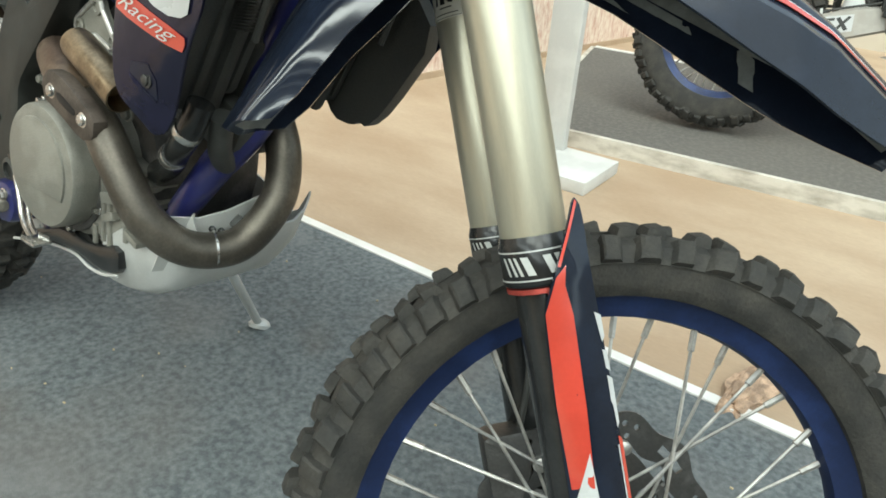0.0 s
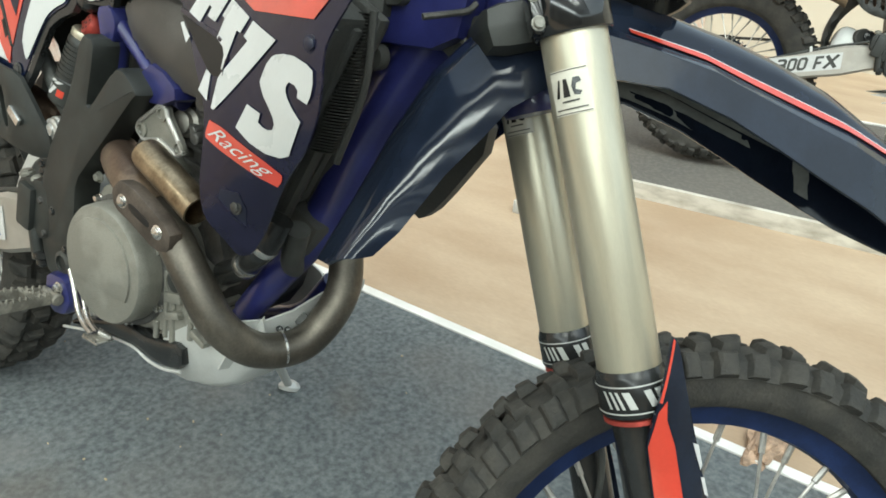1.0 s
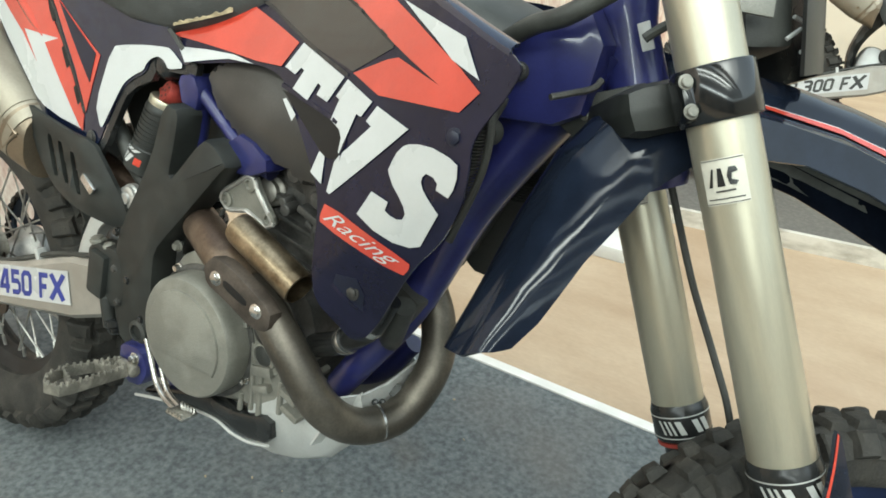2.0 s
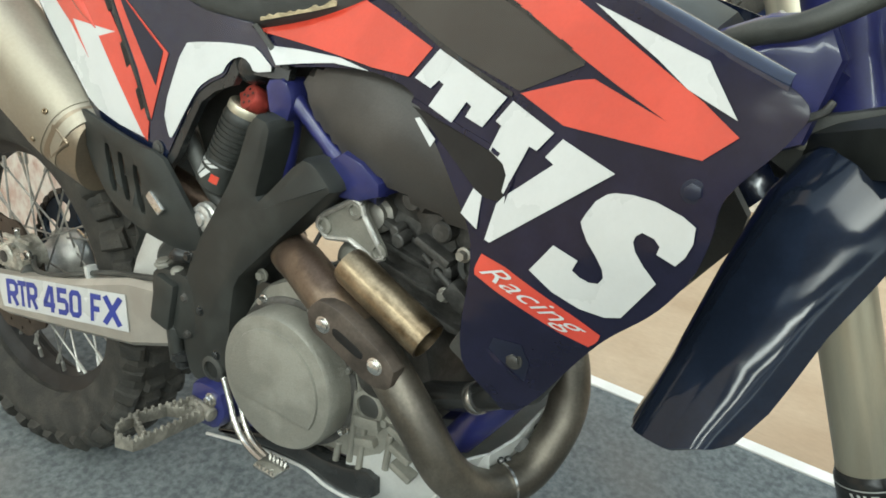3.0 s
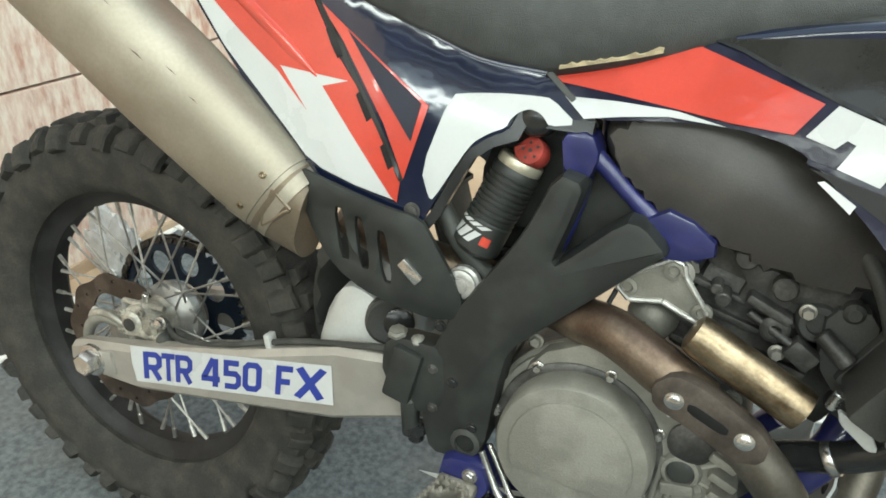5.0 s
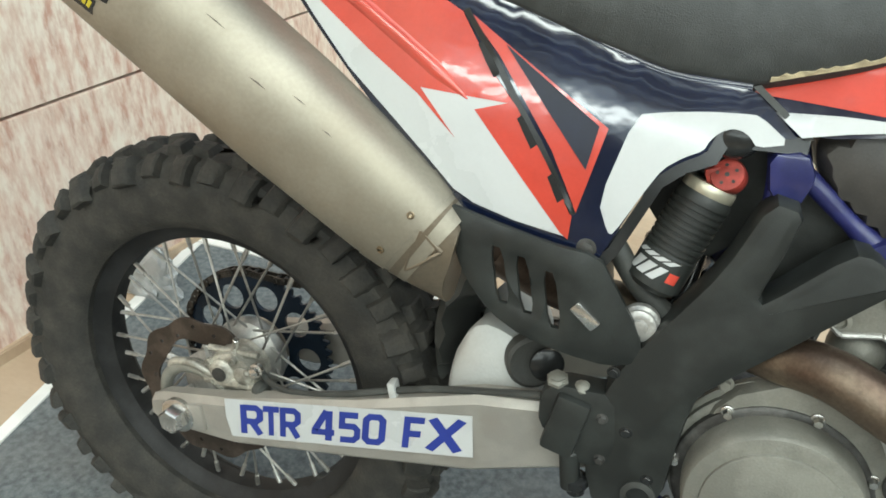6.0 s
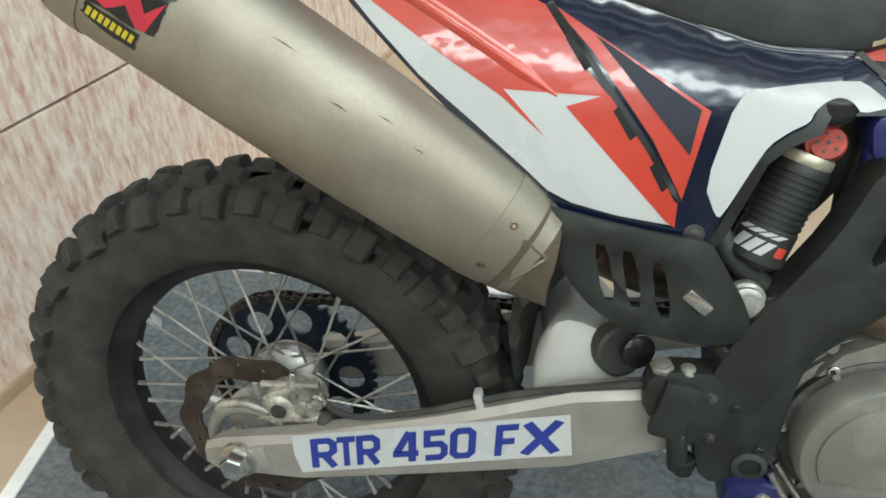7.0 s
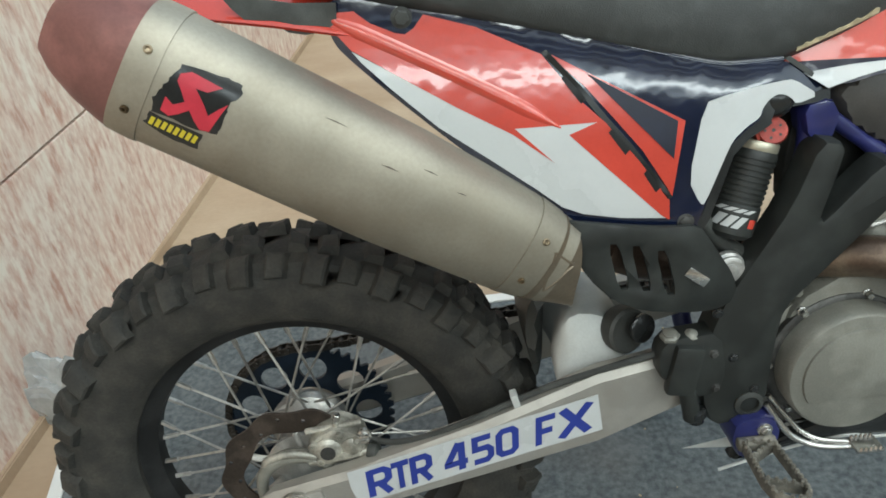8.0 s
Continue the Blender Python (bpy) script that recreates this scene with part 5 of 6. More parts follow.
part("mud_flap", skin(soften([(0.332, 0.450), (0.346, 0.478), (0.350, 0.525), (0.364, 0.590), (0.430, 0.670), (0.500, 0.700), (0.420, 0.715), (0.345, 0.640), (0.318, 0.540)], 2), lambda x, z: 0.060 - 60 * max(0, x - 0.325 - 1.3 * max(0, z - 0.56)) ** 2, 0.12, step=0.02, rim=0.10), BLACK, bike, "black mud flap before the rear wheel")
part("link_bolt", turned(R3(0.551, 0.112, 0.6365), OUT, [(0.019, 0), (0.019, 0.007), (0.0165, 0.010), (0.0165, 0.014), (0.013, 0.016), (0.009, 0.016), (0.008, 0.019), (0.004, 0.020)], 28), BRIGHT_CAST, bike, "bright steel linkage bolt")

# rear brake: master cylinder, hose, caliper
master = part("rear_master_cylinder", plate(soften([(0.470, 0.500), (0.468, 0.540), (0.482, 0.556), (0.545, 0.560), (0.556, 0.500), (0.548, 0.468), (0.502, 0.462), (0.496, 0.486)]), 0.108, 0.136, 0.010), GUARD_BLACK, bike, "black rear brake master cylinder with bright caps")
bm = box(R3(0.500, 0.136, 0.512), (0.036, 0.018, 0.070), Euler((0, radians(10), 0)).to_matrix(), 0.006)
add_rod(bm, R3(0.508, 0.130, 0.478), R3(0.516, 0.130, 0.430), 0.011, 14)
part("cylinder_body", bm, GUARD_BLACK, master)
bm = turned(R3(0.519, 0.128, 0.446), (0.15, 0, -1), [(0.008, 0), (0.014, 0.003), (0.014, 0.012), (0.010, 0.015), (0.010, 0.022), (0.006, 0.026)], 14)
part("push_rod_boot", bm, BLACK_GLOSS, master)
bm = turned(R3(0.484, 0.126, 0.554), (-0.1, -0.2, 1), [(0.012, 0), (0.012, 0.004), (0.009, 0.006), (0.009, 0.008), (0.006, 0.009)], 6)
part("reservoir_cap", bm, CAST, master, "bright metal cap")
bm = turned(R3(0.510, 0.126, 0.552), (0.1, -0.3, 1), [(0.009, 0), (0.009, 0.004), (0.006, 0.007), (0.004, 0.008)], 10)
part("hose_union", bm, CAST, master, "bright hose union")
for x, z in ((0.535, 0.530), (0.508, 0.480), (0.540, 0.480)):
    part("cylinder_bolt", bolt(R3(x, 0.135, z), OUT, 0.0045, 0.005), CAST_DARK, master)
part("brake_hose", pipe([R3(0.485, 0.118, 0.53), R3(0.43, 0.112, 0.513), R3(0.35, 0.108, 0.490), R3(0.295, 0.107, 0.470), R3(0.22, 0.106, 0.440), R3(0.16, 0.100, 0.420), R3(0.12, 0.090, 0.415), R3(0.095, 0.075, 0.42)], 0.0042, 8), BLACK, bike, "black brake hose on the swing arm")
part("hose_clip", box(R3(0.297, 0.106, 0.470), (0.009, 0.016, 0.026), Euler((0, radians(-14), 0)).to_matrix(), 0.002), SHEET, bike, "pale hose clip")
# caliper: cast bridge, two lobes, slide pins and a curved carrier
bm = plate(soften([(0.015, 0.400), (0.030, 0.432), (0.062, 0.446), (0.094, 0.428), (0.098, 0.402), (0.070, 0.384), (0.035, 0.382)]), 0.052, 0.092, 0.010)
add_turned(bm, R3(0.048, 0.088, 0.412), OUT, [(0.019, 0), (0.019, 0.006), (0.015, 0.010), (0.008, 0.011)], 20)
add_turned(bm, R3(0.080, 0.088, 0.414), OUT, [(0.014, 0), (0.014, 0.006), (0.010, 0.009)], 18)
add_rod(bm, R3(0.018, 0.086, 0.392), R3(0.108, 0.088, 0.402), 0.008, 12)
for x, z in ((0.030, 0.424), (0.066, 0.434), (0.088, 0.424), (0.036, 0.396)):
    add_turned(bm, R3(x, 0.091, z), OUT, [(0.0055, 0), (0.0055, 0.006), (0.0035, 0.0065), (0.003, 0.003), (0, 0.003)], 10)
add_rod(bm, R3(0.020, 0.080, 0.436), R3(0.096, 0.080, 0.444), 0.0045, 8)
add_box(bm, R3(0.064, 0.094, 0.402), (0.050, 0.006, 0.012), Euler((0, radians(-8), 0)).to_matrix(), 0.002)
caliper = part("brake_caliper", bm, CALIPER, bike, "cast alloy rear brake caliper")
part("caliper_pin", turned(R3(0.100, 0.089, 0.402), (0.9, -0.3, -0.1), [(0.011, 0), (0.013, 0.004), (0.013, 0.012), (0.008, 0.015)], 12), BLACK, caliper)
part("caliper_piston", turned(R3(0.048, 0.097, 0.412), OUT, [(0.010, 0), (0.010, 0.004), (0.006, 0.005)], 16), CAST_DARK, caliper)
part("bleed_screw", rod(R3(0.060, 0.080, 0.440), R3(0.066, 0.084, 0.462), 0.0045, 8), STEEL, caliper)
part("caliper_bracket", pipe([R3(0.052 * math.cos(radians(d)), 0.084, 0.35 + 0.052 * math.sin(radians(d))) for d in range(30, 215, 20)], [0.008, 0.011, 0.009, 0.007], 10), CAST, caliper)
part("bracket_arm", pipe([R3(-0.045, 0.080, 0.375), R3(-0.035, 0.086, 0.400), R3(0.0, 0.090, 0.410), R3(0.03, 0.088, 0.400)], 0.006, 10), CALIPER, caliper)
part("banjo_bolt", turned(R3(0.097, 0.084, 0.426), OUT, [(0.010, 0), (0.010, 0.005), (0.007, 0.006), (0.007, 0.012), (0.004, 0.013)], 12), STEEL, caliper)

# chain: side plates and rollers in one run
run = [Vector((0.126 * math.cos(a), 0, 0.35 + 0.126 * math.sin(a))) for a in (radians(d) for d in range(265, 80, -6))] + [Vector((0.126 * math.cos(radians(80)) + 0.55 * k / 40, 0, 0.474 + 0.045 * k / 40)) for k in range(1, 41)]
bm = bmesh.new()
for i, (a, b) in enumerate(zip(run, run[1:])):
    d = b - a
    for o in ((0.058, 0.074) if i % 2 else (0.0605, 0.0715)):
        add_box(bm, (a + b) / 2 + Vector((0, o, 0)), (d.length * 1.15, 0.0022, 0.0105), Euler((0, -math.atan2(d.z, d.x), 0)).to_matrix(), 0.0)
    add_rod(bm, a + Vector((0, 0.056, 0)), a + Vector((0, 0.076, 0)), 0.0042, 8)
tagged(part("chain", bm, CHAIN_STEEL, bike, "oiled steel drive chain"), kind="stuff")

# ---- engine ----
engine = part("crankcase", plate(soften([(0.600, 0.535), (0.650, 0.548), (0.735, 0.550), (0.780, 0.575), (0.820, 0.612), (0.872, 0.560), (0.870, 0.470), (0.830, 0.410), (0.720, 0.392), (0.640, 0.410), (0.600, 0.470)]), -0.075, 0.090, 0.012), CAST_DARK, bike, "engine with a round clutch cover")
part("side_cover", plate(soften([(0.640, 0.575), (0.700, 0.610), (0.770, 0.605), (0.825, 0.570), (0.850, 0.510), (0.845, 0.440), (0.800, 0.408), (0.725, 0.408), (0.660, 0.430), (0.622, 0.500)]), 0.086, 0.114, 0.008), CAST, engine, "cast alloy side cover")
cover = part("clutch_cover", turned(R3(0.7052, 0.112, 0.4896), OUT, [(0.0845, 0), (0.0845, 0.024), (0.0832, 0.036), (0.0805, 0.0395), (0.069, 0.0415), (0.0, 0.0415)], 64), CAST, engine, "round cast alloy clutch cover")
# its flat face, cut by a straight step low down
face = [(x, z) for x, z in circle(0.0665, 72, 0.7052, 0.4896) if z > 0.4515]
part("cover_face", plate(face, 0.150, 0.1568, 0.0026), CAST, cover)
for k in range(7):
    a = radians(25 + k * 51)
    part("cover_bolt", bolt(R3(0.703 + 0.091 * math.cos(a), 0.114, 0.490 + 0.091 * math.sin(a)), OUT, 0.0048, 0.010), STEEL, engine)
part("pump_cover", turned(R3(0.815, 0.108, 0.494), OUT, [(0.022, 0), (0.022, 0.008), (0.019, 0.012), (0.015, 0.013), (0.014, 0.008), (0.0, 0.008)], 28), CAST, engine, "small round pump cover")
# black disc stands in for the shade inside a round hole
part("pump_plug", turned(R3(0.815, 0.115, 0.494), OUT, [(0.0138, 0), (0.0138, 0.004), (0.010, 0.006), (0.0, 0.006)], 24), BLACK, engine, "black disc for the dark of a round hole")
for ang in (-70, -20, 30, 80, 200, 250):
    d = R3(math.cos(radians(ang)), 0, math.sin(radians(ang)))
    part("cover_rib", rod(R3(0.815, 0.113, 0.494) + d * 0.020, R3(0.815, 0.110, 0.494) + d * 0.050, 0.0034, 8), CAST, engine)
for x, z0, z1 in ((0.792, 0.405, 0.505), (0.806, 0.400, 0.470), (0.772, 0.396, 0.425), (0.842, 0.420, 0.470)):
    part("cover_rib", rod(R3(x, 0.113, z0), R3(x + 0.004, 0.115, z1), 0.0042, 10), CAST, engine)
part("case_boss", box(R3(0.816, 0.116, 0.474), (0.034, 0.016, 0.015), Euler((0, radians(-12), 0)).to_matrix(), 0.003), CAST, engine, "cast boss")
part("case_boss", box(R3(0.816, 0.116, 0.448), (0.028, 0.016, 0.011), Euler((0, radians(-20), 0)).to_matrix(), 0.003), CAST, engine)
part("filter_cap", turned(R3(0.818, 0.104, 0.530), OUT, [(0.024, 0), (0.024, 0.014), (0.018, 0.018), (0.0, 0.018)], 24), CAST_DARK, engine)
bm = bmesh.new()
for k in range(5):
    add_box(bm, R3(0.868 - 0.004 * k, 0.09, 0.435 + 0.022 * k), (0.030, 0.070, 0.010), Euler((0, radians(20), 0)).to_matrix(), 0.003)
part("case_ribs", bm, CAST, engine)
rot = Euler((0, radians(12), 0)).to_matrix()
bm = box(R3(0.835, 0.0, 0.650), (0.120, 0.135, 0.110), rot, 0.012)
for k in range(4):
    add_box(bm, R3(0.828 + 0.005 * k, 0.0, 0.610 + 0.022 * k), (0.140, 0.150, 0.007), rot, 0.002)
part("cylinder", bm, CAST_DARK, engine, "dark finned cylinder")
bm = box(R3(0.858, 0.0, 0.728), (0.140, 0.150, 0.070), rot, 0.012)
add_box(bm, R3(0.866, 0.0, 0.772), (0.120, 0.125, 0.040), rot, 0.012)
for dx, dz in ((-0.04, 0.0), (0.03, 0.01), (0.0, -0.022)):
    add_rod(bm, R3(0.86 + dx, 0.07, 0.73 + dz), R3(0.86 + dx, 0.092, 0.73 + dz), 0.012, 12)
part("cylinder_head", bm, CAST_DARK, engine)
part("throttle_linkage", plate([(0.807, 0.727), (0.816, 0.736), (0.852, 0.738), (0.872, 0.690), (0.866, 0.682), (0.832, 0.676), (0.822, 0.684), (0.826, 0.700)], 0.050, 0.076, 0.004), CAST_DARK, engine, "dull alloy throttle linkage")
part("linkage_bar", box(R3(0.852, 0.082, 0.684), (0.046, 0.022, 0.010), Euler((0, radians(20), 0)).to_matrix(), 0.003), CAST_DARK, engine)
for a, b, r in ((R3(0.809, 0.070, 0.684), R3(0.809, 0.092, 0.682), 0.008), (R3(0.801, 0.070, 0.692), R3(0.801, 0.088, 0.690), 0.006), (R3(0.836, 0.078, 0.672), R3(0.880, 0.090, 0.655), 0.0045), (R3(0.900, 0.090, 0.675), R3(0.930, 0.100, 0.655), 0.009)):
    part("linkage_pin", rod(a, b, r, 12), CAST_DARK, engine)
part("linkage_eye", turned(R3(0.862, 0.070, 0.664), OUT, [(0.014, 0), (0.014, 0.016), (0.010, 0.019), (0.006, 0.019), (0.005, 0.014), (0, 0.014)], 20), CAST_DARK, engine)
part("linkage_block", box(R3(0.890, 0.088, 0.648), (0.030, 0.020, 0.022), Euler((0, radians(30), 0)).to_matrix(), 0.005), CAST_DARK, engine)
bm = turned(R3(0.895, 0.060, 0.677), R3(0.1, 1, 0.1), [(0.020, 0), (0.020, 0.018), (0.017, 0.022), (0.011, 0.022), (0.010, 0.017), (0, 0.017)], 24)
part("sensor_plug", turned(R3(0.922, 0.066, 0.700), OUT, [(0.010, 0), (0.010, 0.020), (0.006, 0.024)], 14), LIFTED_BLACK, engine)
part("sensor", bm, LIFTED_BLACK, engine, "black round sensor housing")
part("actuator_dome", turned(R3(0.748, 0.058, 0.634), R3(0, 1, 0.25), [(0.026, 0), (0.027, 0.008), (0.026, 0.016), (0.020, 0.028), (0.011, 0.034), (0.0, 0.036)], 28), CAST, engine, "dark polished dome")
part("pale_tab", plate(soften([(0.924, 0.632), (0.939, 0.627), (0.955, 0.6185), (0.966, 0.602), (0.957, 0.600), (0.943, 0.6095), (0.929, 0.619)]), 0.142, 0.148, 0.002), SHEET, engine, "pale alloy tab")
for pts, r in (([R3(0.708, 0.09, 0.664), R3(0.704, 0.10, 0.640), R3(0.722, 0.11, 0.625), R3(0.745, 0.10, 0.640)], 0.0028), ([R3(0.87, 0.06, 0.80), R3(0.93, 0.10, 0.74), R3(0.97, 0.11, 0.66)], 0.008)):
    part("hose", pipe(pts, r, 10), LIFTED_BLACK, engine, "black rubber hose")
part("spark_lead_clip", rod(R3(0.925, 0.130, 0.640), R3(0.921, 0.128, 0.622), 0.0055, 12), STEEL, engine)
part("head_housing", plate([(0.806, 0.712), (0.822, 0.728), (0.868, 0.706), (0.868, 0.698), (0.846, 0.656), (0.834, 0.657), (0.826, 0.690)], 0.012, 0.052, 0.004), BRIGHT_HOUSING, engine, "dull alloy housing on the cylinder head")
part("engine_mount", plate(soften([(0.900, 0.700), (0.945, 0.705), (0.955, 0.640), (0.930, 0.610), (0.905, 0.640)]), 0.060, 0.085, 0.006), LIFTED_BLACK, engine)

part("cover_gasket", turned(R3(0.703, 0.108, 0.488), OUT, [(0.093, 0), (0.093, 0.008), (0.090, 0.010), (0.086, 0.010)], 48), CAST_DARK, engine)
part("case_rim", turned(R3(0.706, 0.098, 0.490), OUT, [(0.101, 0), (0.101, 0.006), (0.098, 0.008)], 56), CAST, engine)
part("case_rim", turned(R3(0.710, 0.090, 0.492), OUT, [(0.108, 0), (0.108, 0.005), (0.105, 0.007)], 56), CAST, engine)
# block added to fill the see-through gap here with dark
part("intake_boot", plate(soften([(0.672, 0.672), (0.690, 0.705), (0.730, 0.735), (0.800, 0.740), (0.830, 0.700), (0.805, 0.665), (0.730, 0.655)]), -0.050, 0.050, 0.012), LIFTED_BLACK, bike, "black filler block behind the head bracket")
bm = turned(R3(0.760, 0.052, 0.690), R3(0.15, 1.0, 0.1), [(0.020, 0), (0.020, 0.014), (0.015, 0.018), (0.015, 0.026), (0.008, 0.028)], 20)
part("throttle_pulley", bm, ALLOY, engine, "round bright throttle fitting")
for x, z, r in ((0.842, 0.590, 0.0075), (0.835, 0.480, 0.006), (0.848, 0.530, 0.006), (0.640, 0.590, 0.006), (0.790, 0.600, 0.006)):
    part("case_bolt", bolt(R3(x, 0.110, z), OUT, r, 0.008), CAST, engine)
for x, z in ((0.905, 0.735), (0.885, 0.690), (0.850, 0.765), (0.870, 0.640)):
    part("head_bolt", bolt(R3(x, 0.082, z), OUT, 0.006, 0.010), ALLOY, engine)
part("wire_loom", pipe([R3(0.735, 0.108, 0.615), R3(0.744, 0.128, 0.606), R3(0.772, 0.130, 0.588), R3(0.790, 0.126, 0.560)], 0.0022, 6), SHEET, engine, "thin pale wire")

# ---- exhaust pipe ----
part("header_pipe", pipe([R3(0.890, -0.02, 0.735), R3(0.918, -0.022, 0.665), R3(0.955, -0.024, 0.605), R3(0.985, -0.016, 0.558), R3(0.996, 0.002, 0.505), R3(0.983, 0.046, 0.453), R3(0.958, 0.102, 0.450), R3(0.935, 0.145, 0.487), R3(0.897, 0.156, 0.540), R3(0.850, 0.152, 0.580), R3(0.805, 0.150, 0.605)], 0.0228, 22), PIPE, bike, "heat-browned header pipe")
part("pipe_seam", turned(R3(0.970, 0.076, 0.4485), R3(0.4, -0.9, 0.06), [(0.0242, 0), (0.0242, 0.003)], 24), STEEL, bike)
part("mid_pipe", pipe([R3(0.815, 0.150, 0.600), R3(0.770, 0.148, 0.622), R3(0.722, 0.132, 0.636), R3(0.680, 0.105, 0.628), R3(0.63, 0.070, 0.618), R3(0.55, 0.060, 0.620), R3(0.47, 0.085, 0.640), R3(0.40, 0.120, 0.684)], 0.0245, 22), COPPER, bike, "heat-coloured copper-brown mid pipe")
heat = part("pipe_clamp", plate(soften([(0.766, 0.618), (0.784, 0.636), (0.816, 0.629), (0.880, 0.598), (0.878, 0.570), (0.852, 0.564), (0.802, 0.586), (0.772, 0.596)]), 0.160, 0.178, 0.005), RUST, bike, "dark brown pipe heat shield with two bolts")
# no cut-out: a raised black strip gives the slot its shade
part("shield_slot", plate(soften([(0.802, 0.6105), (0.810, 0.6110), (0.842, 0.5985), (0.842, 0.5910), (0.834, 0.5905), (0.803, 0.6020)]), 0.174, 0.1787, 0.001), SCOOP_BLACK, heat, "raised black strip for the shade in a slot")
for x, z in ((0.790, 0.609), (0.857, 0.590)):
    part("shield_bolt", bolt(R3(x, 0.177, z), OUT, 0.0068, 0.005, 12), STEEL, heat)
bm = turned(R3(0.788, 0.146, 0.668), R3(0.902, 0.152, 0.622) - R3(0.788, 0.146, 0.668), [(0.012, 0), (0.019, 0.003), (0.0205, 0.010), (0.0205, 0.118), (0.0188, 0.1185), (0.018, 0.09), (0.0, 0.088)], 30)
part("resonator", bm, BRASS, bike, "brass-tinted resonator cylinder")
bm = plate(soften([(0.754, 0.716), (0.712, 0.684), (0.709, 0.671), (0.722, 0.659), (0.755, 0.668), (0.790, 0.656), (0.803, 0.664), (0.771, 0.702), (0.766, 0.714)]), 0.092, 0.100, 0.003)
for x, z in ((0.759, 0.704), (0.719, 0.675), (0.794, 0.668)):
    add_turned(bm, R3(x, 0.099, z), OUT, [(0.010, 0), (0.010, 0.004), (0.006, 0.005), (0.005, 0.002), (0, 0.002)], 18)
hb = part("head_bracket", bm, CAST, bike, "bright alloy three-point bracket")
corners = [(0.756, 0.715), (0.712, 0.684), (0.709, 0.673), (0.723, 0.662), (0.755, 0.669), (0.790, 0.657), (0.802, 0.664), (0.771, 0.701), (0.767, 0.712), (0.756, 0.715)]
for a, b in zip(corners, corners[1:]):
    part("bracket_rim", rod(R3(a[0], 0.101, a[1]), R3(b[0], 0.101, b[1]), 0.0032, 8), BRIGHT_CAST, hb)

# ---- skid plate, stand, pegs ----
rows = []
for x, b, t, w in ((0.60, 0.345, 0.350, 0.100), (0.70, 0.338, 0.352, 0.108), (0.785, 0.334, 0.390, 0.112), (0.80, 0.334, 0.478, 0.113), (0.83, 0.336, 0.482, 0.113), (0.865, 0.345, 0.470, 0.111), (0.905, 0.366, 0.442, 0.105), (0.938, 0.405, 0.462, 0.100), (0.958, 0.455, 0.495, 0.098)):
    rows.append([R3(x, w, t), R3(x, w, (b + t) / 2 + 0.012), R3(x, w * 0.93, b + 0.014), R3(x, w * 0.72, b), R3(x, 0, b - 0.002), R3(x, -w * 0.72, b), R3(x, -w * 0.93, b + 0.014), R3(x, -w, (b + t) / 2 + 0.012), R3(x, -w, t)])
part("skid_plate", grid_shell(rows, 0.003), SHEET, bike, "pale alloy skid plate", sharp=60)
rows = [[R3(0.942, 0.118, 0.488), R3(0.956, 0.088, 0.486), R3(0.968, 0.056, 0.494), R3(0.974, 0.010, 0.508), R3(0.974, -0.050, 0.510)], [R3(0.934, 0.117, 0.462), R3(0.950, 0.087, 0.464), R3(0.962, 0.055, 0.468), R3(0.968, 0.010, 0.478), R3(0.968, -0.050, 0.480)], [R3(0.900, 0.114, 0.400), R3(0.915, 0.085, 0.402), R3(0.926, 0.053, 0.406), R3(0.934, 0.010, 0.412), R3(0.936, -0.050, 0.416)]]
flange = part("skid_flange", grid_shell(rows, 0.003), SHEET, bike, "pale alloy flange of the skid plate with holes")
for x, l, z, r, m_ in ((0.968, 0.040, 0.478, 0.009, BLACK), (0.960, 0.070, 0.470, 0.004, BLACK_GLOSS), (0.963, 0.058, 0.466, 0.004, BLACK_GLOSS), (0.972, 0.012, 0.488, 0.004, BLACK_GLOSS)):
    part("flange_hole", turned(R3(x, l, z), R3(0.3, 0.75, 0.55), [(r, -0.002), (r, 0.003), (r * 0.6, 0.004)], 12), m_, flange)
part("lower_guard", plate(soften([(0.570, 0.345), (0.620, 0.366), (0.700, 0.394), (0.768, 0.392), (0.835, 0.412), (0.836, 0.372), (0.790, 0.360), (0.740, 0.364), (0.665, 0.360), (0.600, 0.342)]), 0.100, 0.120, 0.006), BLACK_GLOSS, bike, "black lower case guard")
part("guard_edge", pipe([R3(0.560, 0.121, 0.331), R3(0.610, 0.121, 0.345), R3(0.665, 0.121, 0.3585), R3(0.730, 0.121, 0.3665), R3(0.765, 0.121, 0.3595), R3(0.800, 0.121, 0.3605), R3(0.835, 0.121, 0.371)], 0.0022, 8), SHEET, bike)
stand = part("side_stand", pipe([R3(0.70, -0.11, 0.36), R3(0.685, -0.16, 0.30), R3(0.612, -0.335, 0.066)], [0.012, 0.010, 0.009], 12), SHEET, bike, "pale alloy side stand with a round foot")
part("stand_foot", turned(R3(0.608, -0.344, 0.051), (-0.15, 0.35, 1), [(0.022, -0.004), (0.024, 0.004), (0.018, 0.012), (0.010, 0.016)], 18), SHEET, stand)

bracket = part("peg_bracket", plate(soften([(0.565, 0.432), (0.612, 0.436), (0.626, 0.405), (0.610, 0.375), (0.575, 0.370), (0.560, 0.40)]), 0.105, 0.150, 0.008), BLUE_FRAME, bike, "blue footpeg bracket")
part("peg_bolt", bolt(R3(0.601, 0.150, 0.418), OUT, 0.007, 0.008), STEEL, bracket)
bm = bmesh.new()
corners_ = [R3(0.605, 0.168, 0.412), R3(0.605, 0.248, 0.418), R3(0.563, 0.232, 0.419), R3(0.572, 0.157, 0.408)]
tip_ = [R3(0.602, 0.262, 0.419), R3(0.584, 0.270, 0.420), R3(0.567, 0.256, 0.420)]
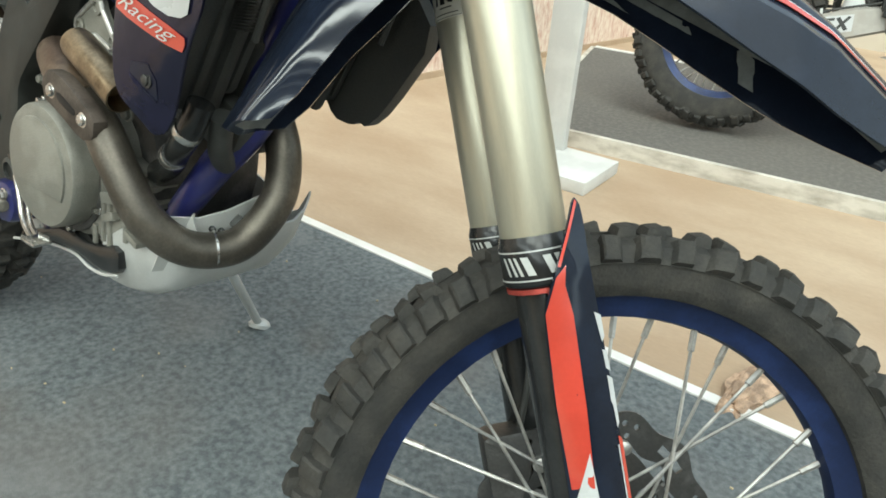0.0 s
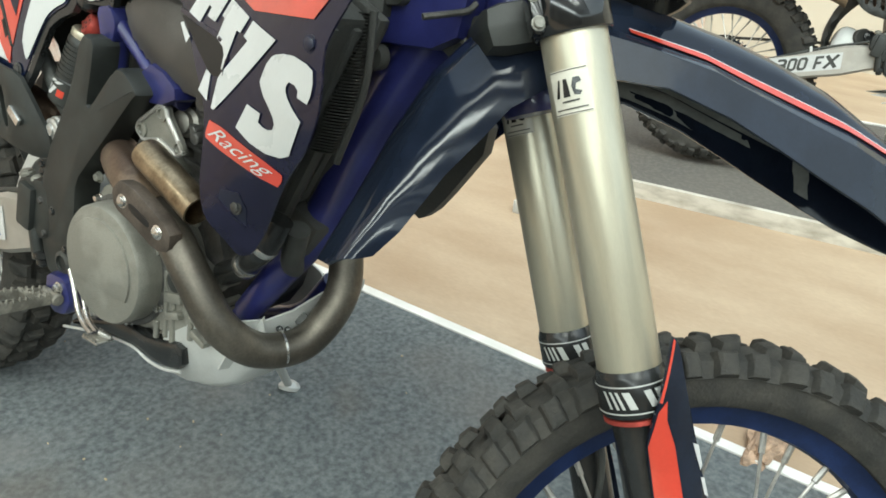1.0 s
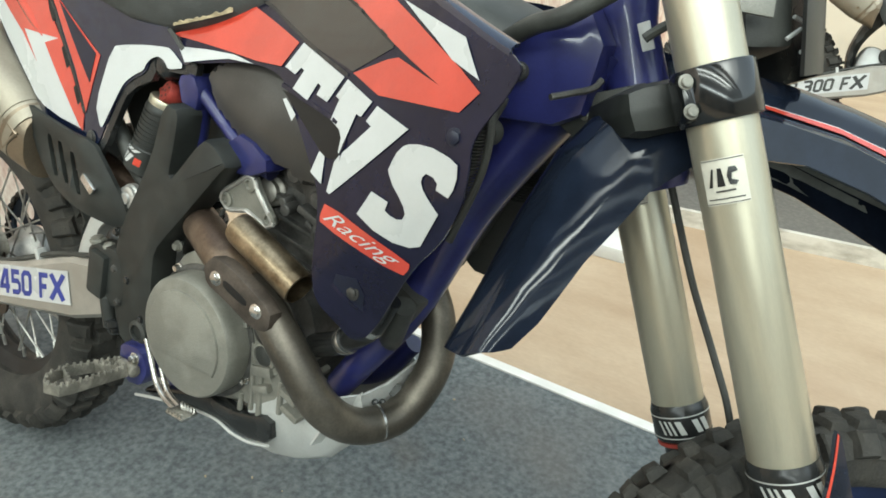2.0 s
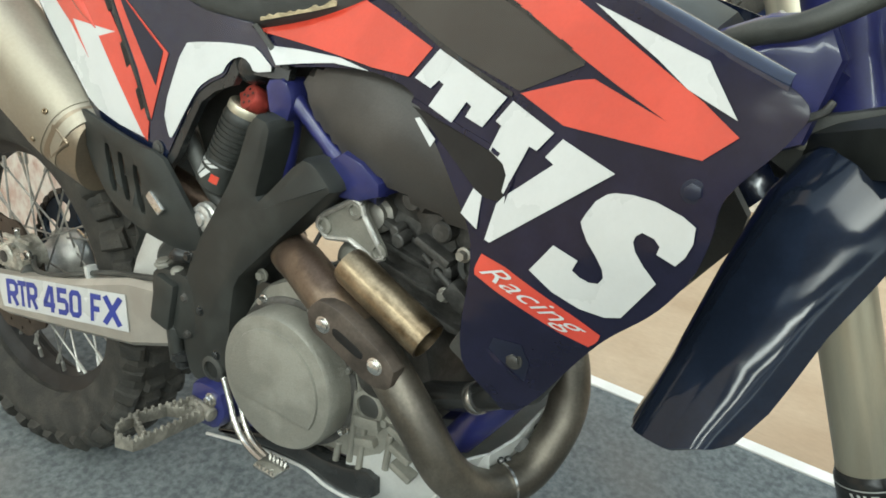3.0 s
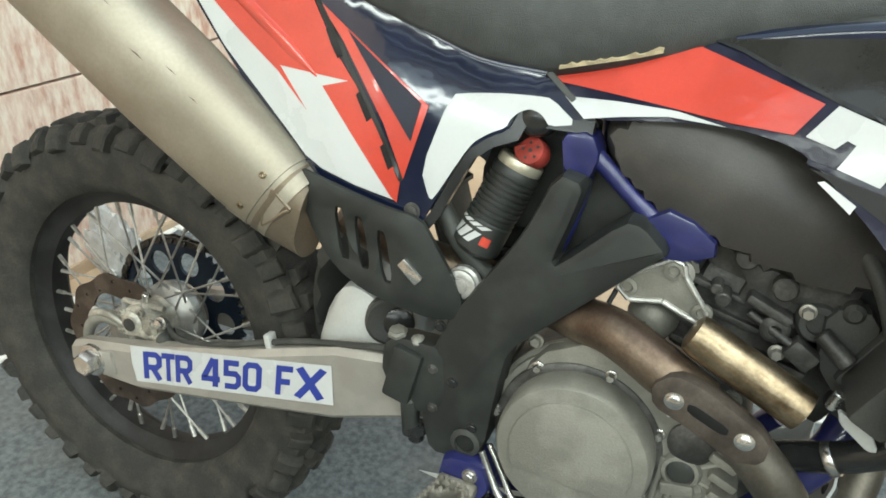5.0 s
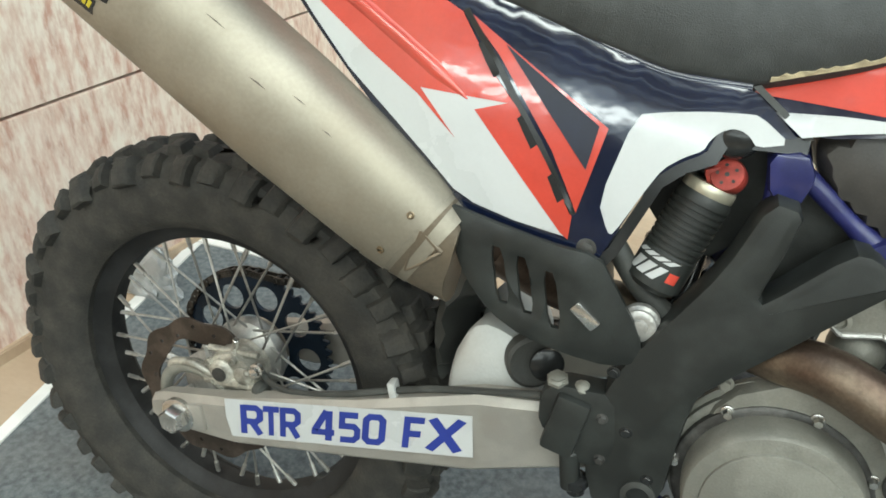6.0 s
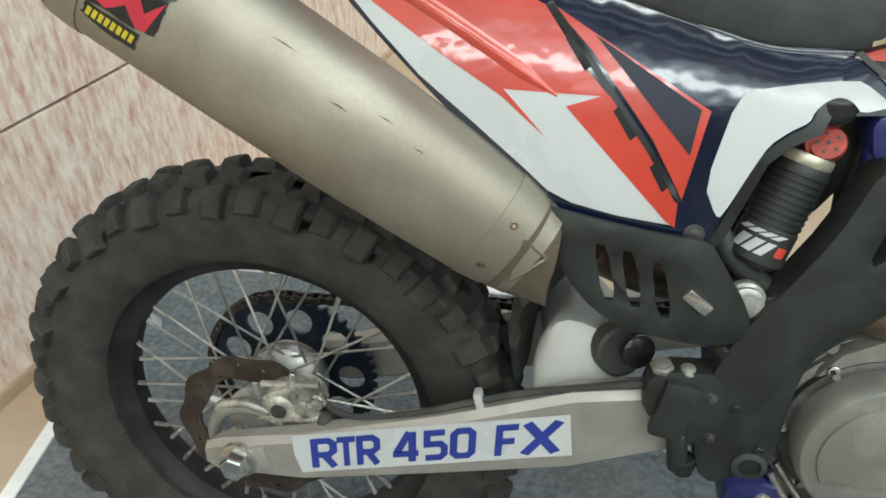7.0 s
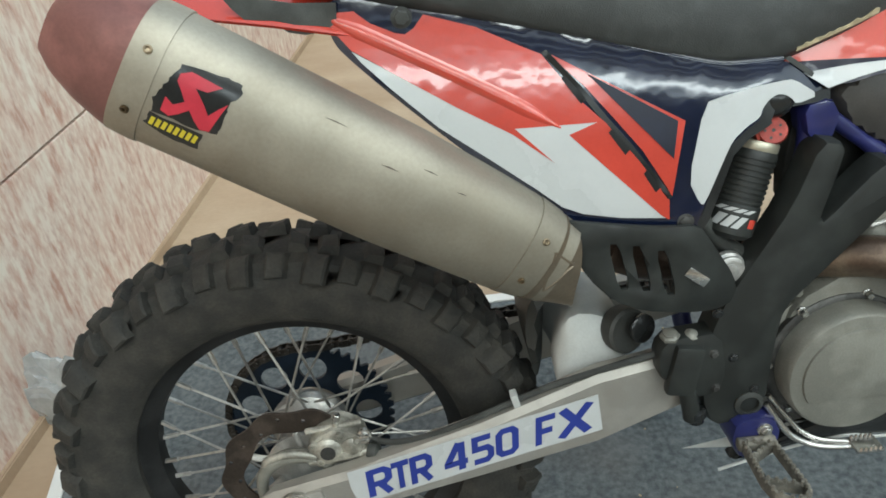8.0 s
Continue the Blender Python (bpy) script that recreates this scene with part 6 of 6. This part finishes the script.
rail = [corners_[0], corners_[1], *tip_, corners_[2], corners_[3]]
cross = [(corners_[1], corners_[2]), (corners_[0], corners_[3]), (corners_[0], corners_[3].lerp(corners_[2], 0.45))]
for a, b in list(zip(rail, rail[1:])) + cross:
    d = b - a
    add_box(bm, (a + b) / 2 - Vector((0, 0, 0.006)), (d.length + 0.003, 0.0036, 0.016), d.to_track_quat("X", "Z").to_matrix(), 0.001)
    n = max(2, int(d.length / 0.0085))
    for k in range(n):
        add_turned(bm, a.lerp(b, (k + 0.5) / n), (0, 0, 1), [(0.0036, 0), (0.0020, 0.0055)], 5)
add_rod(bm, R3(0.566, 0.155, 0.402), R3(0.612, 0.158, 0.404), 0.009, 10)
part("footpeg", bm, PEG, bike, "serrated cast footpeg")
bm = pipe([R3(0.606, 0.136, 0.446), R3(0.622, 0.140, 0.420), R3(0.640, 0.146, 0.398), R3(0.664, 0.152, 0.386), R3(0.690, 0.158, 0.384), R3(0.716, 0.164, 0.388)], 0.0042, 10)
add_pipe(bm, [R3(0.612, 0.128, 0.452), R3(0.632, 0.134, 0.426), R3(0.652, 0.142, 0.402), R3(0.676, 0.150, 0.391), R3(0.716, 0.160, 0.390)], 0.0036, 10)
add_box(bm, R3(0.722, 0.168, 0.392), (0.034, 0.026, 0.005), None, 0.0015)
for k in range(5):
    add_turned(bm, R3(0.710 + 0.006 * k, 0.180, 0.394), (0, 0, 1), [(0.0026, 0), (0.0014, 0.005)], 5)
    add_turned(bm, R3(0.710 + 0.006 * k, 0.157, 0.394), (0, 0, 1), [(0.0026, 0), (0.0014, 0.005)], 5)
part("brake_pedal", bm, STEEL, bike, "bright rear brake pedal")

# radiators behind the shrouds, with upright guard ribs and mounting lugs
for sd in (1, -1):
    rot = Euler((0, radians(25), 0)).to_matrix()
    c = R3(1.000, sd * 0.130, 0.752)
    rad = part("radiator", box(c, (0.036, 0.080, 0.270), rot, 0.006), LIFTED_BLACK, bike, "black radiator with a ribbed guard")
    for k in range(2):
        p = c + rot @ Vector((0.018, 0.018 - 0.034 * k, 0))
        part("guard_rib", box(p, (0.010, 0.012, 0.250), rot, 0.004), LIFTED_BLACK, rad)
    part("radiator_tank", box(c + rot @ Vector((0.004, sd * 0.044, 0)), (0.050, 0.020, 0.285), rot, 0.009), LIFTED_BLACK, rad)
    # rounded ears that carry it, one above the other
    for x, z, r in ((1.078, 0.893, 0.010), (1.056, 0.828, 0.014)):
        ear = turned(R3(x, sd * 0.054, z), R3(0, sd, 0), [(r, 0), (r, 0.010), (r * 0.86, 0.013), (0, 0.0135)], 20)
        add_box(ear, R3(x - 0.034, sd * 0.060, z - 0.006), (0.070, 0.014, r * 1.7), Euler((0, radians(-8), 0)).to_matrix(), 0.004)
        part("mounting_ear", ear, LIFTED_BLACK, rad)
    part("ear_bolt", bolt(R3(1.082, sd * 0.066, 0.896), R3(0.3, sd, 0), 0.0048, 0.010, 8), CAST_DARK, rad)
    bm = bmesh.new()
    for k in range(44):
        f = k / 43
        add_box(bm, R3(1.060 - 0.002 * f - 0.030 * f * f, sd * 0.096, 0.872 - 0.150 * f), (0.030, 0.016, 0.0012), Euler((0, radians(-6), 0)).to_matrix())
    tagged(part("radiator_core", bm, LIFTED_BLACK, rad, "thin dark radiator fins"), kind="stuff")
    part("fin_frame", pipe([R3(1.078, sd * 0.100, 0.876), R3(1.077, sd * 0.100, 0.800), R3(1.050, sd * 0.100, 0.715)], 0.0042, 8), LIFTED_BLACK, rad)
    part("side_louvre", plate(soften([(1.040, 0.870), (1.062, 0.860), (1.040, 0.770), (1.000, 0.690), (0.975, 0.640), (0.955, 0.650), (0.985, 0.740)]), 0.062, 0.072, 0.003, sd), LIFTED_BLACK, rad)
# added plate that hides the bright floor behind the gap
part("core_plate", plate(soften([(0.980, 0.860), (1.075, 0.885), (1.070, 0.820), (1.030, 0.740), (0.985, 0.650), (0.950, 0.680)]), -0.010, 0.026, 0.006), LIFTED_BLACK, bike, "dark plate added to close the gap between the radiators")
part("shroud_lining", plate(soften([(1.115, 0.735), (1.046, 0.625), (1.020, 0.600), (1.008, 0.606), (0.994, 0.597), (0.960, 0.600), (0.930, 0.640), (0.960, 0.760), (1.060, 0.800)]), 0.125, 0.150, 0.005, -1), LIFTED_BLACK, bike, "black lining of the far shroud")
# bracket across the steering head, with two bolts and a pale lead
head_plate = part("head_plate", plate(soften([(1.108, 0.860), (1.116, 0.874), (1.150, 0.884), (1.205, 0.905), (1.235, 0.860), (1.215, 0.822), (1.160, 0.828), (1.120, 0.846)]), 0.018, 0.038, 0.004), BLACK, bike, "black bracket on the steering head")
for x, z, r in ((1.125, 0.861, 0.0052), (1.147, 0.862, 0.0040)):
    part("bracket_bolt", bolt(R3(x, 0.038, z), OUT, r, 0.004, 12), CAST, head_plate)
part("pale_lead", pipe([R3(1.132, 0.094, 0.879), R3(1.144, 0.074, 0.884), R3(1.156, 0.054, 0.890), R3(1.160, 0.046, 0.898)], 0.0034, 8), CAST_DARK, bike, "pale wiring lead")
part("throttle_cable", pipe([R3(1.040, 0.060, 0.905), R3(1.064, 0.066, 0.922), R3(1.098, 0.080, 0.940), R3(1.132, 0.089, 0.952), R3(1.180, 0.085, 0.985)], 0.0095, 12), BLACK, bike, "black cable sheath")
part("head_tag", box(R3(1.190, 0.036, 0.943), (0.012, 0.003, 0.026), Euler((0, radians(-24), 0)).to_matrix(), 0.001), WHITE_FILM, bike, "small white tag on the steering head")
# added dark gap filler and coolant hoses between the radiator and the engine
bm = box(R3(0.935, 0.0, 0.640), (0.075, 0.085, 0.170), rot, 0.012)
add_box(bm, R3(0.965, 0.045, 0.600), (0.055, 0.040, 0.060), rot, 0.008)
part("electrics_box", bm, LIFTED_BLACK, bike, "black filler blocks behind the down tube")
part("coolant_hose", pipe([R3(1.000, 0.125, 0.640), R3(0.985, 0.128, 0.605), R3(0.955, 0.120, 0.575), R3(0.915, 0.100, 0.545), R3(0.870, 0.085, 0.520)], 0.0155, 16), BLACK_GLOSS, bike, "black coolant hose")
for p, d in ((R3(0.985, 0.128, 0.607), R3(-0.6, 0, -0.8)), (R3(0.944, 0.116, 0.566), R3(-0.75, -0.1, -0.6))):
    part("hose_band", turned(p, d, [(0.0168, 0), (0.0172, 0.001), (0.0172, 0.008), (0.0168, 0.009)], 20), STEEL, bike, "bright hose band")
part("coolant_hose", pipe([R3(1.005, 0.100, 0.625), R3(0.985, 0.085, 0.580), R3(0.965, 0.060, 0.555)], 0.014, 14), BLACK, bike)

# ---- fork, clamps and front mudguard ----
def S3(u, v, w):
    """A point of the steered front: ahead, to its right, up along the fork."""
    return Vector((u, -v, w))


UP = Vector((0, 0, 1))
for sd in (1, -1):
    leg = part("fork_leg", turned(S3(0, sd * 0.1, 0.014), UP, [(0.0275, 0), (0.0288, 0.004), (0.0288, 0.20), (0.0292, 0.26), (0.0292, 0.50), (0.027, 0.505)], 40), FORK_GOLD, bike, "champagne anodised fork tube", STEER)
    part("wiper_collar", turned(S3(0, sd * 0.1, -0.022), UP, [(0.026, 0), (0.0300, 0.002), (0.0318, 0.005), (0.0318, 0.036), (0.0305, 0.040), (0.0295, 0.044)], 40), BLACK_GLOSS, leg, "black fork seal collar with white bars")
    part("red_ring", turned(S3(0, sd * 0.1, -0.0265), UP, [(0.0265, 0), (0.0300, 0.001), (0.0300, 0.005)], 40), RED_CAP, leg, "thin red ring")
    part("stanchion", turned(S3(0, sd * 0.1, -0.30), UP, [(0.0235, 0), (0.0240, 0.26), (0.0240, 0.275)], 28), BLACK_GLOSS, leg, "dark stanchion")
    part("axle_clamp", box(S3(0.020, sd * 0.096, -0.315), (0.085, 0.052, 0.075), None, 0.014), CAST_DARK, leg, "dark axle clamp")

    def on_leg(ang, w, off, sd=sd):
        a = radians(ang)
        return S3((0.0290 + off) * math.sin(a), sd * 0.1 + (0.0290 + off) * math.cos(a), w)

    for lo, hi, a0, a1 in ((0.0075, 0.0088, -120, 120), (-0.0165, -0.0152, -120, 120)) + tuple((-0.0115, 0.0040, a, a + d) for a, d in ((-62, 5), (-50, 5), (-40, 5), (-28, 12), (6, 12), (24, 12))):
        n = max(2, int((a1 - a0) / 8))
        rows = [[on_leg(a0 + (a1 - a0) * i / n + (0 if a1 - a0 > 100 else -lean), w + 0.002, 0.0031) for w, lean in ((lo, 0), (hi, 10))] for i in range(n + 1)]
        bm = bmesh.new()
        vs = [[bm.verts.new(p) for p in r] for r in rows]
        for a, b in zip(vs, vs[1:]):
            bm.faces.new((a[0], a[1], b[1], b[0]))
        part("collar_bar", bm, SHEET, leg)
    rows = [[on_leg(-76 + 70 * i / 10, w, 0.0006) for w in (0.247, 0.26, 0.272, 0.285)] for i in range(11)]
    label = part("tube_label", grid_shell(rows, 0.0004), LABEL_FILM, leg, "white label with dark bars")
    for pts in (((-66, 0.262), (-60, 0.262), (-55, 0.277), (-58, 0.277)), ((-52, 0.262), (-40, 0.262), (-43, 0.277), (-49, 0.277)), ((-36, 0.270), (-32, 0.277), (-22, 0.277), (-19, 0.273), (-28, 0.272), (-30, 0.267), (-20, 0.265), (-24, 0.262), (-33, 0.263))):
        v, f = flat_mesh([(a * 0.0005, w) for a, w in pts], (), 0.006)
        part("label_bar", add_sheet(bmesh.new(), v, f, lambda a, w: on_leg(a / 0.0005, w, 0.0014), lambda a, w: on_leg(a / 0.0005, w, 0.0011), 0.0), BLACK_GLOSS, leg)
    for lo, hi, a0, a1 in ((0.2575, 0.2590, -56, -26), (0.2515, 0.2525, -70, -14), (0.2835, 0.2842, -74, -8), (0.2480, 0.2486, -74, -8)):
        rows = [[on_leg(a0 + (a1 - a0) * i / 6, w, 0.0013) for w in (lo, hi)] for i in range(7)]
        bm = bmesh.new()
        vs = [[bm.verts.new(p) for p in r] for r in rows]
        for a, b in zip(vs, vs[1:]):
            bm.faces.new((a[0], a[1], b[1], b[0]))
        part("label_bar", bm, CAST_DARK, leg)

    GUARDU = soften([(0.028, 0.050), (0.034, 0.040), (0.034, -0.012), (0.036, -0.060), (0.040, -0.200), (0.038, -0.330), (-0.012, -0.330), (-0.011, -0.120), (-0.009, -0.045), (-0.004, -0.027), (0.006, -0.005), (0.017, 0.021)])

    def guard_v(u, off=0.0, sd=sd):
        return sd * (0.142 - 14 * (u - 0.014) ** 2 + off)

    def guard_piece(outline, off, thick):
        v, f = flat_mesh(outline, (), 0.012)
        return add_sheet(bmesh.new(), v, f, lambda u, w: S3(u, guard_v(u, off), w), lambda u, w: S3(u, guard_v(u, off - thick), w), 0.0)

    fg = part("fork_guard", guard_piece(GUARDU, 0.0, 0.004), NAVY_GUARD, bike, "navy, red and white fork guard", STEER)
    part("red_panel", guard_piece([(0.013, -0.004), (0.004, -0.013), (-0.008, -0.042), (-0.0105, -0.118), (-0.009, -0.190), (0.009, -0.190), (0.012, -0.123), (0.013, -0.044), (0.010, -0.020)], 0.0008, 0.0005), RED, fg, "red panel")
    part("red_line", guard_piece([(0.0285, 0.0465), (0.0300, 0.0440), (0.0195, 0.0200), (0.0085, -0.0050), (0.0065, -0.0040), (0.0175, 0.0210)], 0.0008, 0.0005), RED, fg, "thin red edge line")
    part("white_panel", guard_piece([(-0.007, -0.200), (0.009, -0.160), (0.018, -0.328), (-0.010, -0.328)], 0.0008, 0.0005), WHITE_FILM, fg, "white panel")
    for pts in (((0.031, -0.046), (0.037, -0.050), (0.0375, -0.068), (0.0345, -0.072), (0.0330, -0.062)), ((0.0335, -0.078), (0.0375, -0.080), (0.0385, -0.098), (0.0345, -0.094)), ((0.0345, -0.100), (0.0390, -0.104), (0.0395, -0.142), (0.0370, -0.146), (0.0360, -0.126), (0.0345, -0.122))):
        part("guard_bar", guard_piece(list(pts), 0.0008, 0.0005), WHITE_FILM, fg)
    part("guard_stripe", guard_piece([(0.0365, -0.152), (0.0400, -0.156), (0.0405, -0.320), (0.0385, -0.320)], 0.0008, 0.0005), RED, fg, "thin red stripe")
    part("guard_stripe", guard_piece([(0.0350, -0.160), (0.0362, -0.160), (0.0380, -0.320), (0.0366, -0.320)], 0.0008, 0.0005), WHITE_FILM, fg)
    bm = turned(S3(0, sd * 0.1, 0.314), UP, [(0.033, 0), (0.0345, 0.002), (0.0345, 0.044), (0.033, 0.046)], 40)
    add_box(bm, S3(-0.031, sd * 0.106, 0.337), (0.016, 0.024, 0.040), None, 0.005)
    clamp = part("lower_clamp", bm, CLAMP_BLACK, bike, "black fork clamp", STEER)
    for w in (0.326, 0.350):
        part("clamp_bolt", bolt(S3(-0.034, sd * 0.117, w), Vector((0, -sd, 0)), 0.0048, 0.005, 12), CAST, clamp)
part("clamp_bridge", box(S3(-0.026, 0, 0.337), (0.092, 0.165, 0.046), None, 0.021), GUARD_BLACK, bike, "black lower clamp between the fork tubes", STEER)
part("front_axle", rod(S3(*(WHEEL_AT + Vector((0, 0.125, 0)))), S3(*(WHEEL_AT + Vector((0, -0.125, 0)))), 0.011, 16), STEEL, bike, m=STEER)
part("front_caliper", box(S3(-0.035, -0.075, -0.245), (0.050, 0.050, 0.090), None, 0.010), CAST_DARK, bike, "dark front brake caliper", STEER)
part("front_hose", pipe([S3(-0.02, -0.075, -0.22), S3(0.008, -0.066, -0.13), S3(0.004, -0.070, -0.07), S3(-0.004, -0.082, -0.03)], 0.004, 8), BLACK, bike, "black brake hose", STEER)

part("front_hose", pipe([S3(0.034, -0.070, -0.10), S3(0.040, -0.066, 0.00), S3(0.036, -0.068, 0.07), S3(0.028, -0.070, 0.16), S3(0.020, -0.060, 0.30)], 0.0042, 8), BLACK, bike, "black brake hose", STEER)
# mudguard: a channel bent over the wheel, its tail swung out by the bars
# crown, shoulder and lower edge as (ahead, up), from the tail to the nose
lines = [(-0.257, 0.162, -0.246, 0.158, -0.203, 0.156), (-0.212, 0.212, -0.200, 0.204, -0.176, 0.173), (-0.158, 0.274, -0.147, 0.263, -0.125, 0.217), (-0.112, 0.320, -0.100, 0.310, -0.085, 0.244), (-0.070, 0.346, -0.065, 0.334, -0.055, 0.266), (0.000, 0.364, 0.000, 0.343, 0.000, 0.284), (0.050, 0.366, 0.050, 0.330, 0.052, 0.274), (0.090, 0.358, 0.090, 0.309, 0.097, 0.259), (0.145, 0.330, 0.147, 0.280, 0.153, 0.221), (0.190, 0.305, 0.190, 0.250, 0.197, 0.183), (0.235, 0.276, 0.235, 0.220, 0.234, 0.149), (0.285, 0.236, 0.280, 0.190, 0.273, 0.115), (0.345, 0.172, 0.330, 0.152, 0.315, 0.077), (0.400, 0.100, 0.380, 0.092, 0.356, 0.046), (0.450, 0.025, 0.430, 0.022, 0.410, 0.010)]


def guard_row(t):
    """One half section at t from tail (0) to nose (1), as (ahead, out, up) from the crown down."""
    q = t * (len(lines) - 1)
    i = min(int(q), len(lines) - 2)
    k = q - i
    cu, cw, su, sw, eu, ew = (p + (r - p) * k for p, r in zip(lines[i], lines[i + 1]))
    wide = float(np.interp(t, [0, 0.1, 0.35, 0.8, 1.0], [0.044, 0.049, 0.052, 0.052, 0.030]))

    def mix(f):
        return cu + (su - cu) * f, cw + (sw - cw) * f

    def low(f):
        return su + (eu - su) * f, sw + (ew - sw) * f

    # the tail's flank is bent along its middle, the rest stands straighter
    tail = min(1.0, max(0.0, (0.40 - t) / 0.12))
    straight = ((0.05, 0.80), (0.20, 1.01), (0.24, 1.05), (0.28, 1.05), (0.50, 1.08), (0.72, 1.10), (0.93, 1.12), (1.0, 1.13))
    bent = ((0.06, 0.79), (0.24, 0.90), (0.38, 0.995), (0.46, 1.06), (0.53, 1.105), (0.60, 1.13), (0.82, 1.135), (1.0, 1.12))
    flank = [(p + (q - p) * tail, v + (x - v) * tail) for (p, v), (q, x) in zip(straight, bent)]
    half = []
    for (u, w), v in [(mix(0.0), 0.0), (mix(0.16), 0.30), (mix(0.5), 0.58), (mix(0.62), 0.64), (mix(1.0), 0.76)] + [(low(p), v) for p, v in flank]:
        dent = 0.004 * max(0.0, 1 - t / 0.36) * {0.58: 1.0, 0.64: 0.8}.get(v, 0.0)
        swell = 0.008 * max(0.0, 1 - t / 0.40) * max(0.0, math.sin(math.pi * (v - 0.76) / 0.42)) if v > 0.76 else 0.0
        half.append((u + dent * 0.7 - swell * 0.4, wide * v + swell * 0.7, w - dent * 0.7 + swell * 0.4))
    return half


rows = []
for i in range(71):
    half = guard_row(i / 70)
    rows.append([S3(u, -v, w) for u, v, w in half[::-1]] + [S3(u, v, w) for u, v, w in half[1:]])
mud = part("front_mudguard", grid_shell(rows, 0.0035), NAVY_GUARD, bike, "dark navy gloss front mudguard with a red pinstripe", STEER, sharp=33)
# inner sheet in lightened grey, lifts the shade under the mudguard
rows = []
for i in range(36):
    half = [(u * 0.998 - 0.001, v * 0.965, w - 0.0048) for u, v, w in guard_row(0.012 + 0.97 * i / 35)[:-2]]
    rows.append([S3(u, -v, w) for u, v, w in half[::-1]] + [S3(u, v, w) for u, v, w in half[1:]])
part("guard_underside", grid_shell(rows, 0.001), UNDERSIDE, mud, "matt underside in a lightened grey")
part("crown_rib", pipe([S3(u, 0.0, w + 0.001) for (u, v, w), *_ in (guard_row(0.03 + 0.27 * k / 9) for k in range(10))], 0.0022, 8), NAVY_GUARD, mud, m=STEER)
for sd in (1, -1):
    rows = []
    for i in range(29):
        t = 0.475 + 0.46 * i / 28
        h3, p, q = (Vector(g) for g in guard_row(t)[3:6])
        p = p.lerp(h3, 0.22)
        wide = 0.15 + 0.75 * math.sin(math.pi * min(1, 0.12 + 0.8 * i / 28))
        rows.append([S3(p.x, sd * (p.y + 0.0014), p.z + 0.0022), S3(p.x + (q.x - p.x) * wide, sd * (p.y + (q.y - p.y) * wide + 0.0024), p.z + (q.z - p.z) * wide + 0.0012)])
    part("pinstripe", grid_shell(rows, 0.0006), RED, mud, "red pinstripe")
    part("pale_line", grid_shell([[a, a + (a - b).normalized() * 0.0011] for a, b in rows], 0.0005), WHITE_FILM, mud, "thin pale line along the pinstripe")

# number board, its brackets and cables before the steering head
rows = [[S3(0.150 + (w - 0.335) * 0.24 - 0.055 * (a / 1.3) ** 2, 0.080 * math.sin(a), w) for a in (-1.3, -0.9, -0.4, 0, 0.4, 0.9, 1.3)] for w in (0.338, 0.38, 0.42, 0.47, 0.52)]
part("number_board", grid_shell(rows, 0.004), BLACK_GLOSS, bike, "navy front number board", STEER)
bm = box(S3(0.095, 0.0, 0.400), (0.050, 0.090, 0.060), Euler((0, radians(10), 0)).to_matrix(), 0.010)
add_box(bm, S3(0.085, 0.020, 0.465), (0.060, 0.080, 0.070), Euler((0, radians(-8), 0)).to_matrix(), 0.010)
lamp = part("lamp_housing", bm, BLACK, bike, "black lamp housing behind the number board", STEER)
part("housing_plate", box(S3(0.070, 0.064, 0.408), (0.036, 0.004, 0.016), Euler((0, radians(20), 0)).to_matrix(), 0.001), CAST, lamp, "small bright plate")
for a, b in ((S3(0.115, 0.050, 0.362), S3(0.138, 0.040, 0.356)), (S3(0.100, 0.055, 0.375), S3(0.118, 0.052, 0.382)), (S3(0.118, 0.045, 0.395), S3(0.134, 0.040, 0.386))):
    part("wire_clip", rod(a, b, 0.0022, 6), SHEET, lamp)
for k, pts in enumerate(([S3(0.03, 0.06, 0.52), S3(0.05, 0.075, 0.45), S3(0.03, 0.05, 0.38)], [S3(0.045, 0.02, 0.52), S3(0.06, 0.05, 0.44), S3(0.02, 0.06, 0.385)], [S3(0.0, 0.05, 0.52), S3(0.03, 0.07, 0.43), S3(-0.03, 0.05, 0.40)])):
    part("cable", pipe(pts, 0.0045, 8), BLACK, bike, m=STEER)


# ---- the second machine on the stage ----
other = copy_thing(bike, pose(0.847, 2.436, 0.060, -LEAN_LEFT, 0, 9))
tagged(other, "second enduro motorcycle with a blue rear rim on the grey stage", "motorcycle")
spare = part("spare_lettering", model_letters("RTR 300 FX"), BLACK)
for ob in other.children_recursive:
    if ob.name.startswith("model_lettering"):
        ob.data = spare.data
    if ob.name.startswith("rim") and ob.parent.name.startswith("rear_wheel"):
        me = ob.data.copy()
        me.materials.clear()
        me.materials.append(BLUE_RIM)
        ob.data = me
        ob["label"] = "blue anodised rim"
bpy.data.objects.remove(spare)
